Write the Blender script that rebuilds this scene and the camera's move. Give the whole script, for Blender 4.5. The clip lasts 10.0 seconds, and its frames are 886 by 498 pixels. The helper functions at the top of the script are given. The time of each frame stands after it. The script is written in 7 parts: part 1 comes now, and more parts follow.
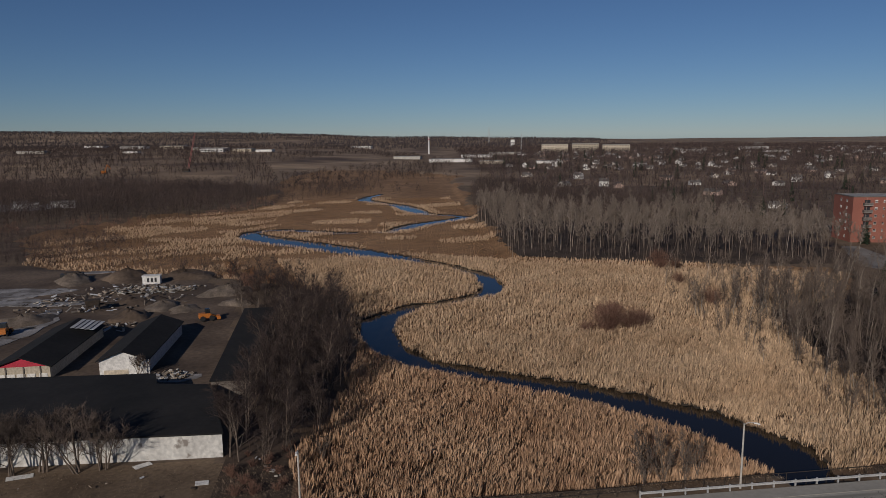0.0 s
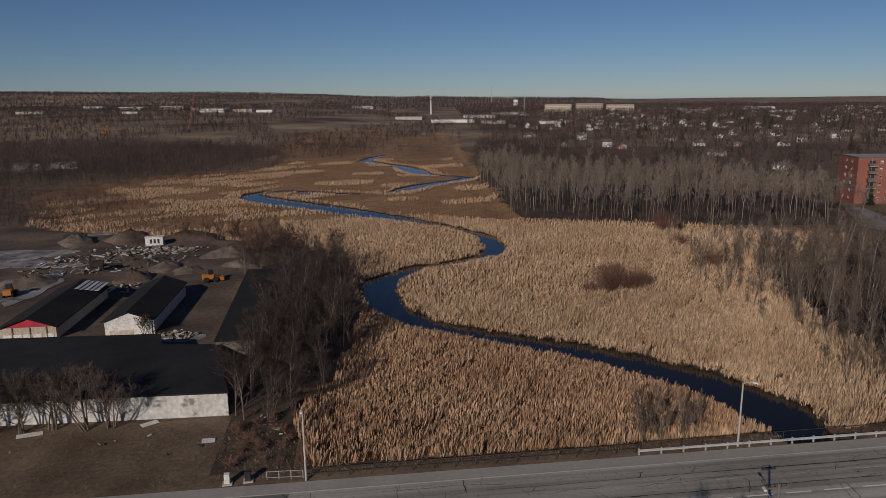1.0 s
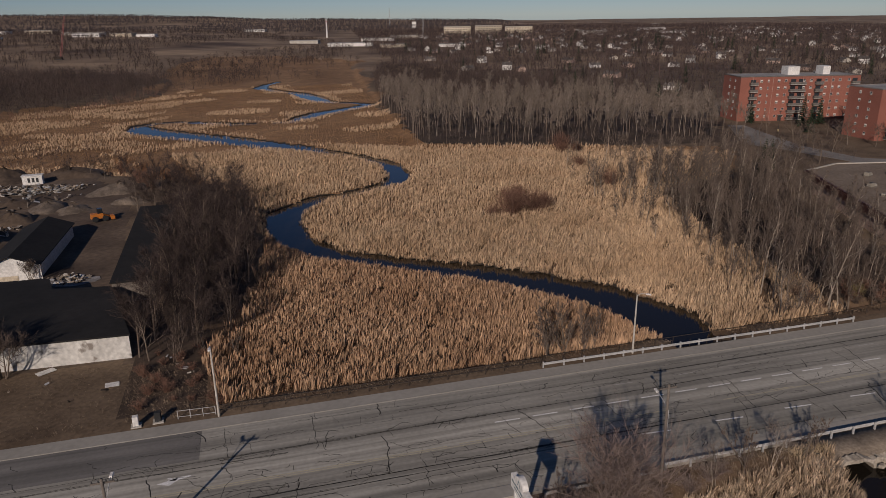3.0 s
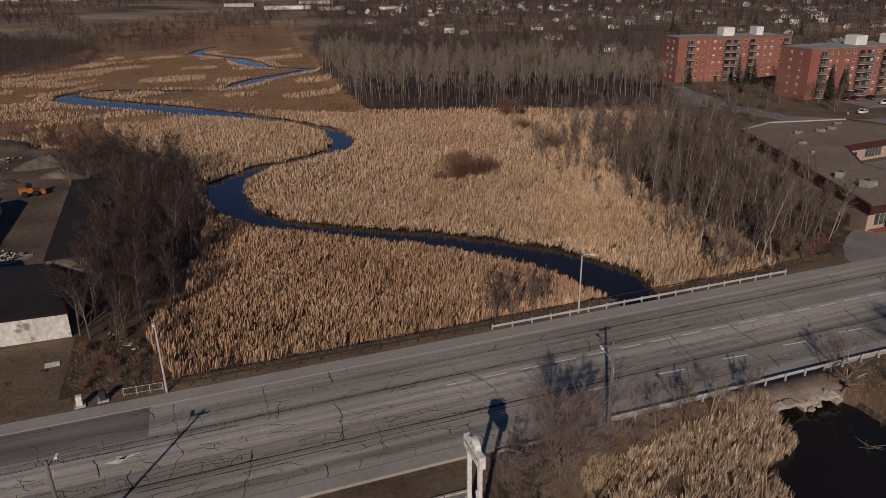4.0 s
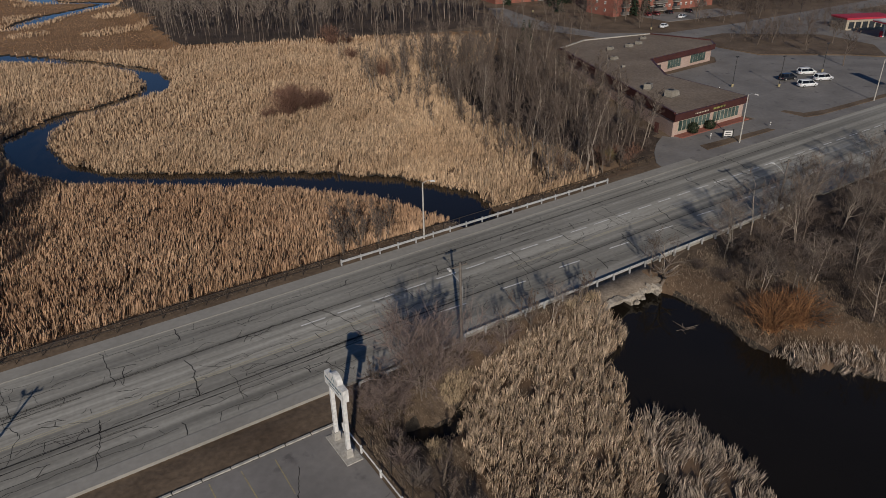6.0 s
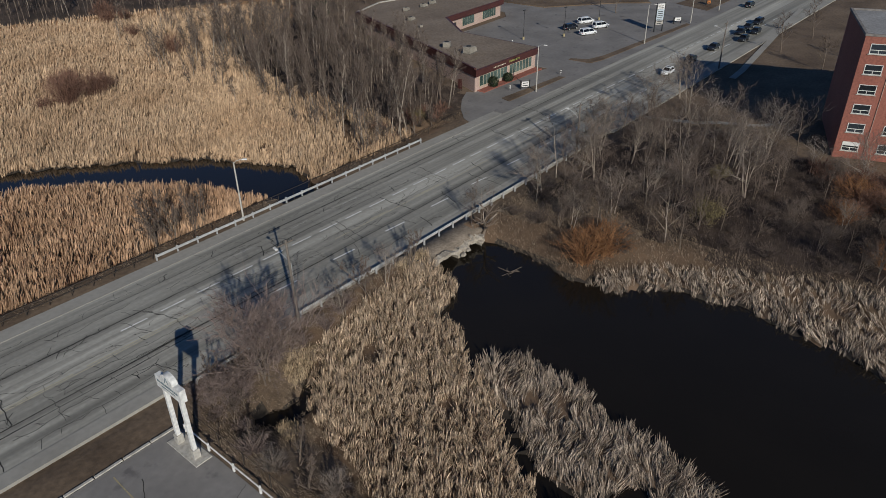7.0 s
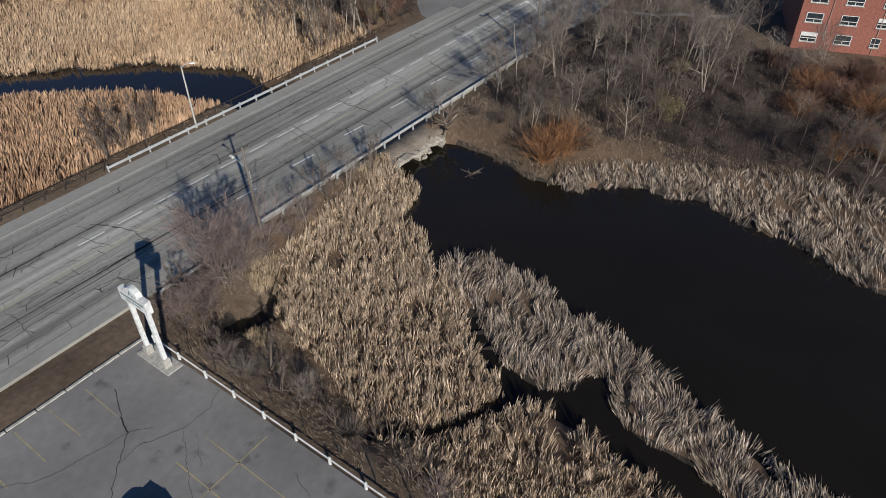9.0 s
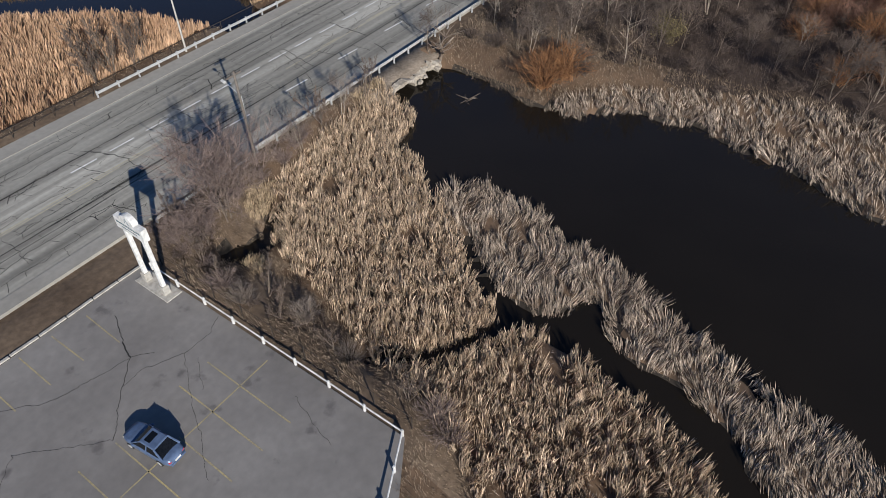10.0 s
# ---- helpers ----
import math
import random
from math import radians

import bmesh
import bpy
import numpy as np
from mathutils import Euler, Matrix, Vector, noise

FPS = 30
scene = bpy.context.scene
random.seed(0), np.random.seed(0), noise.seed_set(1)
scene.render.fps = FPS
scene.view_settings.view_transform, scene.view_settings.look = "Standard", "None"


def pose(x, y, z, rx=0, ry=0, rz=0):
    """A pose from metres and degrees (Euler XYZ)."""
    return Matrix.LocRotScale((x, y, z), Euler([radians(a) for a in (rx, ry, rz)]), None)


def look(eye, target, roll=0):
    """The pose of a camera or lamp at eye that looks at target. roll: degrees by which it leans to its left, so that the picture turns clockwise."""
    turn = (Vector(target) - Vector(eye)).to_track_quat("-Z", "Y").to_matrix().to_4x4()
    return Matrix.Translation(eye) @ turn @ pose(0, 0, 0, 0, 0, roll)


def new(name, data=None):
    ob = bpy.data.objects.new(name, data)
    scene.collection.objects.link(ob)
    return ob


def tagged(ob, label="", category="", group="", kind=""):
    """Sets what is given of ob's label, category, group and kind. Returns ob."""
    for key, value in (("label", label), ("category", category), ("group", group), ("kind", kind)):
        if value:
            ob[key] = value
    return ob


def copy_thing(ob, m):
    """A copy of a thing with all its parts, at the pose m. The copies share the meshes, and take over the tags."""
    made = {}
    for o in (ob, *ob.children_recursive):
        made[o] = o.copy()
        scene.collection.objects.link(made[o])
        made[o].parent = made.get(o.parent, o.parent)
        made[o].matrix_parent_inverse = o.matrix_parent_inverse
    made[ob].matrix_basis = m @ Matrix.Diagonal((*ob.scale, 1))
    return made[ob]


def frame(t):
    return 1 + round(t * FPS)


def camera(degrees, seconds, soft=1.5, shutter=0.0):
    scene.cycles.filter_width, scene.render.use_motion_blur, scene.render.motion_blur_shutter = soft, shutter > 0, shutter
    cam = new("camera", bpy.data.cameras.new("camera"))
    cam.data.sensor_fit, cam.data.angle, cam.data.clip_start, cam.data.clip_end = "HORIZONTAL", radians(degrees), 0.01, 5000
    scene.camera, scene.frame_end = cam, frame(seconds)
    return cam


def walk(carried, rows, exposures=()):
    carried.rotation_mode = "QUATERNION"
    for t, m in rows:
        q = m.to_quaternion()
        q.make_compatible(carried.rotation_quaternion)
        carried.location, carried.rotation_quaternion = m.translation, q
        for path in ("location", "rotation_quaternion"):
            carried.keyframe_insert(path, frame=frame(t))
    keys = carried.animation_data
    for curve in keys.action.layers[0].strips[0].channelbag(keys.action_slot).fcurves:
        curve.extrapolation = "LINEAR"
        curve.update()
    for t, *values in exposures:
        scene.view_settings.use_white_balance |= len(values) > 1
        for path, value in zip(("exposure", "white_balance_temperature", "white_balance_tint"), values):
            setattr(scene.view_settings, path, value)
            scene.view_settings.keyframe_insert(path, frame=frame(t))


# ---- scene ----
# ---- camera ----
cam = camera(65.3, 10.0, 0.6)
EYE = Vector((0.0, 0.0, 45.0))
# seconds, yaw to the left of +y, pitch, roll
PATH = [
    (0, -7.20, -9.37, -0.60),
    (0.5, -7.03, -10.97, -0.62),
    (1, -6.98, -12.57, -0.65),
    (1.5, -7.37, -14.15, -0.68),
    (2, -9.28, -15.67, -0.67),
    (2.5, -12.60, -17.17, -0.73),
    (2.7, -13.62, -17.78, -0.78),
    (4, -19.57, -21.56, -0.91),
    (4.5, -22.31, -23.03, -0.92),
    (5, -25.55, -24.49, -0.93),
    (5.2, -27.10, -25.10, -0.93),
    (6.3, -37.59, -28.22, -0.91),
    (6.5, -41.16, -28.78, -0.88),
    (7, -49.78, -30.25, -0.95),
    (7.5, -53.33, -31.76, -1.04),
    (8, -53.33, -33.33, -0.90),
    (8.5, -53.33, -35.80, -0.79),
    (9, -53.38, -38.33, -0.73),
    (9.5, -53.56, -40.87, -0.64),
    (10, -53.72, -44.33, -0.53),
]


def aimed(yaw, pitch, roll):
    a, b = radians(yaw), radians(pitch)
    way = Vector((-math.sin(a) * math.cos(b), math.cos(a) * math.cos(b), math.sin(b)))
    return look(EYE, EYE + way * 10, roll)


# seconds, stops, kelvin, tint
EXPOSURES = [(0, -0.5, 6450, 14), (1.5, -0.48, 6700, 18), (2.5, -0.42, 6800, 20), (3.8, -0.38, 7000, 20), (4.5, -0.36, 6950, 18), (5.2, -0.34, 6700, 14), (6.5, -0.12, 6350, 10), (7.5, 0.15, 6000, 6), (9, 0.42, 6000, 8), (10, 0.62, 6050, 10)]
walk(cam, [(t, aimed(yaw, pitch, roll)) for t, yaw, pitch, roll in PATH], EXPOSURES)

# ---- light ----
SUN_AZ, SUN_EL = radians(212.0), radians(24.3)
world = bpy.data.worlds.new("world")
scene.world = world
world.use_nodes = True
wn = world.node_tree
wn.nodes.clear()
sky = wn.nodes.new("ShaderNodeTexSky")
sky.sky_type, sky.sun_disc = "NISHITA", False
sky.sun_elevation, sky.sun_rotation = SUN_EL, SUN_AZ
sky.air_density, sky.dust_density, sky.ozone_density, sky.altitude = 0.84, 0.0, 6.6, 800
bg = wn.nodes.new("ShaderNodeBackground")
bg.inputs["Strength"].default_value = 0.056
wout = wn.nodes.new("ShaderNodeOutputWorld")
wn.links.new(sky.outputs[0], bg.inputs[0])
wn.links.new(bg.outputs[0], wout.inputs[0])
sun_data = bpy.data.lights.new("sun", "SUN")
sun_data.energy, sun_data.angle, sun_data.color = 3.7, radians(0.53), (1.0, 0.93, 0.82)
sun = new("sun", sun_data)
sun.matrix_world = look((0, 0, 200), (-math.sin(SUN_AZ) * math.cos(SUN_EL), -math.cos(SUN_AZ) * math.cos(SUN_EL), 200 - math.sin(SUN_EL)))


# ---- materials ----
def mat(name, c1, c2=None, scale=0.5, rough=0.9, bump=0.0, fine=8.0, metal=0.0, each=0.0, island=0.0, spec=0.3, spots=None, detail=4.0, streak=0.0, grain=0.22, bands=False):
    """Two tones mixed by coarse and fine noise; each / island: brightness that differs from object to object / piece to piece; spots: (colour, scale, share)."""
    m = bpy.data.materials.new(name)
    m.use_nodes = True
    nt = m.node_tree
    bsdf = nt.nodes["Principled BSDF"]
    bsdf.inputs["Roughness"].default_value = rough
    bsdf.inputs["Metallic"].default_value = metal
    bsdf.inputs["Specular IOR Level"].default_value = spec
    c2 = c2 or tuple(v * 0.75 for v in c1)
    geo = nt.nodes.new("ShaderNodeTexCoord")

    def noise_at(s, d=detail):
        n = nt.nodes.new("ShaderNodeTexNoise")
        n.inputs["Scale"].default_value, n.inputs["Detail"].default_value = s, d
        nt.links.new(geo.outputs["Object"], n.inputs["Vector"])
        return n

    def mixed(fac, a, b, kind="MIX"):
        mx = nt.nodes.new("ShaderNodeMix")
        mx.data_type, mx.blend_type = "RGBA", kind
        for sock, v in ((mx.inputs[0], fac), (mx.inputs[6], a), (mx.inputs[7], b)):
            if isinstance(v, bpy.types.NodeSocket):
                nt.links.new(v, sock)
            else:
                sock.default_value = v if isinstance(v, float) else (*v, 1)
        return mx.outputs[2]

    def spread(sock, lo, hi, a=0.0, b=1.0):
        r = nt.nodes.new("ShaderNodeMapRange")
        for n, v in enumerate((lo, hi, a, b)):
            r.inputs[n + 1].default_value = v
        nt.links.new(sock, r.inputs[0])
        return r.outputs[0]

    def grey(sock):
        c = nt.nodes.new("ShaderNodeCombineColor")
        for n in range(3):
            nt.links.new(sock, c.inputs[n])
        return c.outputs[0]

    big, small = noise_at(scale), noise_at(scale * fine)
    col = mixed(spread(big.outputs[0], 0.32, 0.68), c1, c2)
    col = mixed(1.0, col, grey(spread(small.outputs[0], 0.3, 0.7, 1 - grain, 1 + grain)), "MULTIPLY")
    if streak:
        mp = nt.nodes.new("ShaderNodeMapping")
        mp.inputs["Scale"].default_value = (0.012, 1.1, 1)
        nt.links.new(geo.outputs["Object"], mp.inputs[0])
        sn = nt.nodes.new("ShaderNodeTexNoise")
        sn.inputs["Scale"].default_value, sn.inputs["Detail"].default_value = 1.0, 5.0
        nt.links.new(mp.outputs[0], sn.inputs["Vector"])
        col = mixed(1.0, col, grey(spread(sn.outputs[0], 0.32, 0.68, 1 - streak, 1 + streak)), "MULTIPLY")
    if bands:
        sep = nt.nodes.new("ShaderNodeSeparateXYZ")
        nt.links.new(geo.outputs["Object"], sep.inputs[0])
        ramp = nt.nodes.new("ShaderNodeValToRGB")
        nt.links.new(spread(sep.outputs["Y"], 54.8, 74.0), ramp.inputs[0])
        stops = ((0.0, 0.98), (0.07, 0.62), (0.15, 0.86), (0.2, 0.88), (0.28, 0.6), (0.37, 0.8), (0.43, 1.04), (0.6, 1.1), (0.66, 0.64), (0.74, 0.86), (0.79, 0.84), (0.86, 0.62), (0.91, 0.88), (1.0, 0.96))
        while len(ramp.color_ramp.elements) < len(stops):
            ramp.color_ramp.elements.new(0.5)
        for el, (at, v) in zip(ramp.color_ramp.elements, stops):
            el.position, el.color = at, (v, v, v, 1)
        col = mixed(1.0, col, ramp.outputs[0], "MULTIPLY")
    if spots:
        sp = noise_at(spots[1])
        col = mixed(spread(sp.outputs[0], 1 - spots[2], 1 - spots[2] + 0.08), col, spots[0])
    if each:
        oi = nt.nodes.new("ShaderNodeObjectInfo")
        col = mixed(1.0, col, grey(spread(oi.outputs["Random"], 0, 1, 1 - each, 1 + each)), "MULTIPLY")
    if island:
        gi = nt.nodes.new("ShaderNodeNewGeometry")
        col = mixed(1.0, col, grey(spread(gi.outputs["Random Per Island"], 0, 1, 1 - island, 1 + island)), "MULTIPLY")
    nt.links.new(col, bsdf.inputs["Base Color"])
    if bump:
        bp = nt.nodes.new("ShaderNodeBump")
        bp.inputs["Strength"].default_value, bp.inputs["Distance"].default_value = bump, 0.1
        nt.links.new(small.outputs[0], bp.inputs["Height"])
        nt.links.new(bp.outputs[0], bsdf.inputs["Normal"])
    return m


M_MARSH = mat("marsh_soil", (0.105, 0.068, 0.042), (0.18, 0.117, 0.072), 0.08, fine=12, bump=0.5)
M_GRASS = mat("winter_grass", (0.098, 0.067, 0.043), (0.182, 0.13, 0.086), 0.12, fine=14, bump=0.5)
M_LITTER = mat("leaf_litter", (0.042, 0.029, 0.021), (0.088, 0.062, 0.045), 0.1, fine=14, bump=0.6)
M_DIRT = mat("yard_dirt", (0.062, 0.043, 0.031), (0.155, 0.112, 0.08), 0.06, fine=16, bump=0.4)
M_FAR = mat("far_ground", (0.085, 0.054, 0.037), (0.33, 0.235, 0.152), 0.007, fine=6)
M_FIELD = mat("marsh_field", (0.20, 0.11, 0.053), (0.31, 0.185, 0.098), 0.025, fine=9, bump=0.3, spots=((0.11, 0.07, 0.042), 0.05, 0.34))
M_ROAD = mat("road_asphalt", (0.312, 0.293, 0.25), (0.402, 0.38, 0.328), 0.05, fine=40, bump=0.1, rough=0.85, streak=0.3, grain=0.1, bands=True)
M_LOT = mat("lot_asphalt", (0.178, 0.163, 0.149), (0.252, 0.233, 0.213), 0.12, fine=11, bump=0.08, rough=0.85, grain=0.08, detail=5.0, spots=((0.14, 0.127, 0.119), 0.4, 0.38))
M_LANE = mat("worn_lane", (0.13, 0.122, 0.112), (0.185, 0.175, 0.16), 0.08, fine=30, rough=0.85, streak=0.25, grain=0.08)
M_WALK = mat("pavement_concrete", (0.285, 0.265, 0.23), (0.35, 0.328, 0.288), 0.12, fine=12, bump=0.1, grain=0.08)
M_CONC = mat("concrete", (0.36, 0.33, 0.28), (0.48, 0.45, 0.40), 0.3, fine=10, bump=0.3)
M_LINE = mat("white_line", (0.82, 0.81, 0.78), (0.66, 0.65, 0.62), 0.8, fine=10)
M_YEL = mat("yellow_line", (0.42, 0.34, 0.17), (0.27, 0.235, 0.165), 0.5, fine=10)
M_PALEY = mat("pale_yellow_line", (0.50, 0.44, 0.29), (0.40, 0.36, 0.27), 0.7, fine=10)
M_CRACK = mat("sealed_crack", (0.022, 0.021, 0.02), (0.04, 0.038, 0.036), 1.0)
M_WATER = mat("dark_water", (0.0115, 0.0092, 0.0065), (0.0148, 0.0118, 0.0085), 0.02, rough=0.05, spec=0.2, grain=0.04)
M_BED = mat("river_bed", (0.03, 0.024, 0.018), (0.05, 0.04, 0.03), 0.3)
M_REED = mat("reed_straw", (0.36, 0.217, 0.128), (0.465, 0.304, 0.19), 0.06, rough=0.8, fine=14, island=0.24, grain=0.34)
M_REEDP = mat("pale_reed_straw", (0.27, 0.193, 0.124), (0.60, 0.458, 0.325), 1.1, rough=0.8, fine=6, island=0.55)
M_REEDN = mat("pale_tan_reed_straw", (0.40, 0.268, 0.163), (0.50, 0.358, 0.232), 0.06, rough=0.8, fine=13, island=0.24, grain=0.3)
M_SEDGE = mat("rust_brown_sedge", (0.21, 0.112, 0.052), (0.31, 0.185, 0.095), 0.03, rough=0.9, fine=6, island=0.3)
M_TUSSOCK = mat("pale_tussock_straw", (0.33, 0.245, 0.152), (0.47, 0.36, 0.235), 0.6, rough=0.85, fine=6, island=0.3)
M_DEADGRASS = mat("dead_grass_straw", (0.165, 0.12, 0.082), (0.265, 0.2, 0.138), 0.3, rough=0.9, fine=8, island=0.5)
M_CARGLASS = mat("dark_car_glass", (0.006, 0.007, 0.009), (0.01, 0.011, 0.013), 1.0, rough=0.05, spec=0.35)
M_MATTED = mat("matted_reed_straw", (0.18, 0.136, 0.099), (0.43, 0.341, 0.257), 0.6, rough=0.8, fine=6, island=0.65)
M_RUBBLE = mat("weathered_culvert_concrete", (0.28, 0.24, 0.19), (0.42, 0.37, 0.305), 0.5, fine=8, bump=0.5)
M_BARK = mat("grey_bark", (0.13, 0.098, 0.075), (0.20, 0.158, 0.122), 0.8, fine=6)
M_TWIG = mat("brown_twigs", (0.098, 0.072, 0.057), (0.155, 0.117, 0.094), 0.2, fine=6, island=0.3, each=0.2)
M_HEDGE = mat("purple_brown_twigs", (0.17, 0.124, 0.106), (0.235, 0.178, 0.152), 0.3, fine=6, island=0.3)
M_OLIVE = mat("dry_olive_leaves", (0.13, 0.105, 0.05), (0.2, 0.16, 0.08), 0.6, fine=5, island=0.4)
M_BANKS = mat("bare_bank_soil", (0.15, 0.12, 0.092), (0.24, 0.195, 0.15), 0.4, fine=8, bump=0.4)
M_HAZE = mat("pale_grey_twigs", (0.165, 0.130, 0.104), (0.245, 0.198, 0.163), 0.2, fine=6, island=0.3, each=0.2)
M_BRANCH = mat("grey_branches", (0.10, 0.074, 0.058), (0.16, 0.122, 0.098), 0.3, fine=6, island=0.35, each=0.2)
M_PALE = mat("pale_bark", (0.27, 0.22, 0.17), (0.37, 0.31, 0.25), 0.8, fine=6, each=0.2)
M_RUST = mat("rust_twigs", (0.20, 0.098, 0.045), (0.28, 0.14, 0.062), 0.4, fine=6, island=0.3)
M_RED = mat("red_brown_twigs", (0.16, 0.085, 0.06), (0.22, 0.125, 0.085), 0.4, fine=6, island=0.3)
M_FIR = mat("dark_fir", (0.016, 0.026, 0.014), (0.035, 0.05, 0.025), 0.5, fine=6, island=0.3)
# twig brown with the purple haze of distance mixed into the colour
M_HAZED_HORIZON = mat("haze_tinted_twigs", (0.062, 0.05, 0.05), (0.095, 0.076, 0.074), 0.004, fine=6, island=0.2)
M_FARTREE = mat("far_twigs", (0.044, 0.031, 0.027), (0.092, 0.064, 0.054), 0.012, fine=6, island=0.3)
M_TOWN = mat("town_twigs", (0.042, 0.029, 0.027), (0.094, 0.065, 0.057), 0.02, fine=6, island=0.35)
M_BRICK = mat("red_brick", (0.245, 0.092, 0.066), (0.30, 0.118, 0.086), 0.1, fine=30, rough=0.9)
M_BRICK2 = mat("pink_brick", (0.42, 0.30, 0.245), (0.48, 0.355, 0.295), 0.2, fine=30, rough=0.9)
M_ROOFG = mat("roof_gravel", (0.25, 0.24, 0.23), (0.33, 0.32, 0.31), 0.15, fine=20, bump=0.2)
M_ROOFB = mat("roof_ballast", (0.175, 0.132, 0.096), (0.24, 0.188, 0.14), 0.1, fine=20, bump=0.2)
M_FASCIA = mat("maroon_metal", (0.06, 0.022, 0.02), (0.085, 0.032, 0.028), 0.5, rough=0.5)
M_TAR = mat("tar_roof", (0.010, 0.0095, 0.009), (0.022, 0.02, 0.019), 0.12, fine=10, bump=0.2)
M_WHITE = mat("white_paint", (0.72, 0.70, 0.66), (0.62, 0.60, 0.56), 0.3, fine=8, rough=0.6)
M_BLOCK = mat("white_block", (0.62, 0.60, 0.55), (0.48, 0.46, 0.42), 0.25, fine=6, rough=0.85, spots=((0.24, 0.21, 0.18), 0.6, 0.38))
M_REDP = mat("red_paint", (0.48, 0.035, 0.06), (0.40, 0.03, 0.05), 0.5, rough=0.6)
M_GALV = mat("galvanised_steel", (0.46, 0.455, 0.44), (0.36, 0.355, 0.34), 0.6, rough=0.6, metal=0.1)
M_WOOD = mat("weathered_pole", (0.12, 0.10, 0.085), (0.18, 0.155, 0.13), 1.5, fine=6)
M_RUSTY = mat("rusty_dark_rail", (0.035, 0.028, 0.022), (0.06, 0.043, 0.032), 1.0)
M_GLASS = mat("window_glass", (0.02, 0.024, 0.028), (0.035, 0.04, 0.045), 0.6, rough=0.08, spec=0.6, each=0.4)
M_GREENG = mat("tinted_glass", (0.03, 0.052, 0.045), (0.12, 0.16, 0.142), 0.4, rough=0.1, spec=0.6)
M_DARK = mat("dark_metal", (0.025, 0.025, 0.025), (0.045, 0.045, 0.045), 1.0, rough=0.6)
M_TYRE = mat("tyre_rubber", (0.02, 0.02, 0.02), (0.03, 0.03, 0.03), 2.0)
M_BEIGE = mat("beige_panel", (0.42, 0.36, 0.27), (0.50, 0.43, 0.33), 0.3, rough=0.7, each=0.2)
M_ORANGE = mat("orange_paint", (0.52, 0.17, 0.03), (0.42, 0.14, 0.03), 0.8, rough=0.5)
M_SHING = mat("grey_shingle", (0.12, 0.11, 0.10), (0.20, 0.18, 0.165), 0.3, fine=8, each=0.4)
M_SIDING = mat("house_siding", (0.50, 0.46, 0.40), (0.42, 0.38, 0.33), 0.2, fine=6, each=0.35)


# ---- mesh helpers ----
class Buf:
    """Collects vertices and faces for one mesh."""

    def __init__(self):
        self.v, self.f = [], []

    def face(self, *pts):
        n = len(self.v)
        self.v += [tuple(p) for p in pts]
        self.f.append(tuple(range(n, n + len(pts))))
        return self

    def box(self, x0, y0, z0, x1, y1, z1, top=1.0, m=None):
        """A box whose top may be narrower by a factor."""
        cx, cy, hx, hy = (x0 + x1) / 2, (y0 + y1) / 2, (x1 - x0) / 2, (y1 - y0) / 2
        n = len(self.v)
        pts = [(cx + sx * hx * k, cy + sy * hy * k, z) for z, k in ((z0, 1), (z1, top)) for sx, sy in ((-1, -1), (1, -1), (1, 1), (-1, 1))]
        self.v += [tuple(m @ Vector(p)) if m else p for p in pts]
        self.f += [tuple(n + i for i in q) for q in ((3, 2, 1, 0), (4, 5, 6, 7), (0, 1, 5, 4), (1, 2, 6, 5), (2, 3, 7, 6), (3, 0, 4, 7))]
        return self

    def prism(self, poly, z0, z1):
        """An upright prism over a plan polygon, given counter-clockwise."""
        n, k = len(self.v), len(poly)
        self.v += [(x, y, z0) for x, y in poly] + [(x, y, z1) for x, y in poly]
        self.f += [tuple(reversed(range(n, n + k))), tuple(range(n + k, n + 2 * k))]
        self.f += [(n + i, n + (i + 1) % k, n + k + (i + 1) % k, n + k + i) for i in range(k)]
        return self

    def tube(self, a, b, ra, rb, sides=6, caps=True):
        a, b = Vector(a), Vector(b)
        d = (b - a).normalized()
        u = d.cross(Vector((0, 0, 1)) if abs(d.z) < 0.9 else Vector((1, 0, 0))).normalized()
        w = d.cross(u)
        n = len(self.v)
        ring = [u * math.cos(2 * math.pi * i / sides) + w * math.sin(2 * math.pi * i / sides) for i in range(sides)]
        self.v += [tuple(a + q * ra) for q in ring] + ([tuple(b + q * rb) for q in ring] if rb > 0 else [tuple(b)])
        for i in range(sides):
            j = (i + 1) % sides
            self.f.append((n + i, n + j, n + sides + j, n + sides + i) if rb > 0 else (n + i, n + j, n + sides))
        if caps and rb > 0:
            self.f.append(tuple(n + sides + i for i in range(sides)))
        return self

    def lathe(self, rings, sides=12, axis="z", at=(0, 0, 0)):
        """A turned body from (radius, height) rings."""
        n = len(self.v)
        for r, h in rings:
            for i in range(sides):
                c, s = r * math.cos(2 * math.pi * i / sides), r * math.sin(2 * math.pi * i / sides)
                p = {"z": (c, s, h), "y": (c, h, s), "x": (h, c, s)}[axis]
                self.v.append(tuple(p[k] + at[k] for k in range(3)))
        for k in range(len(rings) - 1):
            for i in range(sides):
                j = (i + 1) % sides
                self.f.append((n + k * sides + i, n + k * sides + j, n + (k + 1) * sides + j, n + (k + 1) * sides + i))
        self.f.append(tuple(reversed(range(n, n + sides))))
        self.f.append(tuple(range(n + (len(rings) - 1) * sides, n + len(rings) * sides)))
        return self

    def mesh(self, name, material, smooth=False):
        me = bpy.data.meshes.new(name)
        me.from_pydata(self.v, [], self.f)
        me.materials.append(material)
        if smooth:
            me.polygons.foreach_set("use_smooth", [True] * len(me.polygons))
        me.update()
        return me


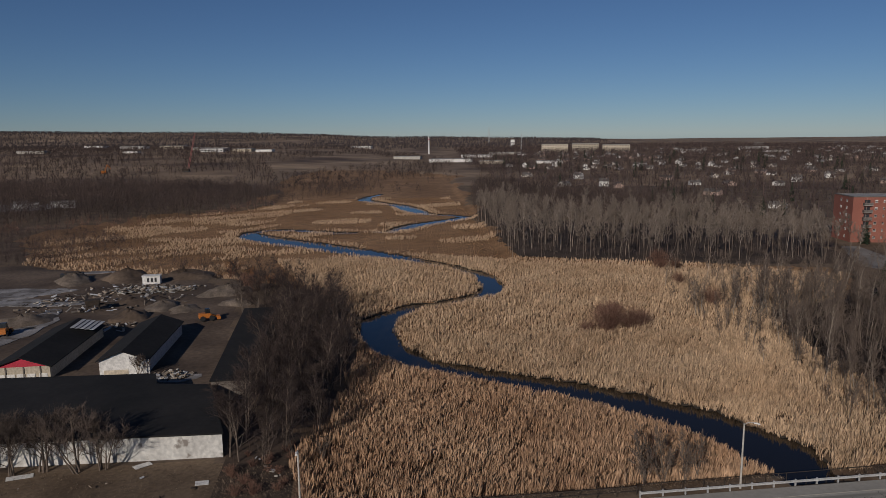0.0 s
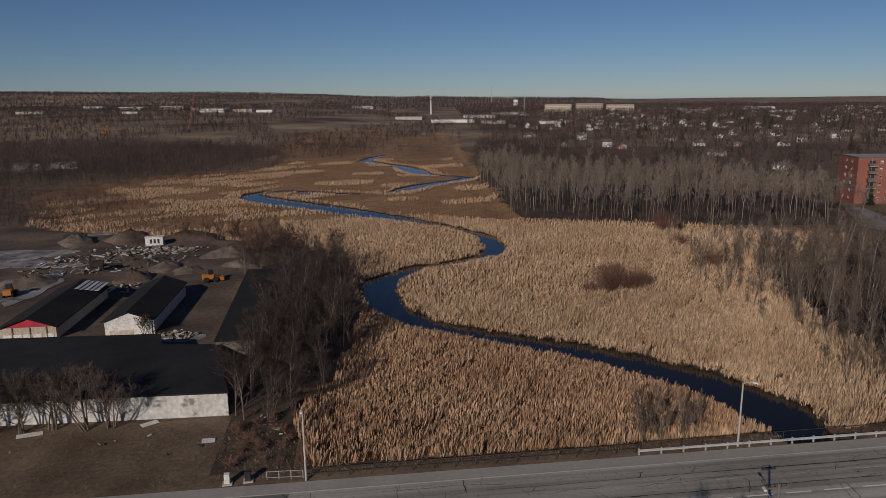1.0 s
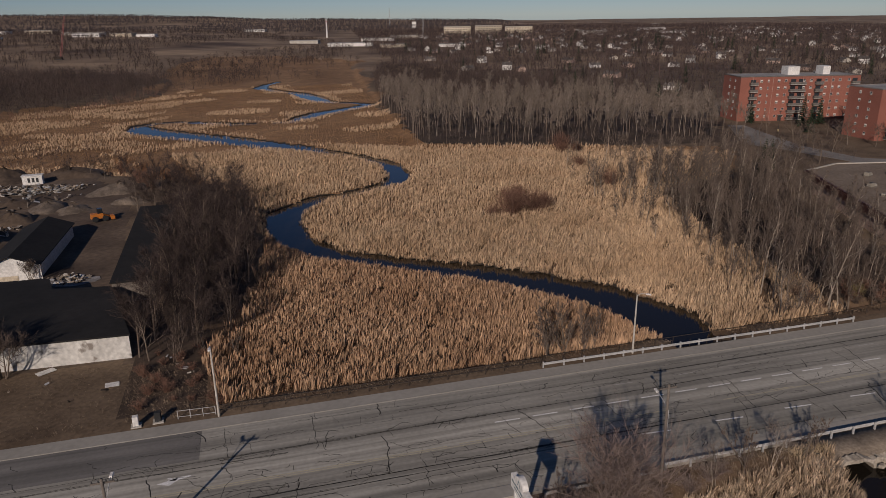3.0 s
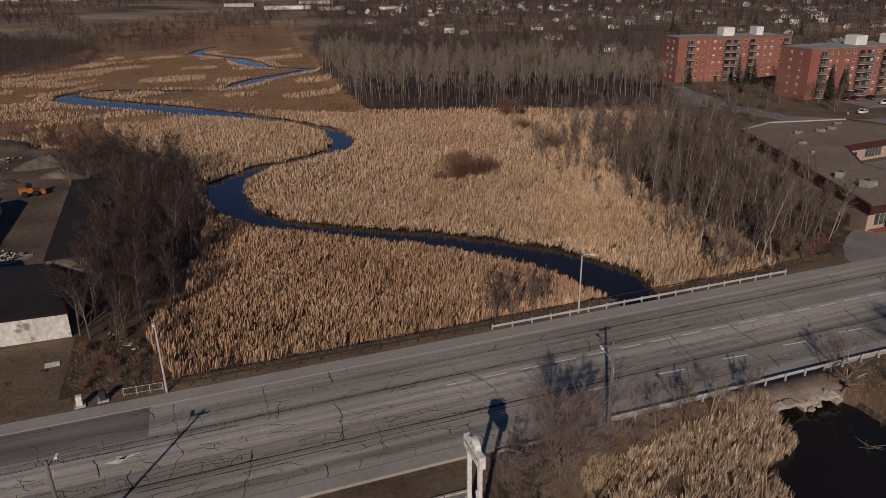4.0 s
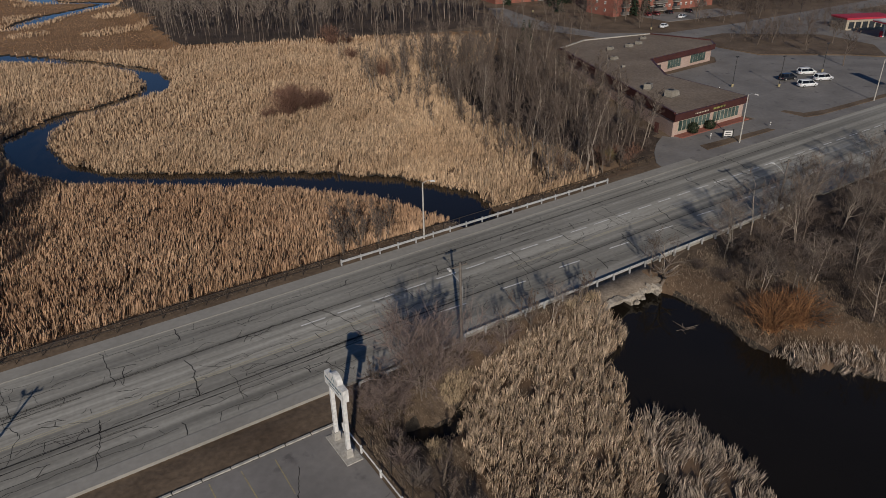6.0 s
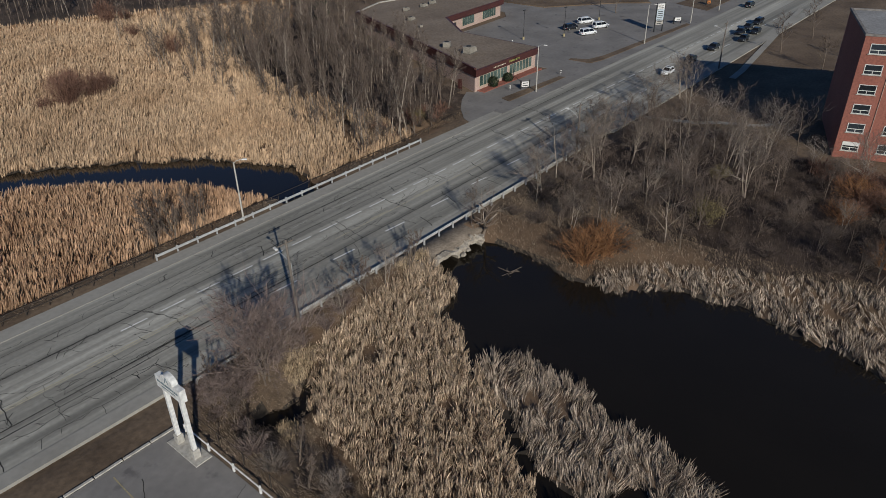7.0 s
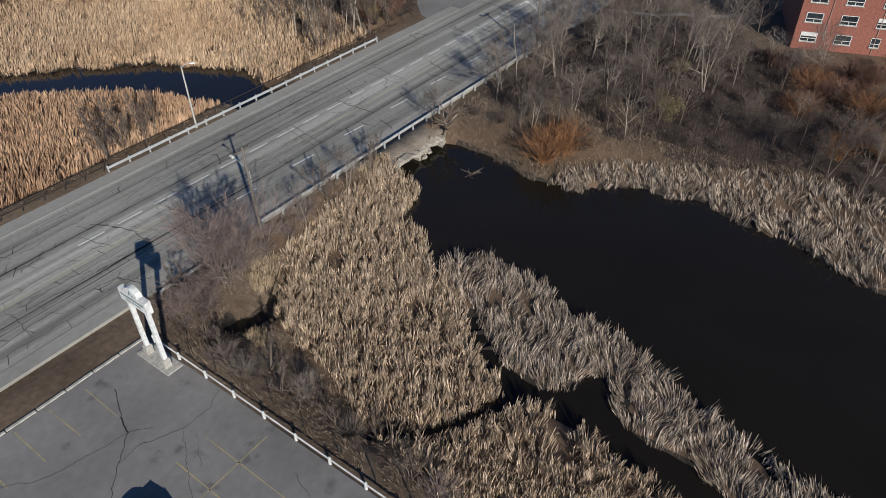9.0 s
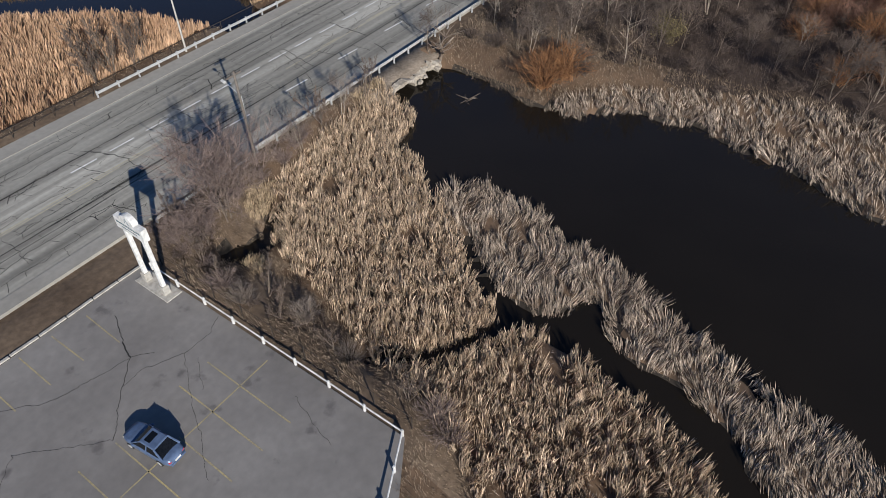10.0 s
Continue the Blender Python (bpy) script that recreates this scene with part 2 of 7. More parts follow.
def bevelled(buf, width, seg=2):
    """The same solid with rounded edges."""
    bm = bmesh.new()
    vs = [bm.verts.new(p) for p in buf.v]
    for f in buf.f:
        bm.faces.new([vs[i] for i in f])
    bmesh.ops.remove_doubles(bm, verts=bm.verts, dist=1e-4)
    bmesh.ops.recalc_face_normals(bm, faces=bm.faces)
    bmesh.ops.bevel(bm, geom=bm.edges[:], offset=width, segments=seg, affect="EDGES", profile=0.6)
    out = Buf()
    bm.verts.index_update()
    out.v, out.f = [tuple(v.co) for v in bm.verts], [tuple(v.index for v in f.verts) for f in bm.faces]
    bm.free()
    return out


def thing(name, label, category, group="", m=None, data=None, kind=""):
    ob = new(name, data)
    if m is not None:
        ob.matrix_basis = m
    return tagged(ob, label, category, group, kind)


def part(name, buf, material, parent, label="", m=None, smooth=False):
    me = buf if isinstance(buf, bpy.types.Mesh) else buf.mesh(name, material, smooth)
    ob = new(name, me)
    ob.parent = parent
    if m is not None:
        ob.matrix_basis = m
    return tagged(ob, label)


def mesh_from(name, verts, per_face, material):
    """A mesh of separate triangles or quads from an array of shape (faces, per_face, 3)."""
    me = bpy.data.meshes.new(name)
    n = len(verts)
    me.vertices.add(n * per_face)
    me.vertices.foreach_set("co", np.asarray(verts, np.float32).ravel())
    me.loops.add(n * per_face)
    me.loops.foreach_set("vertex_index", np.arange(n * per_face, dtype=np.int32))
    me.polygons.add(n)
    me.polygons.foreach_set("loop_start", np.arange(0, n * per_face, per_face, dtype=np.int32))
    me.update(calc_edges=True)
    me.materials.append(material)
    return me


def inside(poly, x, y):
    """Which of the points lie in a plan polygon."""
    x, y = np.asarray(x, float), np.asarray(y, float)
    hit = np.zeros(x.shape, bool)
    for (x0, y0), (x1, y1) in zip(poly, poly[1:] + poly[:1]):
        cross = ((y0 > y) != (y1 > y)) & (x < (x1 - x0) * (y - y0) / ((y1 - y0) or 1e-9) + x0)
        hit ^= cross
    return hit


def from_line(line, x, y):
    """Distance to a line of (x, y, half width), less the half width there."""
    best = np.full(np.shape(x), 1e9)
    for (x0, y0, w0), (x1, y1, w1) in zip(line, line[1:]):
        dx, dy = x1 - x0, y1 - y0
        s = np.clip(((x - x0) * dx + (y - y0) * dy) / (dx * dx + dy * dy), 0, 1)
        best = np.minimum(best, np.hypot(x - x0 - s * dx, y - y0 - s * dy) - (w0 + s * (w1 - w0)))
    return best


def edge_gap(poly, x, y):
    """Signed distance to a plan polygon, negative inside."""
    d = from_line([(*p, 0.0) for p in poly + poly[:1]], x, y)
    return np.where(inside(poly, x, y), -d, d)


def wobble(x, y, size, seed=0.0):
    """Smooth noise in about -1 to 1, from sines, for arrays."""
    x, y = np.asarray(x) / size, np.asarray(y) / size
    return (np.sin(1.7 * x + 2.3 * np.sin(0.9 * y + seed)) + np.sin(2.1 * y + 1.9 * np.sin(1.3 * x + 2 * seed)) + np.sin(3.1 * x - 2.7 * y + seed)) / 3


def ease(v, lo, hi):
    s = np.clip((np.asarray(v, float) - lo) / (hi - lo), 0, 1)
    return s * s * (3 - 2 * s)


def scatter(poly, step, seed, jitter=0.5):
    """Jittered grid points inside a plan polygon."""
    rng = np.random.default_rng(seed)
    xs, ys = zip(*poly)
    gx, gy = np.meshgrid(np.arange(min(xs), max(xs), step), np.arange(min(ys), max(ys), step))
    gx = gx.ravel() + rng.uniform(-jitter, jitter, gx.size) * step
    gy = gy.ravel() + rng.uniform(-jitter, jitter, gy.size) * step
    keep = inside(poly, gx, gy)
    return gx[keep], gy[keep]


# ---- plan ----
RIVER = [(60, 76, 4.8), (60.0, 84, 5.3), (60.0, 89.6, 6.0), (55, 100.4, 5.7), (46.6, 110, 5.0), (38.2, 117.8, 4.6), (24.7, 127, 4.0), (12.8, 136.5, 4.1),
         (5.5, 149, 4.4), (3.8, 161, 4.6), (5, 173, 4.2), (14, 184, 3.2), (27, 190, 2.6), (38, 197, 3.2), (42, 207, 3.8), (42, 224, 3.2),
         (34, 241, 2.6), (20, 258, 4.5), (-3, 284, 6.5), (-17, 299, 6.5), (-33, 314, 7.5), (-49, 333, 7.0), (-52, 346, 3.0), (-45, 356, 2.2), (-34, 355, 1.6), (-20, 346, 2.2), (-8, 338, 2.6), (4, 338, 0.6), (16, 337, 1.5),
         (24, 350, 5.0), (32, 361, 5.5), (44, 371, 4.5), (56, 382, 4.0), (64, 390, 3.0), (56, 401, 1.6), (46, 407, 2.6), (39, 417, 5.0), (35, 440, 7.0), (30, 462, 5.0), (24, 477, 2.6), (15, 490, 3.5), (6, 512, 5.0), (10, 535, 2.5), (22, 560, 1.5)]
POND = [(57, 51.5), (66, 51), (67.4, 47.6), (66.9, 43.3), (66.3, 38.2), (64.8, 33.6), (67.1, 33.0), (65.8, 29.1), (69.5, 26.4), (71.8, 22.8), (71.0, 19.5), (72.9, 15.5), (70.6, 9.6), (71.1, 6.0), (69.3, 1.6), (67.2, -4.6), (60, -60), (16, -60),
        (26, -5), (29.4, -1.7), (32.0, 1.7), (33.0, 4.4), (33.6, 9.0), (34.5, 12.6), (34.4, 15.8), (33.4, 18.3), (35.4, 20.8), (36.8, 24.3), (39.0, 26.4), (41.6, 29.8), (43.0, 31.5), (44.2, 34.6), (46.6, 36.9), (48.4, 39.0), (47.8, 41.8), (49.0, 43.2), (52.3, 42.9), (54.9, 44.4), (55.4, 46.6)]
SPIT = [(43.6, 32.0), (46.0, 33.4), (48.3, 30.0), (48.0, 23.2), (46.6, 21.0), (46.0, 15.4), (45.2, 12.7), (43.7, 8.7), (42.1, 5.5), (41.2, 1.7), (39.8, -2.1), (39.2, -6.5), (37.6, -11.5), (33, -26), (26, -40), (24, -40), (29, -12), (32.4, -3.4), (35.2, -1.6), (36.0, 0.9), (37.2, 3.7), (36.9, 6.5), (37.2, 8.1), (38.2, 10.4), (39.8, 10.9), (41.2, 12.5), (40.2, 15.0), (38.1, 14.6), (36.9, 16.3), (37.3, 21.0), (39.2, 23.6), (42.0, 28.6)]
MARSH = [(-9, 79), (100, 79), (84, 92), (81, 118), (88, 142), (104, 160), (136, 170), (160, 206), (118, 224), (60, 248), (62, 300), (75, 420), (84, 560), (110, 760), (60, 900), (-40, 900), (-80, 700), (-60, 560), (-60, 470), (-130, 420), (-150, 330), (-110, 255), (-40, 225),
         (-14, 205), (-3, 170), (0, 134), (-10, 101)]
BASIN = [(21, 47), (34, 51), (53, 51.5), (70, 51), (80, 20), (78, -60), (10, -60), (12, 14), (22, 18)]
DITCH = [(23.0, 26.6, 0.5), (24.6, 25.2, 0.7), (26.2, 22.4, 0.35), (28.4, 20.6, 0.6), (31.0, 19.6, 0.6), (33.8, 18.4, 0.8)]
DITCH2 = [(24.9, 45.6, 0.6), (26.2, 44.4, 0.8), (27.6, 43.4, 0.9), (29.6, 43.2, 0.45), (31.0, 43.9, 0.5), (33.4, 45.6, 0.3)]
WATER_Z = -2.0


def ground_z(x, y):
    """Height of the ground: road and lots at 0, marsh and pond basin lower, hills far off."""
    x, y = np.asarray(x, float), np.asarray(y, float)
    z = np.full(np.shape(x), -0.06)
    z = z - 1.66 * ease(-edge_gap(MARSH, x, y), -0.5, 5.0) + 0.05 * wobble(x, y, 9)
    z = z - 1.55 * ease(-edge_gap(BASIN, x, y), -0.5, 5.0)
    wet = np.minimum(from_line(RIVER, x, y) + 0.35 * wobble(x, y, 1.7) + 0.6 * wobble(x, y, 4.5), np.maximum(edge_gap(POND, x, y), -edge_gap(SPIT, x, y)) + 0.4 * wobble(x, y, 1.5))
    z = np.where((y > 77.5) | (y < 51.2), z - 1.6 * ease(-wet, -0.25, 1.0), z)
    z = z - 1.3 * ease(-np.minimum(from_line(DITCH, x, y), from_line(DITCH2, x, y)), -0.9, 0.5) * (y < 48)
    road = (y > 48.2) & (y < 77.4)
    z = np.where((x > 56.9) & (x < 65.3) & (y > 44) & (y < 54), np.minimum(z, -3.2), z)
    z = np.where(road & (y > 52.9) & (y < 76.3), np.minimum(z, -0.32), z)
    far = np.hypot(x, y)
    z = z + 6 * ease(far, 900, 2200) * (0.5 + 0.5 * wobble(x, y, 420, 1))
    z = z + ease(far, 2500, 4200) * np.clip(34 - 0.017 * x, 0, 75) * (1 + 0.12 * wobble(x, y, 500, 3))
    z = z + 14 * ease(y, 500, 1500) * ease(-x, -150, 250)
    return z


# ---- ground and water ----
def steps(lo, hi, fine_lo, fine_hi, step, grow=1.13):
    """Grid lines, even in the middle and wider and wider outwards."""
    mid = list(np.arange(fine_lo, fine_hi + 0.01, step))
    out, s, v = [], step, fine_hi
    while v < hi:
        s *= grow
        v += s
        out.append(min(v, hi))
    low, s, v = [], step, fine_lo
    while v > lo:
        s *= grow
        v -= s
        low.append(max(v, lo))
    return np.array(low[::-1] + mid + out)


def build_ground():
    gx = steps(-4300, 4300, -60, 112, 1.45, 1.085)
    y1 = steps(-900, 265, -25, 265, 1.45)
    y2 = steps(265, 4800, 265, 520, 3.0, 1.06)
    gy = np.concatenate([y1, y2[1:]])
    x, y = np.meshgrid(gx, gy)
    z = ground_z(x, y)
    nx, ny = len(gx), len(gy)
    idx = np.arange(nx * ny).reshape(ny, nx)
    quads = np.stack([idx[:-1, :-1], idx[:-1, 1:], idx[1:, 1:], idx[1:, :-1]], -1).reshape(-1, 4)
    me = bpy.data.meshes.new("ground")
    me.vertices.add(nx * ny)
    me.vertices.foreach_set("co", np.stack([x, y, z], -1).astype(np.float32).ravel())
    me.loops.add(len(quads) * 4)
    me.loops.foreach_set("vertex_index", quads.ravel().astype(np.int32))
    me.polygons.add(len(quads))
    me.polygons.foreach_set("loop_start", np.arange(0, len(quads) * 4, 4, dtype=np.int32))
    cx, cy, cz = (v.ravel()[quads].mean(1) for v in (x, y, z))
    n = wobble(cx, cy, 6) * 2.5 + wobble(cx, cy, 40, 2) * 14 * ease(cy, 260, 420)
    kind = np.full(len(quads), 1)
    kind[np.hypot(cx, cy) > 620] = 4
    kind[inside(TREES_R, cx, cy) | inside(TREES_L, cx, cy) | inside(GROVE, cx, cy)] = 2
    kind[edge_gap(YARD, cx, cy) + n < 0] = 3
    kind[(edge_gap(MARSH, cx, cy) + n < 0)] = 0
    kind[(edge_gap(MARSH, cx, cy) + n < 0) & (cy > 148)] = 5
    kind[edge_gap(BASIN, cx, cy) < 0.8] = 0
    kind[inside([(19, 10), (23.6, 18), (25, 28), (27.5, 38), (32, 47), (40, 52), (19, 53)], cx, cy)] = 1
    kind[inside(TREES_SE, cx, cy) & (cx + wobble(cx, cy, 5) * 4 > 80)] = 2
    kind[inside(HOLLOW, cx, cy)] = 2
    kind[inside([(-20, 79), (-9, 79), (-9, 92), (-10, 103), (-20, 95)], cx, cy)] = 2
    kind[cz < WATER_Z + 0.12] = 6
    for m in (M_MARSH, M_GRASS, M_LITTER, M_DIRT, M_FAR, M_FIELD, M_BED):
        me.materials.append(m)
    me.polygons.foreach_set("material_index", kind.astype(np.int32))
    me.polygons.foreach_set("use_smooth", np.ones(len(quads), bool))
    me.update(calc_edges=True)
    return thing("ground", "brown winter ground of marsh, grass, litter and bare dirt", "ground", data=me, kind="structure")


YARD = [(-200, 97), (-20, 95), (-19, 100), (-26, 130), (-34, 196), (-50, 232), (-100, 262), (-200, 262)]
TREES_R = [(77, 81.5), (90, 81), (101, 81.6), (110, 86), (112.4, 90), (112.6, 100), (122, 124), (136, 150), (130, 172), (110, 172), (100, 160), (92, 140), (85, 116), (80, 98)]
EDGE_R = [(78, 87), (84, 84), (86, 81), (85, 116), (92, 140), (100, 160), (110, 172), (104, 190), (92, 180), (84, 162), (82, 140), (75, 108), (76, 96)]
TREES_SE = [(72, 49), (112, 50), (120, 40), (117, 22), (112, 8), (104, -14), (82, -12), (80, 8), (77, 24), (72, 33)]
HOLLOW = [(78, 22), (88, 29), (100, 24), (112, 16), (108, 4), (96, 4), (86, 8), (79, 14)]
TREES_L = [(-19, 93), (-11, 93), (-6, 101), (-1.5, 126), (-3, 160), (-5, 184), (-20, 196), (-27, 186), (-18.5, 166), (-18.5, 118)]
GROVE = [(58, 248), (104, 228), (140, 219), (176, 214), (188, 262), (170, 320), (110, 345), (82, 420), (68, 400), (62, 320)]

build_ground()
water = Buf().face((-140, -62, WATER_Z), (150, -62, WATER_Z), (150, 560, WATER_Z), (-140, 560, WATER_Z))
thing("water", "still dark water of a winding creek and pond", "water", data=water.mesh("water", M_WATER), kind="structure")

# ---- road ----
ROAD_S, ROAD_N = 54.8, 74.0


def slab(name, x0, y0, x1, y1, top, thick, material, label, category):
    b = Buf()
    b.box(x0, y0, top - thick, x1, y1, top)
    return thing(name, label, category, data=b.mesh(name, material), kind="structure")


slab("road", -400, ROAD_S, 900, ROAD_N, 0.0, 0.3, M_ROAD, "worn grey asphalt road with sealed cracks", "road")
slab("pavement_north", -400, ROAD_N, 106, 76.2, 0.05, 0.4, M_WALK, "pale concrete pavement with a kerb beside the road", "pavement")
slab("pavement_south", -400, 53.1, 23, ROAD_S, 0.07, 0.4, M_WALK, "pale concrete pavement beside the road", "pavement")
slab("pavement_bridge", 23, 53.1, 110, ROAD_S, 0.07, 0.4, M_WALK, "narrow concrete edge strip along the bridge", "pavement")
lot = Buf().prism([(-80, 14), (13.5, 14), (19.6, 18), (19.6, 48.2), (-80, 48.2)], -0.3, 0.02)
thing("parking_lot_ground", "grey cracked asphalt of a car park", "car park", data=lot.mesh("parking_lot_ground", M_LOT), kind="structure")
lot2 = Buf().prism([(106.4, 74.0), (900, 74.0), (900, 78), (300, 120), (300, 160), (190, 155), (183, 128), (178, 124), (150, 122), (139, 110), (138, 95), (138, 84), (113.4, 86.4), (112.6, 88.0), (108, 85.6), (103.6, 82.4), (99.5, 78.4), (98.5, 76.2), (106.2, 76.2), (106.2, 74.0)], -0.3, 0.03)
thing("shop_car_park", "pale grey asphalt car park beside the shop", "car park", data=lot2.mesh("shop_car_park", M_LOT), kind="structure")

# ---- reeds ----

def reed_blades(x, y, z, tall, wide, blades, lean, flow=0.0, seed=1, tuft=0.0, lay=0.9):
    """Kite-shaped blades in tufts at the given places."""
    rng = np.random.default_rng(seed)
    n = len(x) * blades
    px, py, pz = (np.repeat(v, blades) for v in (x, y, z))
    clump = 0.86 + (0.30 + 0.2 * tuft) * wobble(x, y, 1.0 - 0.5 * tuft, seed) + 0.12 * wobble(x, y, 4.5, seed + 3) + rng.normal(0, 0.06 + 0.1 * tuft, len(x))
    tall = np.repeat(tall * clump, blades) * rng.uniform(0.7, 1.12, n)
    a = rng.uniform(0, 2 * np.pi, n)
    tall = np.where(rng.random(n) < 0.3, tall * 0.62, tall)
    out = np.stack([np.cos(a), np.sin(a)], -1) * (rng.uniform(0.1, 1, n) * lean)[:, None]
    turn = np.repeat(flow + (1.1 * wobble(x, y, 2.2, seed) if lean > 0.4 else 0.5 * wobble(x, y, 6.0, seed)), blades)
    push = np.repeat(rng.normal(0.12, 0.14, len(x)) + (lay * lean if lean > 0.4 else 0.16 * np.maximum(0, wobble(x, y, 2.2, seed + 5))), blades)
    out += np.stack([np.cos(turn), np.sin(turn)], -1) * push[:, None]
    if tuft:
        sway = np.repeat(np.stack([wobble(x, y, 0.5, seed + 1), wobble(x, y, 0.55, seed + 2)], -1) * 1.3 * tuft + rng.normal(0, 0.15 * tuft, (len(x), 2)), blades, 0)
        out += sway
    root = np.stack([px + rng.normal(0, 0.13, n), py + rng.normal(0, 0.13, n), pz - 0.1], -1)
    tip = root + np.stack([out[:, 0], out[:, 1], np.ones(n)], -1) * (tall / np.sqrt(1 + (out ** 2).sum(1)) ** 0.8)[:, None]
    mid = root + (tip - root) * rng.uniform(0.6, 0.88, n)[:, None]
    b = rng.uniform(0, np.pi, n)
    side = np.stack([np.cos(b), np.sin(b), 0 * b], -1) * (wide * rng.uniform(0.6, 1.3, n) / 2)[:, None]
    return np.stack([root, mid - side, tip, mid + side], 1)


def reed_bed(label, places, tall, wide, blades, lean, material, seed, flow=0.0, tuft=0.0, lay=0.9):
    x, y = places
    tall = tall * (0.55 + 0.45 * ease(from_line(RIVER, x, y), 0.0, 2.6))
    quads = reed_blades(x, y, np.maximum(ground_z(x, y), WATER_Z - 0.1), tall, wide, blades, lean, flow, seed, tuft, lay)
    return thing("reed_bed", label, "reeds", data=mesh_from("reed_bed", quads, 4, material), kind="stuff")


def dry_places(poly, step, seed, gap=-0.15, cull=0.0, holes=0.0, size=0.42, fray=0.0):
    x, y = scatter(poly, step, seed)
    wet = np.minimum(from_line(RIVER, x, y) + 0.45 * wobble(x, y, 1.7) + 0.6 * wobble(x, y, 4.5), np.maximum(edge_gap(POND, x, y), -edge_gap(SPIT, x, y)) + 0.4 * wobble(x, y, 1.5))
    keep = (wet > gap) & (from_line(DITCH, x, y) > 0.25 * wobble(x, y, 0.8)) & (from_line(DITCH2, x, y) > 0.2 * wobble(x, y, 0.8))
    if cull:
        keep &= wobble(x, y, 5.0, 4) + 0.6 * wobble(x, y, 1.6, 2) > -1.3 + cull
    if fray:
        keep &= edge_gap(poly, x, y) < fray * (wobble(x, y, 2.4, 5) - 0.6)
    if holes:
        keep &= wobble(x + 0.6 * wobble(x, y, 3.0, 7), y + 0.6 * wobble(x, y, 3.4, 9), size, seed) > -1.0 + holes
    return x[keep], y[keep]


SPIT_REEDS = [(43.0, 32.2), (46.0, 34.0), (48.8, 30.2), (48.5, 23.0), (47.0, 21.0), (46.4, 15.4), (45.6, 12.6), (44.1, 8.6), (42.5, 5.4), (41.6, 1.6), (40.2, -2.1), (39.6, -6.5), (38.0, -11.6), (33.4, -26), (23.6, -40), (28.6, -12), (32.0, -3.6), (34.8, -1.6), (35.6, 0.9), (36.8, 3.7), (36.5, 6.5), (36.8, 8.3), (37.9, 10.7), (39.5, 11.2), (40.7, 12.6), (39.9, 14.8), (38.1, 14.2), (36.4, 16.2), (36.9, 21.2), (38.8, 23.8), (41.6, 28.8)]
NEAR_REEDS = [(-8, 79.8), (86, 79.5), (89, 88), (90, 114), (99, 150), (74, 150), (50, 152), (20, 152), (-1, 150), (-1, 140), (-3, 124), (-6, 106), (-10.5, 96), (-10, 88)]
MID_REEDS = [(-1, 150), (97, 150), (110, 164), (134, 171), (156, 203), (118, 223), (58, 247), (30, 262), (-30, 262), (-14, 205), (-4, 175)]
FAR_REEDS = [(-30, 262), (30, 262), (60, 250), (62, 300), (70, 400), (70, 520), (-40, 520), (-60, 460), (-120, 410), (-140, 330), (-120, 262), (-60, 240), (-40, 228), (-14, 210)]
SOUTH_REEDS = [(-12, 79), (57, 79), (57, 86), (50.5, 97), (36.5, 113), (24.5, 123), (11.5, 133), (-1, 149), (-12, 149)]
sx, sy = dry_places(NEAR_REEDS, 0.42, 1, cull=0.55, holes=0.42, size=0.5, fray=1.2)
south = inside(SOUTH_REEDS, sx, sy)
reed_bed("dense reddish-brown dry reeds between road and creek", (sx[south], sy[south]), 2.3, 0.13, 6, 0.17, M_REED, 11)
reed_bed("dense pale tan dry reeds beyond the creek", (sx[~south], sy[~south]), 2.2, 0.13, 6, 0.19, M_REEDN, 18)
reed_bed("dense dry tan reeds in the marsh beyond the bend", dry_places(MID_REEDS, 0.66, 2, cull=0.2), 2.0, 0.19, 4, 0.17, M_REEDN, 12)
x, y = dry_places(FAR_REEDS, 1.3, 3, gap=1.0)
off = from_line(RIVER, x, y)
belt = (off < 4 + 6 * wobble(x, y, 26, 1)) | (wobble(x * 0.55, y, 17, 6) > 0.42) | ((x < -42 + 12 * wobble(x, y, 14)) & (wobble(x, y * 1.6, 19, 3) > 0.1))
reed_bed("tan reed belts in the far marsh", (x[belt], y[belt]), 1.7, 0.24, 5, 0.2, M_REEDN, 13)
reed_bed("low rust-brown sedge in the far marsh", (x[~belt], y[~belt]), 0.5, 0.3, 3, 0.7, M_SEDGE, 14, 0.4)
EAST_BED = [(64.8, 33), (65.4, 28.6), (69, 25.8), (71.4, 22.6), (70.6, 19.5), (72.5, 15.5), (70.2, 9.6), (70.7, 6.0), (68.9, 1.6), (66.8, -4.6), (63.6, -25), (74, -25), (81, -10), (82, 0), (80, 10), (77.6, 19), (74, 27.5), (70, 30)]
PALE_BED = [(32.6, 46.6), (37, 48.4), (44, 49.4), (53, 50), (57.4, 50.6), (55.6, 46.6), (55.4, 44), (52.4, 42.4), (49, 42.8), (48.9, 39), (47, 36.4), (44.6, 34.2), (43.2, 31.2), (41.9, 29.5), (39.4, 26), (37, 24), (35.6, 20.6), (33.7, 18), (34.8, 15.8), (34.9, 12.5), (34, 9), (33.4, 4.3), (32.4, 1.5), (30, -1.8), (26, -6), (12, -18), (17, 9), (20.6, 14), (23.2, 19), (24.4, 26), (27, 33), (27.8, 38), (29.6, 42.2)]
reed_bed("straw-coloured upright reeds on the pond bank", dry_places(PALE_BED, 0.27, 5, cull=0.6, holes=0.78, size=0.4), 1.5, 0.056, 9, 0.22, M_REEDP, 15, 0.0, 0.5)
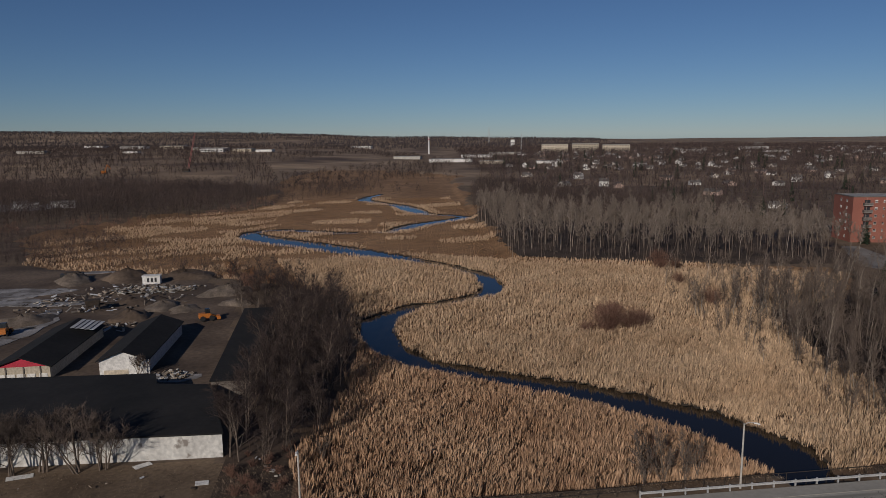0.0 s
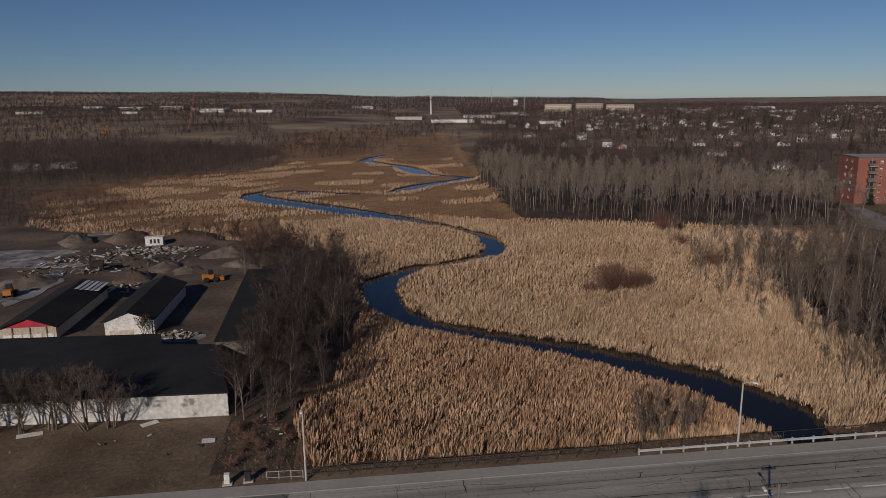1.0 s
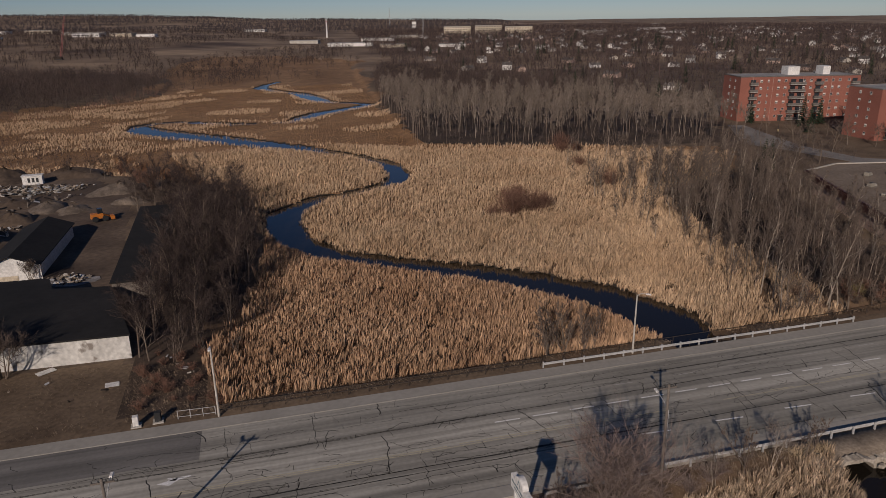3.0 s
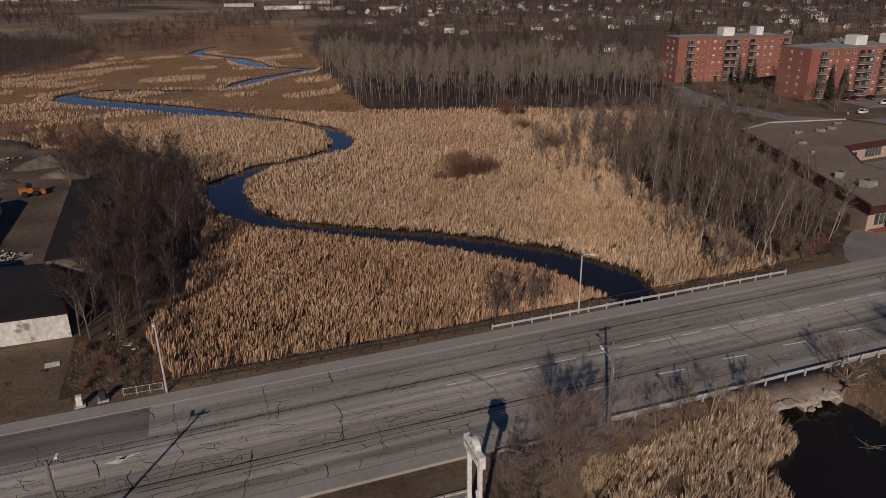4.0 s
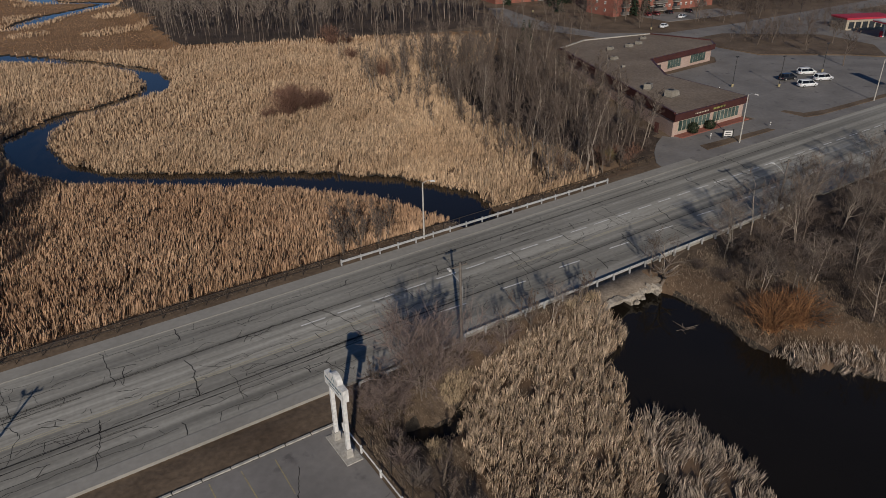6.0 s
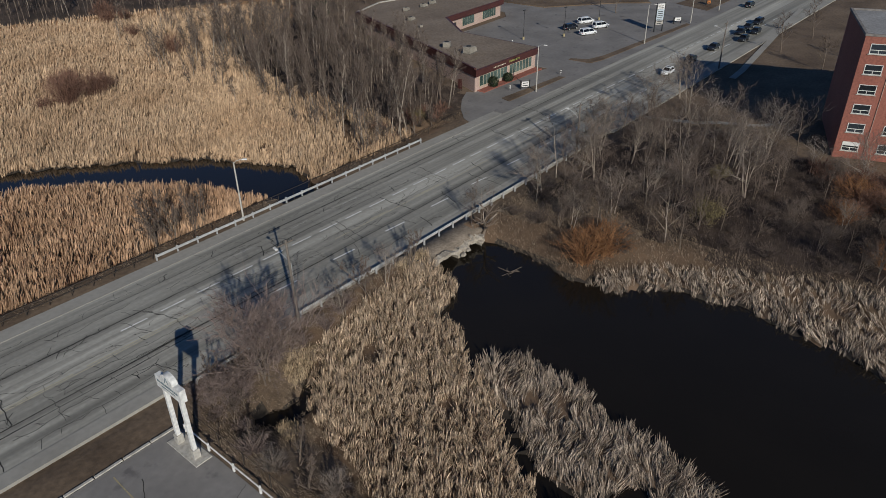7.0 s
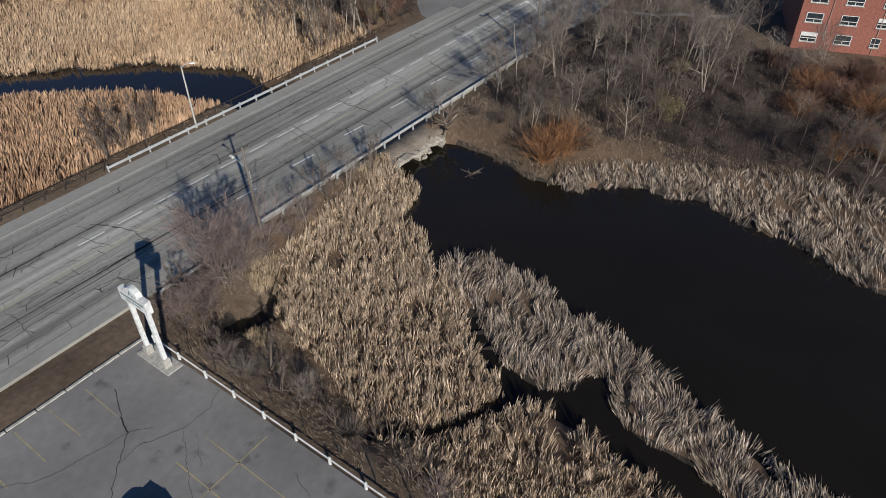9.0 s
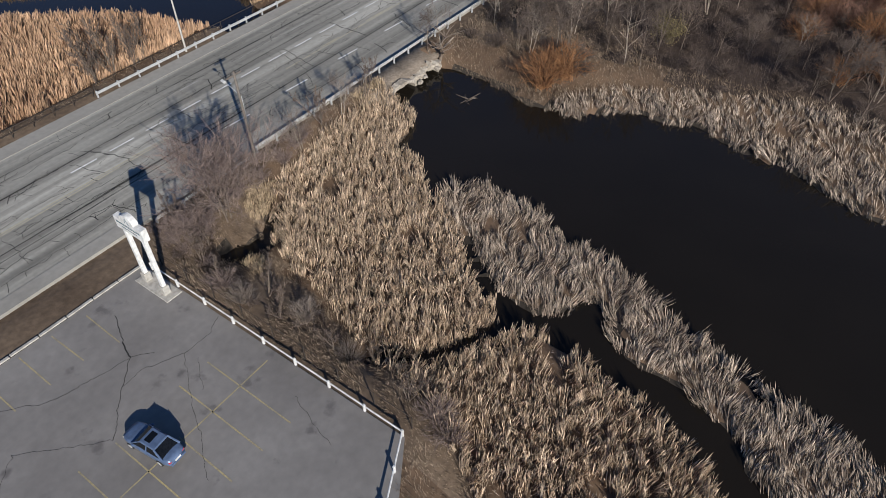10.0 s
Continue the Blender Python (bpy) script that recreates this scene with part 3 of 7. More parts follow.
reed_bed("broken fallen straw under the upright reeds", dry_places(PALE_BED, 0.7, 19), 0.6, 0.05, 4, 1.3, M_MATTED, 20, 2.2, 0.3, 1.0)
reed_bed("matted pale reeds leaning on a spit in the pond", dry_places(SPIT_REEDS, 0.29, 6, gap=-0.9, cull=0.6, holes=0.8, size=0.45), 1.3, 0.065, 8, 0.5, M_MATTED, 16, 0.3, 0.6, 2.4)
x, y = dry_places([(85, 100), (92, 104), (104, 140), (130, 160), (128, 172), (110, 172), (100, 160), (92, 140), (85, 116)], 0.75, 71, cull=0.9)
reed_bed("thin tan grass among the ash trees", (x, y), 0.9, 0.06, 5, 0.5, M_DEADGRASS, 72, 0.5)
reed_bed("matted pale reeds on the far pond bank", dry_places(EAST_BED, 0.37, 8, gap=-0.9, cull=0.6, holes=0.85, size=0.55), 1.3, 0.075, 8, 0.5, M_MATTED, 17, 0.5, 0.6, 1.8)


for k, (poly, label) in enumerate((([(30.2, 45.4), (33.4, 46.0), (36.2, 48.2), (33, 49.2), (31, 47.6)], "pale dead grass tussocks beside the ditch"), ([(52.2, 50.2), (57.2, 50.4), (56.6, 51.9), (52, 51.9)], "pale dead grass above the culvert"), ([(25.4, 40.2), (27.2, 40.0), (27.4, 42.2), (25.6, 42.4)], "pale grass tussock under the bare tree"))):
    reed_bed(label, dry_places(poly, 0.24, 90 + k), 0.85, 0.04, 9, 0.38, M_TUSSOCK, 95 + k, 0.4)

BANK_GRASS = [(64.4, 51), (84, 51.5), (92, 44), (90, 33), (80, 24), (84, 2), (80, -4), (79, 8), (76, 20), (72, 27), (64.6, 34.5), (66, 42)]
FENCE_GRASS = [(20.2, 47.6), (24, 52.4), (54, 52.2), (57, 50.6), (50, 49), (34, 47.6), (29, 43), (27, 34), (24, 20), (20, 10), (10, 11), (14, 14.6), (20.4, 18)]
WALL_GRASS = [(-66, 77.6), (-17, 77.6), (-19, 94), (-66, 96)]
ROAD_GRASS = [(-7, 77.4), (56, 77.8), (56, 79.6), (-3, 80.5), (-12, 92), (-20, 93), (-18, 78)]
EAST_GRASS = [(65, 77.8), (98, 79.4), (104, 80), (96, 84), (86, 84), (72, 80), (64, 82)]
for k, (poly, step) in enumerate(((BANK_GRASS, 0.4), (FENCE_GRASS, 0.33), (ROAD_GRASS, 0.5), (EAST_GRASS, 0.5), (WALL_GRASS, 0.75))):
    reed_bed("matted tan dead grass on the bank", dry_places(poly, step, 50 + k, cull=0.45), 0.6, 0.035, 7, 0.9, M_DEADGRASS, 60 + k, 1.0 + k)


# ---- trees ----
def grow_tree(seed, tall, trunk_r, spread, limbs, subs, twigs, up=0.55, bare=0.25, stems=1, twig_r=0.022):
    """A bare tree: trunk, limbs with branches, and fine twigs, as two buffers: trunk with limbs, and crown."""
    rng = random.Random(seed)
    wood, crown = Buf(), Buf()

    def away(d, turn, lift):
        u = d.cross(Vector((0, 0, 1)) if abs(d.z) < 0.95 else Vector((1, 0, 0))).normalized()
        u = Matrix.Rotation(rng.uniform(0, 2 * math.pi), 3, d) @ u
        q = d * math.cos(turn) + u * math.sin(turn)
        q.z += lift
        return q.normalized()

    def limb(buf, p, d, length, r, segs, sides, crook, lift):
        pts = [p.copy()]
        for i in range(segs):
            d = (d + Vector((rng.gauss(0, crook), rng.gauss(0, crook), rng.gauss(0, crook) + lift))).normalized()
            q = p + d * (length / segs)
            ra, rb = r * (1 - 0.8 * i / segs), r * (1 - 0.8 * (i + 1) / segs)
            buf.tube(p, q, ra, rb, sides, caps=False)
            p = q
            pts.append(p.copy())
        return pts, d

    for s in range(stems):
        lean = Vector((rng.gauss(0, 0.05 + 0.14 * (stems > 1)), rng.gauss(0, 0.05 + 0.14 * (stems > 1)), 1)).normalized()
        h = tall * rng.uniform(0.85, 1.0)
        pts, _ = limb(wood, Vector((rng.gauss(0, 0.2) * (stems > 1), rng.gauss(0, 0.2) * (stems > 1), -0.2)), lean, h, trunk_r, 6, 6, 0.05, 0.02)
        for k in range(limbs):
            f = bare + (1 - bare) * (k + rng.random()) / limbs
            i = min(int(f * 6), 5)
            p = pts[i].lerp(pts[i + 1], f * 6 - i)
            length = spread * (1.15 - 0.75 * f) * rng.uniform(0.7, 1.2)
            d = away((pts[i + 1] - pts[i]).normalized(), rng.uniform(0.6, 1.1), up * 0.5)
            lp, ld = limb(wood, p, d, length, trunk_r * (0.45 - 0.25 * f), 3, 4, 0.12, up * 0.25)
            for _ in range(subs):
                g = rng.uniform(0.25, 1.0)
                j = min(int(g * 3), 2)
                q = lp[j].lerp(lp[j + 1], g * 3 - j)
                sl = length * rng.uniform(0.3, 0.55)
                sp, sd = limb(crown, q, away(ld, rng.uniform(0.4, 1.0), up * 0.3), sl, max(trunk_r * 0.2, 0.018), 1, 3, 0.1, up * 0.15)
                for _ in range(twigs):
                    g2 = rng.uniform(0.1, 1.0)
                    t0 = sp[0].lerp(sp[1], g2)
                    t1 = t0 + away(sd, rng.uniform(0.3, 1.0), up * 0.25) * sl * rng.uniform(0.35, 0.75)
                    side = away((t1 - t0).normalized(), 1.57, 0) * twig_r
                    crown.face(t0 - side, t0 + side, t1)
    return wood, crown


def joined(bufs):
    out = Buf()
    for b in bufs:
        k = len(out.v)
        out.v += b.v
        out.f += [tuple(i + k for i in f) for f in b.f]
    return out


def tree_kind(name, label, category, group, seed, bark, twig, **how):
    wood, crown = grow_tree(seed, **how)
    base = thing(name, label, category, group, m=pose(0, 0, -500))
    part("trunk", wood, bark, base)
    part("crown", crown, twig, base)
    return base


def plant(kinds, places, lo, hi, seed, sink=0.0, zf=None):
    """Stands copies of the kinds at places, turned and scaled at random."""
    rng = random.Random(seed)
    for x, y in places:
        z = float(ground_z(x, y)) - sink
        ob = copy_thing(kinds[rng.randrange(len(kinds))], Matrix.Identity(4))
        s = rng.uniform(lo, hi)
        ob.matrix_basis = Matrix.LocRotScale((x, y, z), Euler((0, 0, rng.uniform(0, 6.28))), (s, s, s * rng.uniform(0.9, 1.1)))


def unplant(kinds):
    for k in kinds:
        for o in (*k.children_recursive, k):
            bpy.data.objects.remove(o)


def apart_places(poly, step, seed, most=None, avoid=None):
    x, y = scatter(poly, step, seed, 0.42)
    pts = list(zip(x.tolist(), y.tolist()))
    random.Random(seed).shuffle(pts)
    return pts[:most]


ash = [tree_kind("ash_tree", "bare grey ash tree in the winter thicket", "tree", "bare trees by the shop", 30 + i, M_PALE if i % 3 == 1 else M_BARK, M_BRANCH if i % 2 else M_TWIG,
                 tall=11.0, trunk_r=0.12, spread=3.4, limbs=13, subs=6, twigs=14, up=0.6, bare=0.2 + 0.06 * i, twig_r=0.014) for i in range(5)]
plant(ash, apart_places(TREES_R, 3.5, 3), 0.6, 1.3, 3)
plant(ash, apart_places(EDGE_R, 5.2, 14), 0.45, 0.95, 15)
plant(ash, apart_places([(88, 160), (98, 152), (110, 160), (138, 168), (164, 204), (138, 217), (116, 222), (104, 190)], 7.2, 61), 0.5, 0.95, 62)
plant(ash, [(86, 168), (93, 196), (99, 205), (88, 182), (97, 188), (104, 212), (110, 200), (106, 222), (80, 140), (118, 190), (112, 182), (125, 200), (132, 185)], 0.5, 0.8, 13)
unplant(ash)
elm = [tree_kind("elm_tree", "dark bare elm in the thicket behind the sheds", "tree", "bare trees by the sheds", 45 + i, M_BARK, M_FARTREE,
                 tall=10.0, trunk_r=0.11, spread=4.4, limbs=14, subs=7, twigs=18, up=0.42, bare=0.12, twig_r=0.015) for i in range(4)]
plant(elm, apart_places(TREES_L, 4.0, 4), 0.6, 1.25, 4)
plant(elm, [(-28.6, 172), (-28.2, 178), (-17.4, 112), (-17.8, 106), (-21.5, 174), (-24.6, 172)], 0.8, 1.1, 24)
plant(elm, [(-45, 223), (-40, 226), (-35, 224), (-50, 229), (-31, 221), (-38, 219), (-56, 231), (-27, 216), (-24, 205)], 0.6, 0.85, 14)
unplant(elm)
yard_tree = [tree_kind("hawthorn_tree", "low bare many-stemmed tree before the white wall", "tree", "bare trees before the white wall", 52 + i, M_BARK, M_TWIG,
                       tall=6.4, trunk_r=0.12, spread=3.8, limbs=8, subs=6, twigs=20, up=0.45, bare=0.3, stems=5, twig_r=0.013) for i in range(2)]
plant(yard_tree, [(-42.2, 133.2)], 0.62, 0.64, 10)
plant(yard_tree, [(-52, 94.5), (-47.5, 94.2), (-43.5, 94.8), (-38.8, 94.3), (-35.8, 94.6), (-57, 94.6), (-61.5, 94.8)], 1.15, 1.4, 9)
unplant(yard_tree)
poplar = [tree_kind("poplar_tree", "tall slender bare poplar with a pale trunk", "tree", "poplar grove", 60 + i, M_PALE if i % 2 else M_BARK, M_HAZE,
                    tall=14, trunk_r=0.095, spread=3.7, limbs=14, subs=5, twigs=22, up=0.75, bare=0.45, twig_r=0.02) for i in range(4)]
plant(poplar, apart_places(GROVE, 6.0, 5, 215), 0.85, 1.25, 5)
unplant(poplar)


def tree_stuff(label, bufs, places, lo, hi, material, seed):
    """Many trees too close to tell apart, joined into one mesh."""
    rng = random.Random(seed)
    out = Buf()
    for x, y in places:
        b = rng.choice(bufs)
        s = rng.uniform(lo, hi)
        m = np.array(Matrix.LocRotScale((x, y, float(ground_z(x, y))), Euler((0, 0, rng.uniform(0, 6.28))), (s, s, s)))
        v = np.asarray(b.v) @ m[:3, :3].T + m[:3, 3]
        k = len(out.v)
        out.v += [tuple(p) for p in v.tolist()]
        out.f += [tuple(i + k for i in f) for f in b.f]
    return thing("tree_mass", label, "trees", data=out.mesh("tree_mass", material), kind="stuff")


slim = [grow_tree(200 + i, tall=13.5, trunk_r=0.085, spread=3.6, limbs=10, subs=4, twigs=13, up=0.75, bare=0.5, twig_r=0.028) for i in range(3)]
deep = apart_places(GROVE, 5.6, 77, 310)
tree_stuff("close-set pale poplar trunks deep in the grove", [w for w, _ in slim], deep, 0.8, 1.25, M_BARK, 5)
tree_stuff("close-set bare poplar crowns deep in the grove", [c for _, c in slim], deep, 0.8, 1.25, M_HAZE, 5)
scrub = [tree_kind("scrub_tree", "bare many-stemmed tree in the thicket by the pond", "tree", "bare trees by the pond", 90 + i, M_PALE if i % 2 else M_BARK, (M_TWIG, M_HAZE, M_BRANCH, M_BRANCH)[i],
                   tall=8.5, trunk_r=0.1, spread=5.0, limbs=10, subs=7, twigs=10, up=0.26, bare=0.25, stems=1 + i % 3, twig_r=0.013) for i in range(4)]
plant(scrub, [p for p in apart_places(TREES_SE, 4.4, 6) if not inside(HOLLOW, *p)], 0.5, 1.0, 6)
plant(scrub, apart_places(HOLLOW, 6.5, 36), 0.35, 0.7, 37)
plant(scrub, [(98, 25), (106, 31), (112, 27), (116, 41), (120, 24), (111, 37)], 0.9, 1.15, 26)
plant(scrub, [(41.5, 49.6), (44.8, 49.6), (48.5, 50.0), (68.2, 50.2), (66.5, 51.0)], 0.5, 0.75, 8)
plant(scrub, [(81, 49), (87, 50.2), (93.5, 49.6), (100.5, 50), (90, 45)], 0.9, 1.15, 18)
plant(scrub, [(101, 52), (109, 50), (115, 47), (124, 52), (128, 46), (122, 36), (136, 51), (118, 27)], 0.8, 1.1, 16)
unplant(scrub)
sumac = [tree_kind("sapling", "thin bare sapling among the reeds", "tree", "saplings", 120 + i, M_BARK, M_TWIG,
                   tall=5.0, trunk_r=0.06, spread=1.6, limbs=7, subs=4, twigs=10, up=0.9, bare=0.2, stems=3) for i in range(3)]
plant(sumac, [(36, 79.5), (39, 80.5), (41.5, 79.6), (43.6, 80.8), (37.5, 82.5), (90, 83), (94, 81.5), (84, 86), (-10, 96), (-6, 93), (-14, 93), (53, 50.8), (46, 50.9), (79, 81.5), (82, 82.5), (75.5, 81)], 0.8, 1.2, 10)
plant(sumac, [(37, 80.8), (42.8, 80.4), (39.8, 81.6)], 1.5, 1.9, 12)
plant(sumac, [(22.5, 34), (23, 28), (24.5, 25), (22, 41), (23.5, 45), (25.5, 46.5), (22.5, 20), (28, 49.5), (25, 50.5), (34, 50.6), (24, 37)], 0.5, 0.85, 11)
unplant(sumac)
big = tree_kind("hedge_tree", "broad bare bushy tree beside the road", "tree", "", 141, M_BARK, M_HEDGE, tall=6.2, trunk_r=0.08, spread=5.4, limbs=10, subs=7, twigs=19, up=0.38, bare=0.12, stems=5, twig_r=0.011)
plant([big], [(28.6, 47.8)], 1.26, 1.28, 3)
plant([big], [(32.4, 49.8), (24.6, 46.6)], 0.45, 0.6, 5)
unplant([big])


def shrub_kind(name, label, group, seed, r, h, stems, material, twig_r=0.02):
    """A dome of many fine stems from one root."""
    rng = random.Random(seed)
    b = Buf()
    for _ in range(stems):
        a, k = rng.uniform(0, 6.28), math.sqrt(rng.random())
        p0 = Vector((rng.gauss(0, 0.12 * r), rng.gauss(0, 0.12 * r), -0.1))
        end = Vector((math.cos(a) * r * k, math.sin(a) * r * k, h * math.sqrt(max(0.15, 1 - 0.8 * k * k)) * rng.uniform(0.75, 1.05)))
        mid = p0.lerp(end, 0.5) + Vector((0, 0, 0.12 * h)) + Vector((rng.gauss(0, 0.06), rng.gauss(0, 0.06), 0)) * r
        b.tube(p0, mid, twig_r * 1.6, twig_r, 3, False)
        b.tube(mid, end, twig_r, 0, 3)
        for _ in range(5):
            s = mid.lerp(end, rng.random() * 0.8)
            side = Vector((rng.gauss(0, 1), rng.gauss(0, 1), 0)).normalized() * twig_r * 1.2
            b.face(s - side, s + side, s + (end - mid) * rng.uniform(0.3, 0.6) + Vector((rng.gauss(0, 0.12), rng.gauss(0, 0.12), rng.gauss(0, 0.06))) * r)
    base = thing(name, label, "shrub", group, m=pose(0, 0, -500))
    part("branch_dome", b, material, base)
    return base


osier = [shrub_kind("willow_shrub", "dense rounded brown willow shrub in the reeds", "marsh shrubs", 5 + i, 5.0, 7.0, 300, M_RED, 0.015) for i in range(2)]
plant(osier, [(57.6, 151), (64.6, 153.6), (60.6, 155.5)], 0.95, 1.12, 3)
plant(osier, [(53.4, 152.6), (68.6, 156.4), (66, 168), (62, 166)], 0.5, 0.7, 6)
plant(osier, [(104.7, 226)], 1.1, 1.12, 7)
plant(osier, [(104, 10), (108, 2), (110, 12), (99, 0), (113, 6)], 0.45, 0.65, 8)
plant(osier, [(103, 221), (108, 221), (99, 200), (95, 172), (-30, 206), (-24, 212), (-34, 214), (-42, 236)], 0.6, 0.85, 4)
unplant(osier)
rusty = [shrub_kind("golden_willow", "rust-orange willow shrub on the bank", "rust-coloured willows", 15 + i, 3.8, 4.0, 150, M_RUST, 0.022) for i in range(2)]
plant(rusty, [(69.6, 35.2), (72.6, 33.8)], 1.05, 1.25, 5)
plant(rusty, [(98, 12), (102, 4), (94, 3), (106, 12), (100, -4), (89, 5), (92, 0), (-36, 240), (-28, 226), (-44, 250)], 0.7, 1.1, 6)
unplant(rusty)
def leafy_kind(seed, r, h, count):
    """A shrub that keeps its dry leaves: stems with small leaf faces in loose clumps."""
    rng = random.Random(seed)
    stems, leaves = Buf(), Buf()
    for _ in range(26):
        a, k = rng.uniform(0, 6.28), math.sqrt(rng.random())
        end = Vector((math.cos(a) * r * k, math.sin(a) * r * k, h * rng.uniform(0.5, 1) * math.sqrt(1 - 0.7 * k * k)))
        stems.tube((0, 0, -0.1), end * 0.5 + Vector((0, 0, 0.1 * h)), 0.05, 0.035, 4, False).tube(end * 0.5 + Vector((0, 0, 0.1 * h)), end, 0.035, 0, 4)
        for _ in range(count // 26):
            c = end * rng.uniform(0.55, 1.05) + Vector((rng.gauss(0, 0.35), rng.gauss(0, 0.35), rng.gauss(0, 0.3)))
            u = Vector((rng.gauss(0, 1), rng.gauss(0, 1), rng.gauss(0, 1))).normalized() * 0.11
            w = u.cross(Vector((rng.gauss(0, 1), rng.gauss(0, 1), rng.gauss(0, 1)))).normalized() * 0.06
            leaves.face(c - u, c - w, c + u, c + w)
    t = thing("oak_shrub", "leafy tan-olive shrub in the bare thicket", "shrub", "leafy shrubs", m=pose(0, 0, -500))
    part("stem", stems, M_BARK, t)
    part("foliage", leaves, M_OLIVE, t)
    return t


leafy = [leafy_kind(8, 2.4, 4.6, 2600)]
plant(leafy, [(86.3, 26.1)], 1.0, 1.02, 3)
plant(leafy, [(101, 30), (93, 84.5)], 0.6, 0.8, 4)
unplant(leafy)
bramble = [shrub_kind("bramble_shrub", "tangled low brown shrub", "low shrubs", 25 + i, 1.7, 1.5, 80, M_TWIG, 0.016) for i in range(3)]
willow = [shrub_kind("willow_shrub", "bare grey-brown willow bush behind the white rail", "willow bushes", 85 + i, 2.1, 3.0, 130, M_HAZE, 0.013) for i in range(2)]
plant(willow, [(23.9, 32.2), (23.2, 26.6), (21.9, 37.6)], 0.75, 1.1, 4)
unplant(willow)
hedge_low = [shrub_kind("dogwood_shrub", "tangled purple-brown shrub behind the white rail", "purple shrubs", 65 + i, 1.9, 1.9, 90, M_HEDGE, 0.014) for i in range(3)]
plant(hedge_low, apart_places([(21.2, 42), (24, 42), (26, 46), (36, 49.6), (46, 51), (44, 52), (22, 52.2)], 2.4, 4), 0.5, 1.0, 7)
plant(hedge_low, [(22.2, 40.6), (38.6, 49.6), (41.2, 50.4), (21.6, 15.6), (22.4, 17.2)], 0.9, 1.2, 9)
unplant(hedge_low)
plant(bramble, [p for p in apart_places([(20.8, 20), (23.6, 20), (25, 30), (27, 40), (30, 47), (36, 51.2), (54, 51), (52, 52.4), (22, 52.3)], 4.2, 4)], 0.4, 0.7, 7)
plant(bramble, [p for p in apart_places(TREES_SE, 5.2, 21)], 0.6, 1.3, 8)
plant(bramble, [p for p in apart_places([(82, 79), (100, 80), (108, 88), (112, 99), (100, 96), (86, 90)], 3.4, 22)], 0.6, 1.2, 9)
unplant(bramble)
bramble = [shrub_kind("bramble_shrub", "russet tangled shrub beside the road fence", "russet shrubs", 35 + i, 2.0, 2.4, 90, M_RED, 0.017) for i in range(2)]
plant(bramble, apart_places([(-19, 79), (-5, 79), (-7, 92), (-9, 100), (-18, 95)], 2.7, 23), 0.35, 0.75, 10)
plant(bramble, apart_places([(84, 80), (97, 81), (103, 86), (96, 90), (84, 90)], 3.6, 24), 0.7, 1.15, 11)
plant(bramble, apart_places([(110, 4), (122, -4), (118, 14), (110, 20), (98, 16), (96, 4)], 4.5, 25), 1.0, 1.6, 12)
unplant(bramble)


# ---- far woods ----
def brush(places, tall, strands, wide, seed):
    """Bare trees seen from afar: a thin stem and a loose round crown of short twigs each."""
    rng = np.random.default_rng(seed)
    x, y = places
    k = len(x)
    h = tall * rng.uniform(0.6, 1.2, k)
    rc = h * rng.uniform(0.26, 0.42, k)
    u = rng.normal(0, 1, (k, strands, 3))
    u *= (rng.random((k, strands)) ** 0.42 / np.linalg.norm(u, axis=2))[:, :, None]
    foot = np.stack([x, y, ground_z(x, y)], -1)[:, None, :]
    size = np.stack([rc, rc, 0.44 * h], -1)[:, None, :]
    p = foot + u * size + np.array([0, 0, 0.55]) * h[:, None, None]
    d = u * np.array([1.0, 1.0, 0.7]) + np.array([0, 0, 0.55]) + rng.normal(0, 0.35, u.shape)
    d /= np.linalg.norm(d, axis=2)[:, :, None]
    tip = p + d * (h[:, None] * rng.uniform(0.12, 0.3, (k, strands)))[:, :, None]
    p[:, :2], tip[:, :2] = foot - np.array([0, 0, 0.2]), (foot + np.array([0, 0, 0.8]) * h[:, None, None]) + rng.normal(0, 0.06, (k, 2, 3)) * h[:, None, None]
    b = rng.uniform(0, np.pi, (k, strands))
    side = np.stack([np.cos(b), np.sin(b), 0 * b], -1) * (wide * rng.uniform(0.6, 1.4, (k, strands)) / 2)[:, :, None]
    return np.stack([p - side, p + side, tip], 2).reshape(-1, 3, 3)


def far_wood(label, poly, step, tall, strands, wide, seed, material=M_FARTREE, patch=0.0, size=90.0):
    x, y = scatter(poly, step, seed)
    if patch:
        keep = wobble(x, y * 0.45, size, seed) > patch - 1.0
        x, y = x[keep], y[keep]
    quads = brush((x, y), tall, strands, wide, seed)
    return thing("far_wood", label, "trees", data=mesh_from("far_wood", quads, 3, material), kind="stuff")


far_wood("bare dark woodland west of the marsh", [(-420, 345), (-200, 345), (-160, 392), (-112, 410), (-82, 450), (-62, 500), (-60, 560), (-140, 660), (-420, 680)], 4.9, 9.5, 46, 0.2, 21, patch=0.25, size=45)
far_wood("russet bare bushes along the edge of the western woods", [(-260, 318), (-180, 326), (-140, 368), (-104, 384), (-72, 430), (-50, 492), (-62, 500), (-82, 450), (-112, 412), (-160, 396), (-260, 350)], 4.0, 3.6, 36, 0.13, 30, M_RED, patch=0.55, size=22)
far_wood("low dark brush between the western woods and the yard", [(-260, 262), (-118, 262), (-96, 290), (-104, 330), (-128, 366), (-180, 372), (-260, 350)], 3.4, 3.4, 40, 0.12, 31, M_TOWN, patch=0.42, size=26)
far_wood("scattered bare bushes west of the yard", [(-240, 262), (-100, 262), (-60, 240), (-50, 262), (-110, 330), (-260, 340)], 6.0, 4, 44, 0.13, 27, M_TOWN, patch=0.45, size=16)
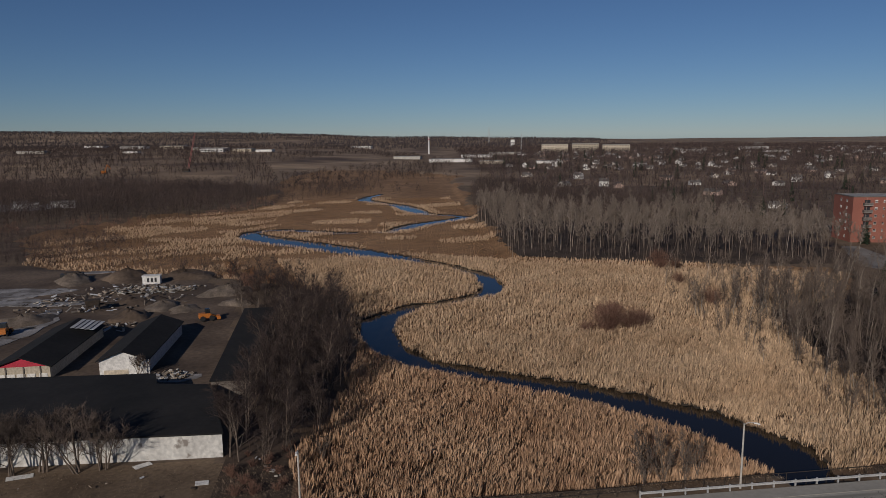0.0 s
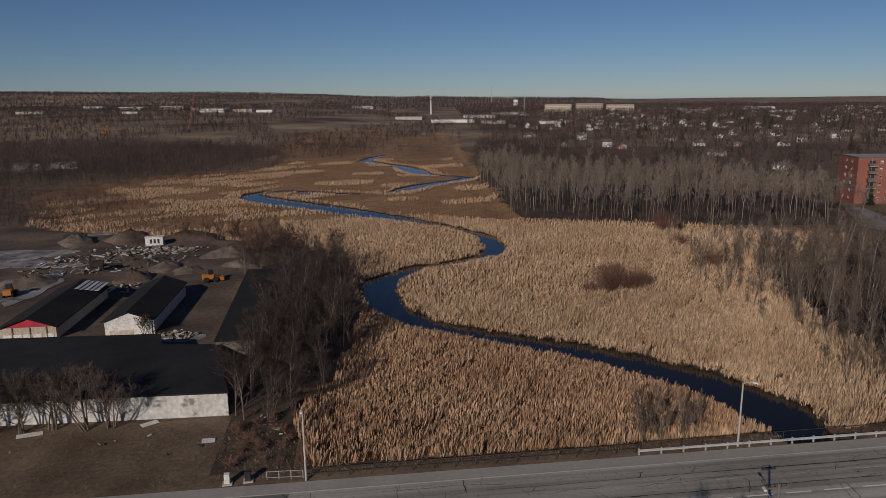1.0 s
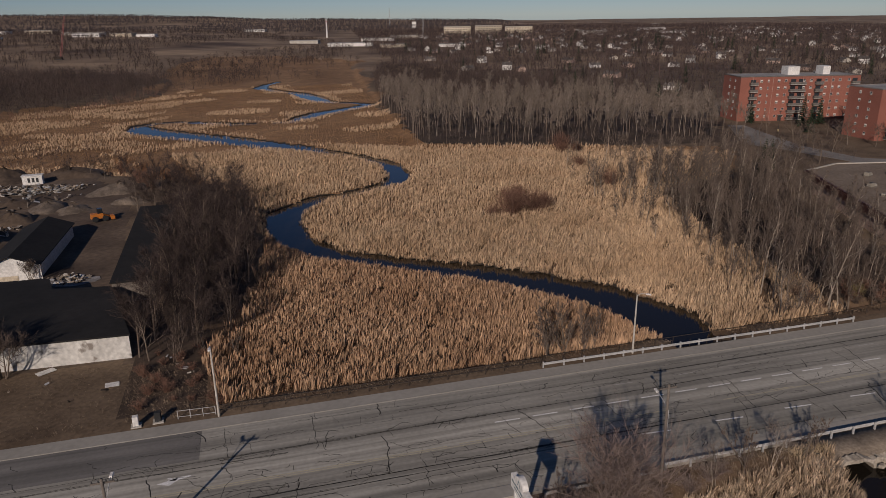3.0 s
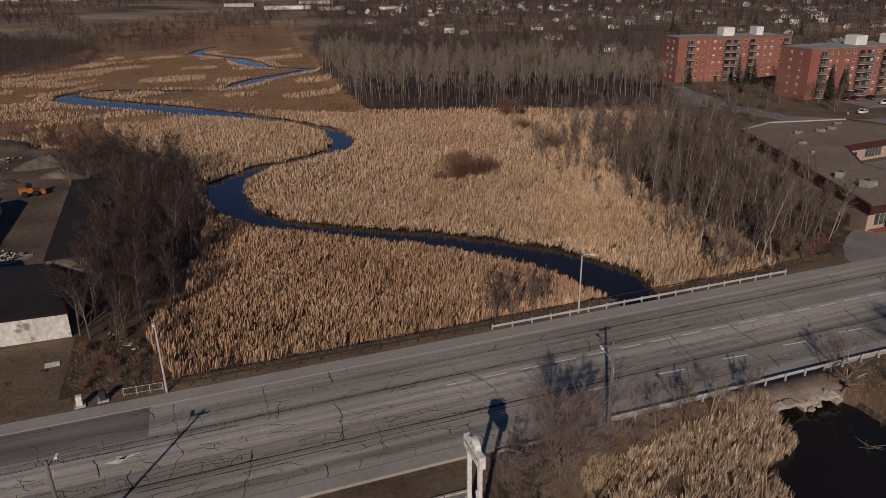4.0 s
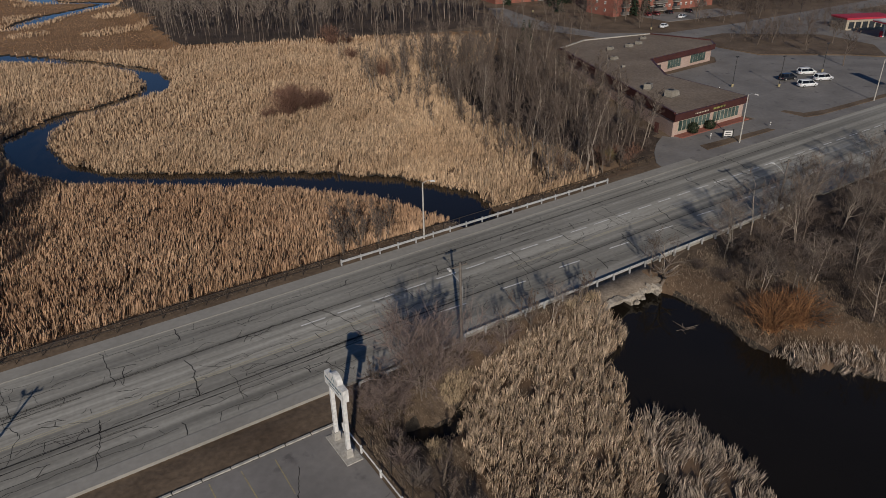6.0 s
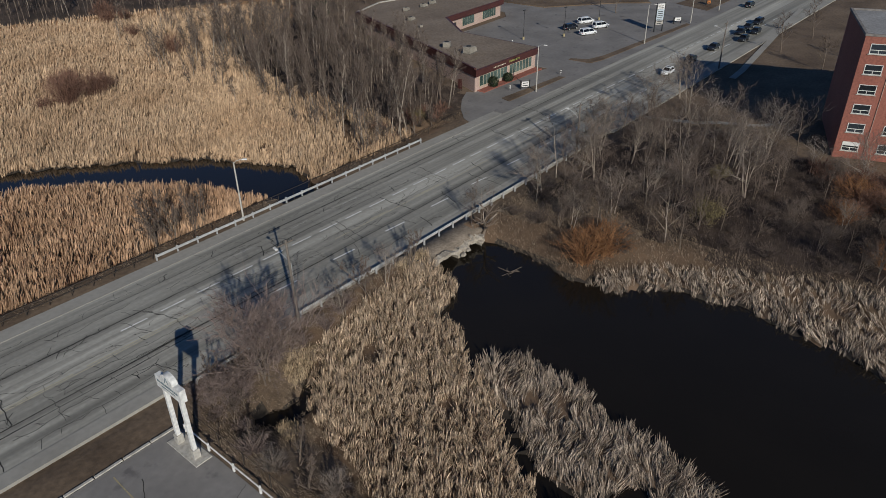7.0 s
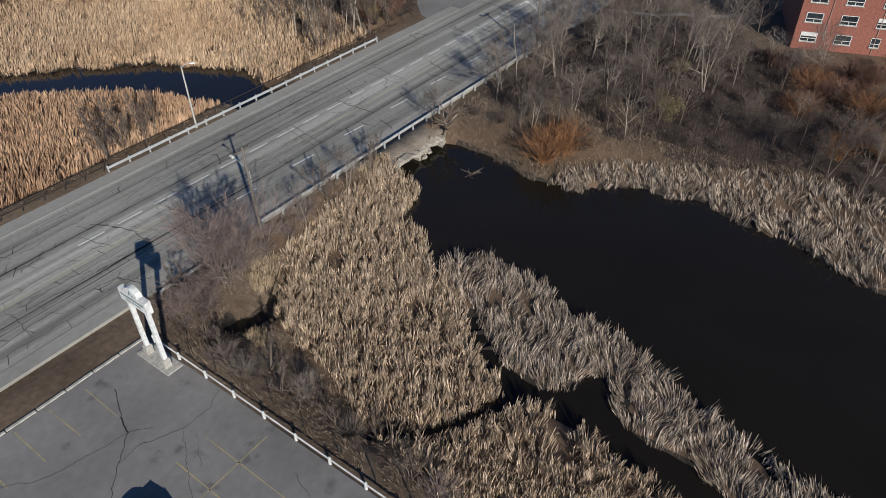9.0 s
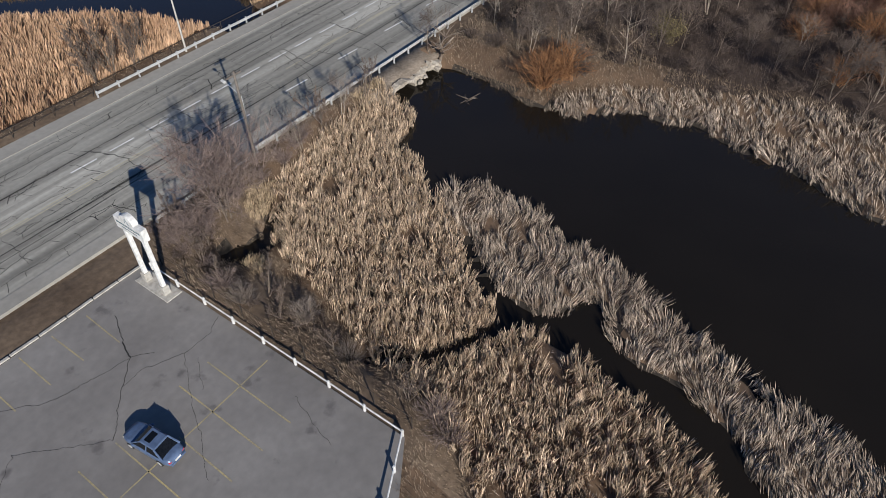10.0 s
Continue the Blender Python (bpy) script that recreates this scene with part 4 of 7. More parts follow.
# the haze over this horizon wood is painted into its colour
far_wood("bare woodland along the horizon, its brown tinted purple for haze", [(-2600, 1900), (900, 2200), (1500, 4300), (-3600, 4300)], 29, 9, 22, 2.6, 22, M_HAZED_HORIZON, patch=0.4, size=400)
far_wood("bare street trees among the houses", [(120, 430), (190, 350), (270, 280), (330, 200), (900, 250), (1500, 700), (1500, 2100), (300, 2100), (150, 900)], 11.6, 11, 28, 0.5, 23, M_TOWN, patch=0.22, size=60)
far_wood("bare woodland north of the marsh", [(-60, 620), (40, 600), (160, 1100), (100, 2100), (-300, 2100)], 14, 8, 34, 0.5, 24, patch=0.95, size=90)
far_wood("dark bare woodland north-west of the marsh", [(-1000, 640), (-70, 660), (-120, 1000), (-300, 2000), (-1500, 2000)], 15, 9, 26, 0.7, 29, patch=0.5, size=120)
far_wood("thin bare wood behind the poplars", [(70, 400), (110, 350), (180, 320), (220, 380), (150, 520), (120, 640), (95, 560), (84, 500)], 4.6, 10, 44, 0.16, 25)
far_wood("bare trees along the far marsh edge", [(-60, 500), (-10, 545), (20, 640), (-80, 640)], 6, 8, 44, 0.2, 26, patch=0.6, size=30)
far_wood("scattered bare trees in the far marsh", [(-20, 560), (100, 560), (120, 880), (-60, 880)], 15, 7, 36, 0.3, 28, patch=1.05, size=40)
far_wood("dense bare undergrowth and thin poplar stems", GROVE, 5.0, 3.5, 36, 0.07, 41, M_TWIG)
far_wood("grey tangled twigs among the roadside trees", [(78, 51), (118, 51), (120, 40), (104, 34), (88, 34), (76, 40)], 2.8, 3.0, 40, 0.022, 50, M_BRANCH)
far_wood("dense bare undergrowth between the ash trees", TREES_R, 2.3, 3.2, 44, 0.032, 42, M_BRANCH)
far_wood("dense dark undergrowth behind the sheds", TREES_L, 2.2, 3.6, 50, 0.035, 43, M_FARTREE)
far_wood("dark scrub spreading from the trees into the reeds", [(-5, 101), (-1.5, 112), (2, 126), (4, 140), (1.5, 160), (-3, 186), (-12, 196), (-8, 170), (-6, 130), (-9, 104)], 2.4, 2.6, 40, 0.03, 48, M_FARTREE, patch=0.7, size=7)
far_wood("tangled bare undergrowth in the pond thicket", TREES_SE, 1.5, 2.0, 34, 0.022, 44, M_TWIG, patch=0.2, size=9)
far_wood("dark tangled brush in the hollow of the thicket", HOLLOW, 1.5, 2.4, 44, 0.028, 49, M_FARTREE)
far_wood("grey-brown saplings over the dark brush", HOLLOW, 3.2, 3.2, 40, 0.024, 51, M_TWIG)
far_wood("tangled bare brush beside the road", [(20.8, 44), (24, 46), (33, 48.6), (40, 50.6), (56, 51.4), (54, 52.3), (22, 52.4)], 1.0, 1.5, 26, 0.018, 45, M_HEDGE, patch=0.6, size=3)


# ---- road details ----
def strip_quads(pts, w):
    """A flat ribbon along points."""
    b = Buf()
    for (x0, y0), (x1, y1) in zip(pts, pts[1:]):
        d = Vector((x1 - x0, y1 - y0)).normalized()
        n = Vector((-d.y, d.x)) * w / 2
        b.v += [(x0 - n.x, y0 - n.y, 0), (x1 - n.x, y1 - n.y, 0), (x1 + n.x, y1 + n.y, 0), (x0 + n.x, y0 + n.y, 0)]
        k = len(b.v)
        b.f.append((k - 4, k - 3, k - 2, k - 1))
    return b


def jagged(p, q, step, amp, rng):
    """A broken line from p to q."""
    p, q = Vector(p), Vector(q)
    n = max(2, int((q - p).length / step))
    side = Vector((-(q - p).y, (q - p).x)).normalized()
    off, out = 0.0, []
    for i in range(n + 1):
        off = off * 0.8 + rng.gauss(0, amp)
        out.append(tuple(p.lerp(q, i / n) + side * (off if 0 < i < n else 0)))
    return out


def build_cracks():
    rng = random.Random(5)
    lines = []
    for y, x0, x1, w in ((71.4, -60, 130, 0.07), (67.7, -60, 60, 0.08), (60.0, -60, 150, 0.11), (57.1, -60, 150, 0.08), (59.2, -10, 40, 0.06), (66.7, -40, 0, 0.08)):
        for _ in range(3):
            a = rng.uniform(x0, x1)
            lines.append((jagged((max(a - 45, x0), y + rng.gauss(0, 0.06)), (min(a + 45, x1), y + rng.gauss(0, 0.06)), 1.2, 0.03, rng), w * rng.uniform(0.6, 1.1)))
    x = -60.0
    while x < 150:
        x += rng.uniform(0.8, 3.4)
        y0 = rng.choice((55.0, 57.1, 60.0, 60.0, 63.0, 66.6, 69.7, 71.4))
        y1 = min(y0 + rng.choice((1.2, 2.0, 3.0, 4.2, 7.0)), 73.9)
        pts = jagged((x, y0), (x + rng.uniform(-1.8, 1.8), y1), 0.5, 0.13, rng)
        lines.append((pts, rng.uniform(0.05, 0.12)))
        if rng.random() < 0.4:
            p = pts[len(pts) // 2]
            lines.append((jagged(p, (p[0] + rng.uniform(-3, 3), p[1] + rng.uniform(-0.8, 0.8)), 0.5, 0.12, rng), rng.uniform(0.05, 0.09)))
    for k in range(260):
        p = (rng.uniform(-45, 75), rng.choice((61.6, 61.0, 63.6, 67.6, 57.0, 64.4, 71.0)) + rng.gauss(0, 0.8))
        lines.append((jagged(p, (p[0] + rng.uniform(-3, 3), p[1] + rng.gauss(0, 0.8)), 0.4, 0.13, rng), rng.uniform(0.03, 0.07)))
    for y, x0, x1, amp, w in ((61.7, -60, 56, 0.16, 0.075), (60.6, -45, 50, 0.1, 0.06), (67.7, -20, 70, 0.1, 0.06), (69.8, -12, 60, 0.12, 0.05), (58.2, -40, 40, 0.1, 0.06), (72.6, -10, 60, 0.08, 0.045), (56.2, -40, 60, 0.07, 0.06), (63.6, 10, 90, 0.12, 0.05)):
        x = x0
        while x < x1:
            run = rng.uniform(5, 16)
            pts = jagged((x, y + rng.gauss(0, 0.15)), (x + run, y + rng.gauss(0, 0.2)), 0.6, amp, rng)
            lines.append((pts, w * rng.uniform(0.7, 1.2)))
            for p in pts[1::3]:
                if rng.random() < 0.6:
                    s = rng.choice((-1, 1)) * rng.uniform(0.4, 1.9)
                    lines.append((jagged(p, (p[0] + rng.uniform(-0.6, 0.6), p[1] + s), 0.35, 0.07, rng), w * rng.uniform(0.5, 0.9)))
            x += run + rng.uniform(0.3, 7)
    ob = thing("crack_seal", "black sealed cracks across the worn road", "road cracks", data=joined([strip_quads(p, w) for p, w in lines]).mesh("crack_seal", M_CRACK), kind="stuff")
    ob.location.z = 0.010
    lot_lines = [((14.3, 45.2), (12.9, 42.2), 0.12), ((12.9, 42.2), (12.4, 40.4), 0.22), ((12.4, 40.4), (10.2, 38.5), 0.1), ((10.2, 38.5), (7.0, 35.1), 0.09), ((12.5, 38.6), (15.2, 37.2), 0.08),
                 ((15.2, 37.2), (17.9, 37.1), 0.07), ((12.4, 40.4), (13.8, 39.2), 0.08), ((2, 40), (7.0, 35.1), 0.05), ((16, 22), (17.5, 27), 0.05), ((-6, 33), (2, 40), 0.06), ((12.4, 40.4), (6, 42), 0.07), ((6, 42), (1, 46.5), 0.06), ((10.2, 38.5), (12.5, 38.6), 0.06), ((17.9, 37.1), (19.4, 38), 0.06), ((12.5, 33), (15.2, 37.2), 0.05), ((9, 27), (12.5, 33), 0.05), ((-4, 47), (3, 43.5), 0.06), ((15.6, 36), (13.7, 33.2), 0.04)]
    ob = thing("crack_seal", "dark branching cracks in the car park asphalt", "cracks", data=joined([strip_quads(jagged(p, q, 0.25, 0.05, rng), w * 0.5) for p, q, w in lot_lines]).mesh("crack_seal", M_CRACK), kind="stuff")
    ob.location.z = 0.030


build_cracks()


def line_mark(name, label, x0, y0, x1, y1, w, material, z=0.006, category="road marking", group=""):
    b = strip_quads([(x0, y0), (x1, y1)], w)
    ob = thing(name, label, category, group, data=b.mesh(name, material), kind="structure")
    ob.location.z = z
    return ob


M_FADED = mat("faded_line", (0.48, 0.46, 0.43), (0.38, 0.36, 0.33), 0.8, fine=10)
patch = Buf().box(-90, 68.2, 0, -9.3, 73.9, 0.004)
thing("road_patch", "darker newer asphalt patch in the road", "road", data=patch.mesh("road_patch", M_LANE), kind="structure")
x, k = 23.6, 0
while x < 215:
    line_mark("lane_dash", "worn white dashed lane line", x, 65.95, x + 3.1, 65.9, 0.2, M_LINE, group="lane dashes")
    if x > 33 and k % 2:
        line_mark("lane_dash", "faded white dashed lane line", x + 3, 69.7, x + 5.8, 69.7, 0.11, M_FADED, group="lane dashes")
    if x > 30 and k % 2 == 0:
        line_mark("lane_dash", "worn white dashed lane line", x + 5.6, 59.0, x + 9.2, 58.8, 0.2, M_LINE, group="lane dashes")
    x, k = x + 4.76, k + 1
for x0, x1 in ((-60, 44), (52, 130)):
    line_mark("centre_line", "worn yellow centre line", x0, 62.75, x1, 62.6, 0.12, M_PALEY)
for x0, x1 in ((-20, 17), (18.4, 40), (59, 62.4), (68, 74)):
    line_mark("centre_line", "pale worn yellow centre line", x0, 63.05, x1, 62.95, 0.14, M_PALEY)
line_mark("edge_line", "thin pale line along the kerb", -60, 74.25, -2, 74.05, 0.12, M_LINE)
arrow = Buf()
arrow.face((-9.95, 65.62, 0), (-9.95, 65.42, 0), (-10.9, 65.2, 0), (-11.0, 65.62, 0))
arrow.face((-11.0, 65.62, 0), (-10.9, 65.2, 0), (-11.5, 64.85, 0), (-11.95, 65.3, 0))
arrow.face((-11.2, 65.55, 0), (-12.3, 65.75, 0), (-12.1, 65.2, 0), (-11.4, 65.1, 0))
arrow.face((-11.95, 65.3, 0), (-11.5, 64.85, 0), (-12.0, 64.4, 0), (-13.3, 64.95, 0))
ar = thing("turn_arrow", "worn white painted turn arrow", "road marking", data=arrow.mesh("turn_arrow", M_LINE), kind="structure")
ar.location.z = 0.006

# car park lines and kerb stones
for x0, y0, x1, y1 in ((12.9, 47.2, 12.8, 42.4), (9.9, 47.6, 10.0, 43.2), (15.7, 35.0, 15.6, 25.6), (12.9, 35.0, 12.8, 25.6), (10.0, 31.4, 9.9, 25.6), (7.0, 34.8, 7.0, 25.6), (4.1, 35.0, 4.1, 25.6), (1.2, 35, 1.2, 25.6),
                       (4.0, 30.9, 18.6, 31.2), (7.1, 47.7, 7.1, 43.2), (4.2, 47.7, 4.2, 43.2), (-9, 30.7, 4.0, 30.9)):
    line_mark("bay_line", "worn yellow parking bay line", x0, y0, x1, y1, 0.11, M_YEL, 0.026, "parking line", "parking bay lines")
stop = bevelled(Buf().box(-1.25, -0.14, 0, 1.25, 0.14, 0.14, 0.96), 0.03)
stop_me = stop.mesh("kerb_stone", M_CONC)
x = 18.2
while x > -40:
    thing("kerb_stone", "pale concrete kerb stone at the edge of the car park", "kerb stone", "kerb stones", pose(x, 48.35 + 0.05 * math.sin(x * 5), 0.0, 0, 0, math.sin(x * 3)), stop_me)
    x -= 2.55


# ---- rails and fences ----
def guard_rail(label, x0, x1, y, tall=0.78, face=1, base=0.0):
    rail = thing("guard_rail", label, "guard rail", m=pose(x0, y, base))
    n = round((x1 - x0) / 3.0)
    post_me = bevelled(Buf().box(-0.09, -0.1, -0.6, 0.09, 0.1, tall + 0.06), 0.015, 1).mesh("post", M_GALV)
    for i in range(n + 1):
        part("post", post_me, None, rail, m=pose(i * (x1 - x0) / n, face * 0.14, 0))
    prof = [(-0.02, tall - 0.36), (-0.09, tall - 0.29), (-0.02, tall - 0.2), (-0.02, tall - 0.14), (-0.09, tall - 0.05), (-0.02, tall)]
    b = Buf()
    for k, (p, q) in enumerate(zip(prof, prof[1:])):
        b.face((0, face * p[0], p[1]), (x1 - x0, face * p[0], p[1]), (x1 - x0, face * q[0], q[1]), (0, face * q[0], q[1]))
        b.face((0, face * (p[0] + 0.03), p[1]), (x1 - x0, face * (p[0] + 0.03), p[1]), (x1 - x0, face * (q[0] + 0.03), q[1]), (0, face * (q[0] + 0.03), q[1]))
    part("beam", b, M_GALV, rail)
    return rail


guard_rail("pale steel guard rail on posts beside the road", 34.2, 85, 76.45, face=1)
guard_rail("galvanised steel guard rail along the bridge", 37.6, 94, 52.7, face=-1)
guard_rail("low timber rail in front of the reeds", 24, 37.2, 52.2, 0.5, face=-1)


def pipe_fence(label, pts, gap, tall, material, rails=(1.0, 0.5), r=0.045, post_r=0.05, name="fence", square=False):
    """A fence of posts and rails along plan points."""
    f = thing(name, label, "fence", m=pose(pts[0][0], pts[0][1], 0))
    x0, y0 = pts[0]
    pm = Buf().tube((0, 0, -0.7), (0, 0, tall + 0.05), post_r, post_r, 6) if not square else bevelled(Buf().box(-post_r, -post_r, -0.5, post_r, post_r, tall + 0.12), 0.02, 1)
    post_me = pm.mesh("post", material)
    for (xa, ya), (xb, yb) in zip(pts, pts[1:]):
        length = math.hypot(xb - xa, yb - ya)
        n = max(1, round(length / gap))
        for i in range(n + 1):
            s = i / n
            x, y = xa + s * (xb - xa), ya + s * (yb - ya)
            part("post", post_me, None, f, m=pose(x - x0, y - y0, min(float(ground_z(x, y)), 0) * 0.5))
        for h in rails:
            part("rail", Buf().tube((xa - x0, ya - y0, tall * h), (xb - x0, yb - y0, tall * h), r, r, 6), material, f)
    return f


pipe_fence("rusty dark pipe fence along the pavement by the reeds", [(-7.5, 77.1), (34, 77.2)], 2.6, 1.15, M_RUSTY, (1.0, 0.45), r=0.06)
pipe_fence("rusty dark pipe fence behind the guard rail", [(34.6, 77.6), (86, 77.9), (98.5, 79.6)], 2.9, 1.15, M_RUSTY, (1.0,))
pipe_fence("short broken grey wire fence by the pavement", [(-12.2, 77.4), (-7.9, 77.2)], 1.4, 1.0, M_GALV, (1.0, 0.2), r=0.03)
pipe_fence("white painted rail fence round the car park", [(19.7, 47.2), (19.6, 18.2), (14.5, 15.6), (8, 14.2)], 3.7, 0.75, M_WHITE, (0.85,), r=0.07, post_r=0.09, square=True)
pipe_fence("dark wire fence behind the white rail", [(20.6, 47.0), (20.5, 18)], 3.7, 1.5, M_RUSTY, (1.0,), r=0.03, post_r=0.05)


# ---- poles ----
def street_lamp(label, x, y, tall, turn, arm=2.2, slim=False):
    s = thing("street_lamp", label, "street lamp", "street lamps", pose(x, y, 0, 0, 0, turn))
    k = 0.55 if slim else 1.0
    part("pole", Buf().lathe([(0.17 * k, -0.5), (0.16 * k, 0.4), (0.14 * k, 1.0), (0.09 * k, tall)], 10), M_GALV if slim else M_CONC, s, smooth=True)
    b = Buf()
    pts = [(0, 0, tall - 0.15), (arm * 0.4, 0, tall + 0.25), (arm, 0, tall + 0.35)]
    for p, q in zip(pts, pts[1:]):
        b.tube(p, q, 0.045, 0.04, 6)
    part("arm", b, M_GALV, s)
    head = bevelled(Buf().box(arm - 0.1, -0.15, tall + 0.25, arm + 0.65, 0.15, tall + 0.42, 0.8), 0.04)
    part("lamp_head", head, M_WHITE, s)
    return s


street_lamp("tall pale concrete street lamp by the fence", -7.5, 76.6, 9.2, -90, 1.2)
street_lamp("tall pale concrete street lamp behind the guard rail", 47.8, 77.0, 8.7, -40, 1.2)
for x in (121.5, 172.4, 202.0, 223.7):
    street_lamp("tall grey steel street lamp along the road", x, 76.4, 9.6, -90, 1.4)


def utility_pole(label, x, y, tall, lean, arm_turn, lamp=True):
    p = thing("utility_pole", label, "utility pole", "utility poles", pose(x, y, -0.4, lean[0], lean[1], 0))
    part("pole", Buf().lathe([(0.19, -1), (0.17, 2), (0.12, tall)], 9), M_WOOD, p, smooth=True)
    part("crossarm", bevelled(Buf().box(-0.95, -0.07, tall - 0.55, 0.95, 0.07, tall - 0.4), 0.02, 1), M_WOOD, p, m=pose(0, 0.14, 0, 0, 0, 0))
    for dx in (-0.8, -0.3, 0.3, 0.8):
        part("insulator", Buf().lathe([(0.03, tall - 0.42), (0.06, tall - 0.34), (0.05, tall - 0.26), (0.03, tall - 0.2)], 6), M_DARK, p, m=pose(dx, 0.14, 0))
    if not lamp:
        return p
    b = Buf()
    a = radians(arm_turn)
    pts = [(0, 0, tall - 2.6), (1.0, 0, tall - 1.7), (2.1, 0, tall - 1.3)]
    pts = [(q * math.cos(a), q * math.sin(a), z) for q, _, z in pts]
    for u, v in zip(pts, pts[1:]):
        b.tube(u, v, 0.04, 0.035, 6)
    part("lamp_arm", b, M_GALV, p)
    head = bevelled(Buf().box(-0.12, -0.16, -0.08, 0.6, 0.16, 0.1, 0.8), 0.04)
    part("lamp_head", head, M_WHITE, p, m=pose(*pts[-1], 0, 0, arm_turn))
    return p


utility_pole("dark wooden utility pole with crossarm beside the guard rail", 36.4, 51.45, 11.2, (-0.6, -0.4), 60, False)
street_lamp("slim steel street lamp leaning over the road", 36.85, 52.0, 7.6, 80, 3.0, True)
utility_pole("dark wooden utility pole with crossarm and lamp", -14.85, 53.0, 10.1, (0, 0), 85)
utility_pole("dark wooden utility pole beside the far lanes", 160.8, 52.6, 11.0, (0, 0), 90)
utility_pole("dark wooden utility pole among the bushes", 96.0, 52.0, 9.5, (0, 1), 90)


# ---- roadside sign ----
def pylon_sign():
    s = thing("pylon_sign", "tall white double-post roadside sign with an arched top", "sign", m=pose(18.6, 0, 0))
    for y, x in ((46.4, 0.05), (43.75, -0.05)):
        part("post", bevelled(Buf().box(x - 0.18, y - 0.18, 0.9, x + 0.18, y + 0.18, 6.5), 0.02, 1), M_WHITE, s)
        part("post_footing", bevelled(Buf().box(x - 0.32, y - 0.32, 0, x + 0.32, y + 0.32, 1.0), 0.03, 1), M_CONC, s)
    part("pad", bevelled(Buf().box(-0.75, 42.7, 0, 0.85, 47.2, 0.12), 0.03, 1), M_CONC, s)
    yz = [(43.3, 6.45), (46.95, 6.45), (46.95, 7.7), (46.05, 7.7)]
    yz += [(45.15 + 0.9 * math.cos(radians(a)), 7.7 + 0.72 * math.sin(radians(a))) for a in range(15, 180, 15)]
    yz += [(44.25, 7.7), (43.3, 7.7)]
    b = Buf()
    n = len(yz)
    b.v = [(-0.27, y, z) for y, z in yz] + [(0.27, y, z) for y, z in yz]
    b.f = [tuple(range(n)), tuple(reversed(range(n, 2 * n)))] + [(i, n + i, n + (i + 1) % n, (i + 1) % n) for i in range(n)]
    part("board", b, M_WHITE, s)
    teal = mat("sign_teal", (0.09, 0.13, 0.15), (0.13, 0.18, 0.20), 2.0)
    y = 46.7
    for w in (0.26, 0.2, 0.23, 0.2, 0.25, 0.2, 0.23, 0.26, 0.2, 0.22):
        part("letter_bar", Buf().box(-0.285, y - w, 7.12, -0.274, y, 7.34), teal, s)
        y -= w + 0.09
    part("letter_bar", Buf().box(-0.285, 44.1, 6.82, -0.274, 46.1, 6.92), teal, s)
    part("emblem", Buf().tube((-0.27, 45.4, 7.6), (-0.27, 45.12, 8.2), 0.035, 0.035, 5), teal, s)
    part("emblem", Buf().tube((-0.27, 44.85, 7.6), (-0.27, 45.12, 8.2), 0.035, 0.035, 5), teal, s)


pylon_sign()


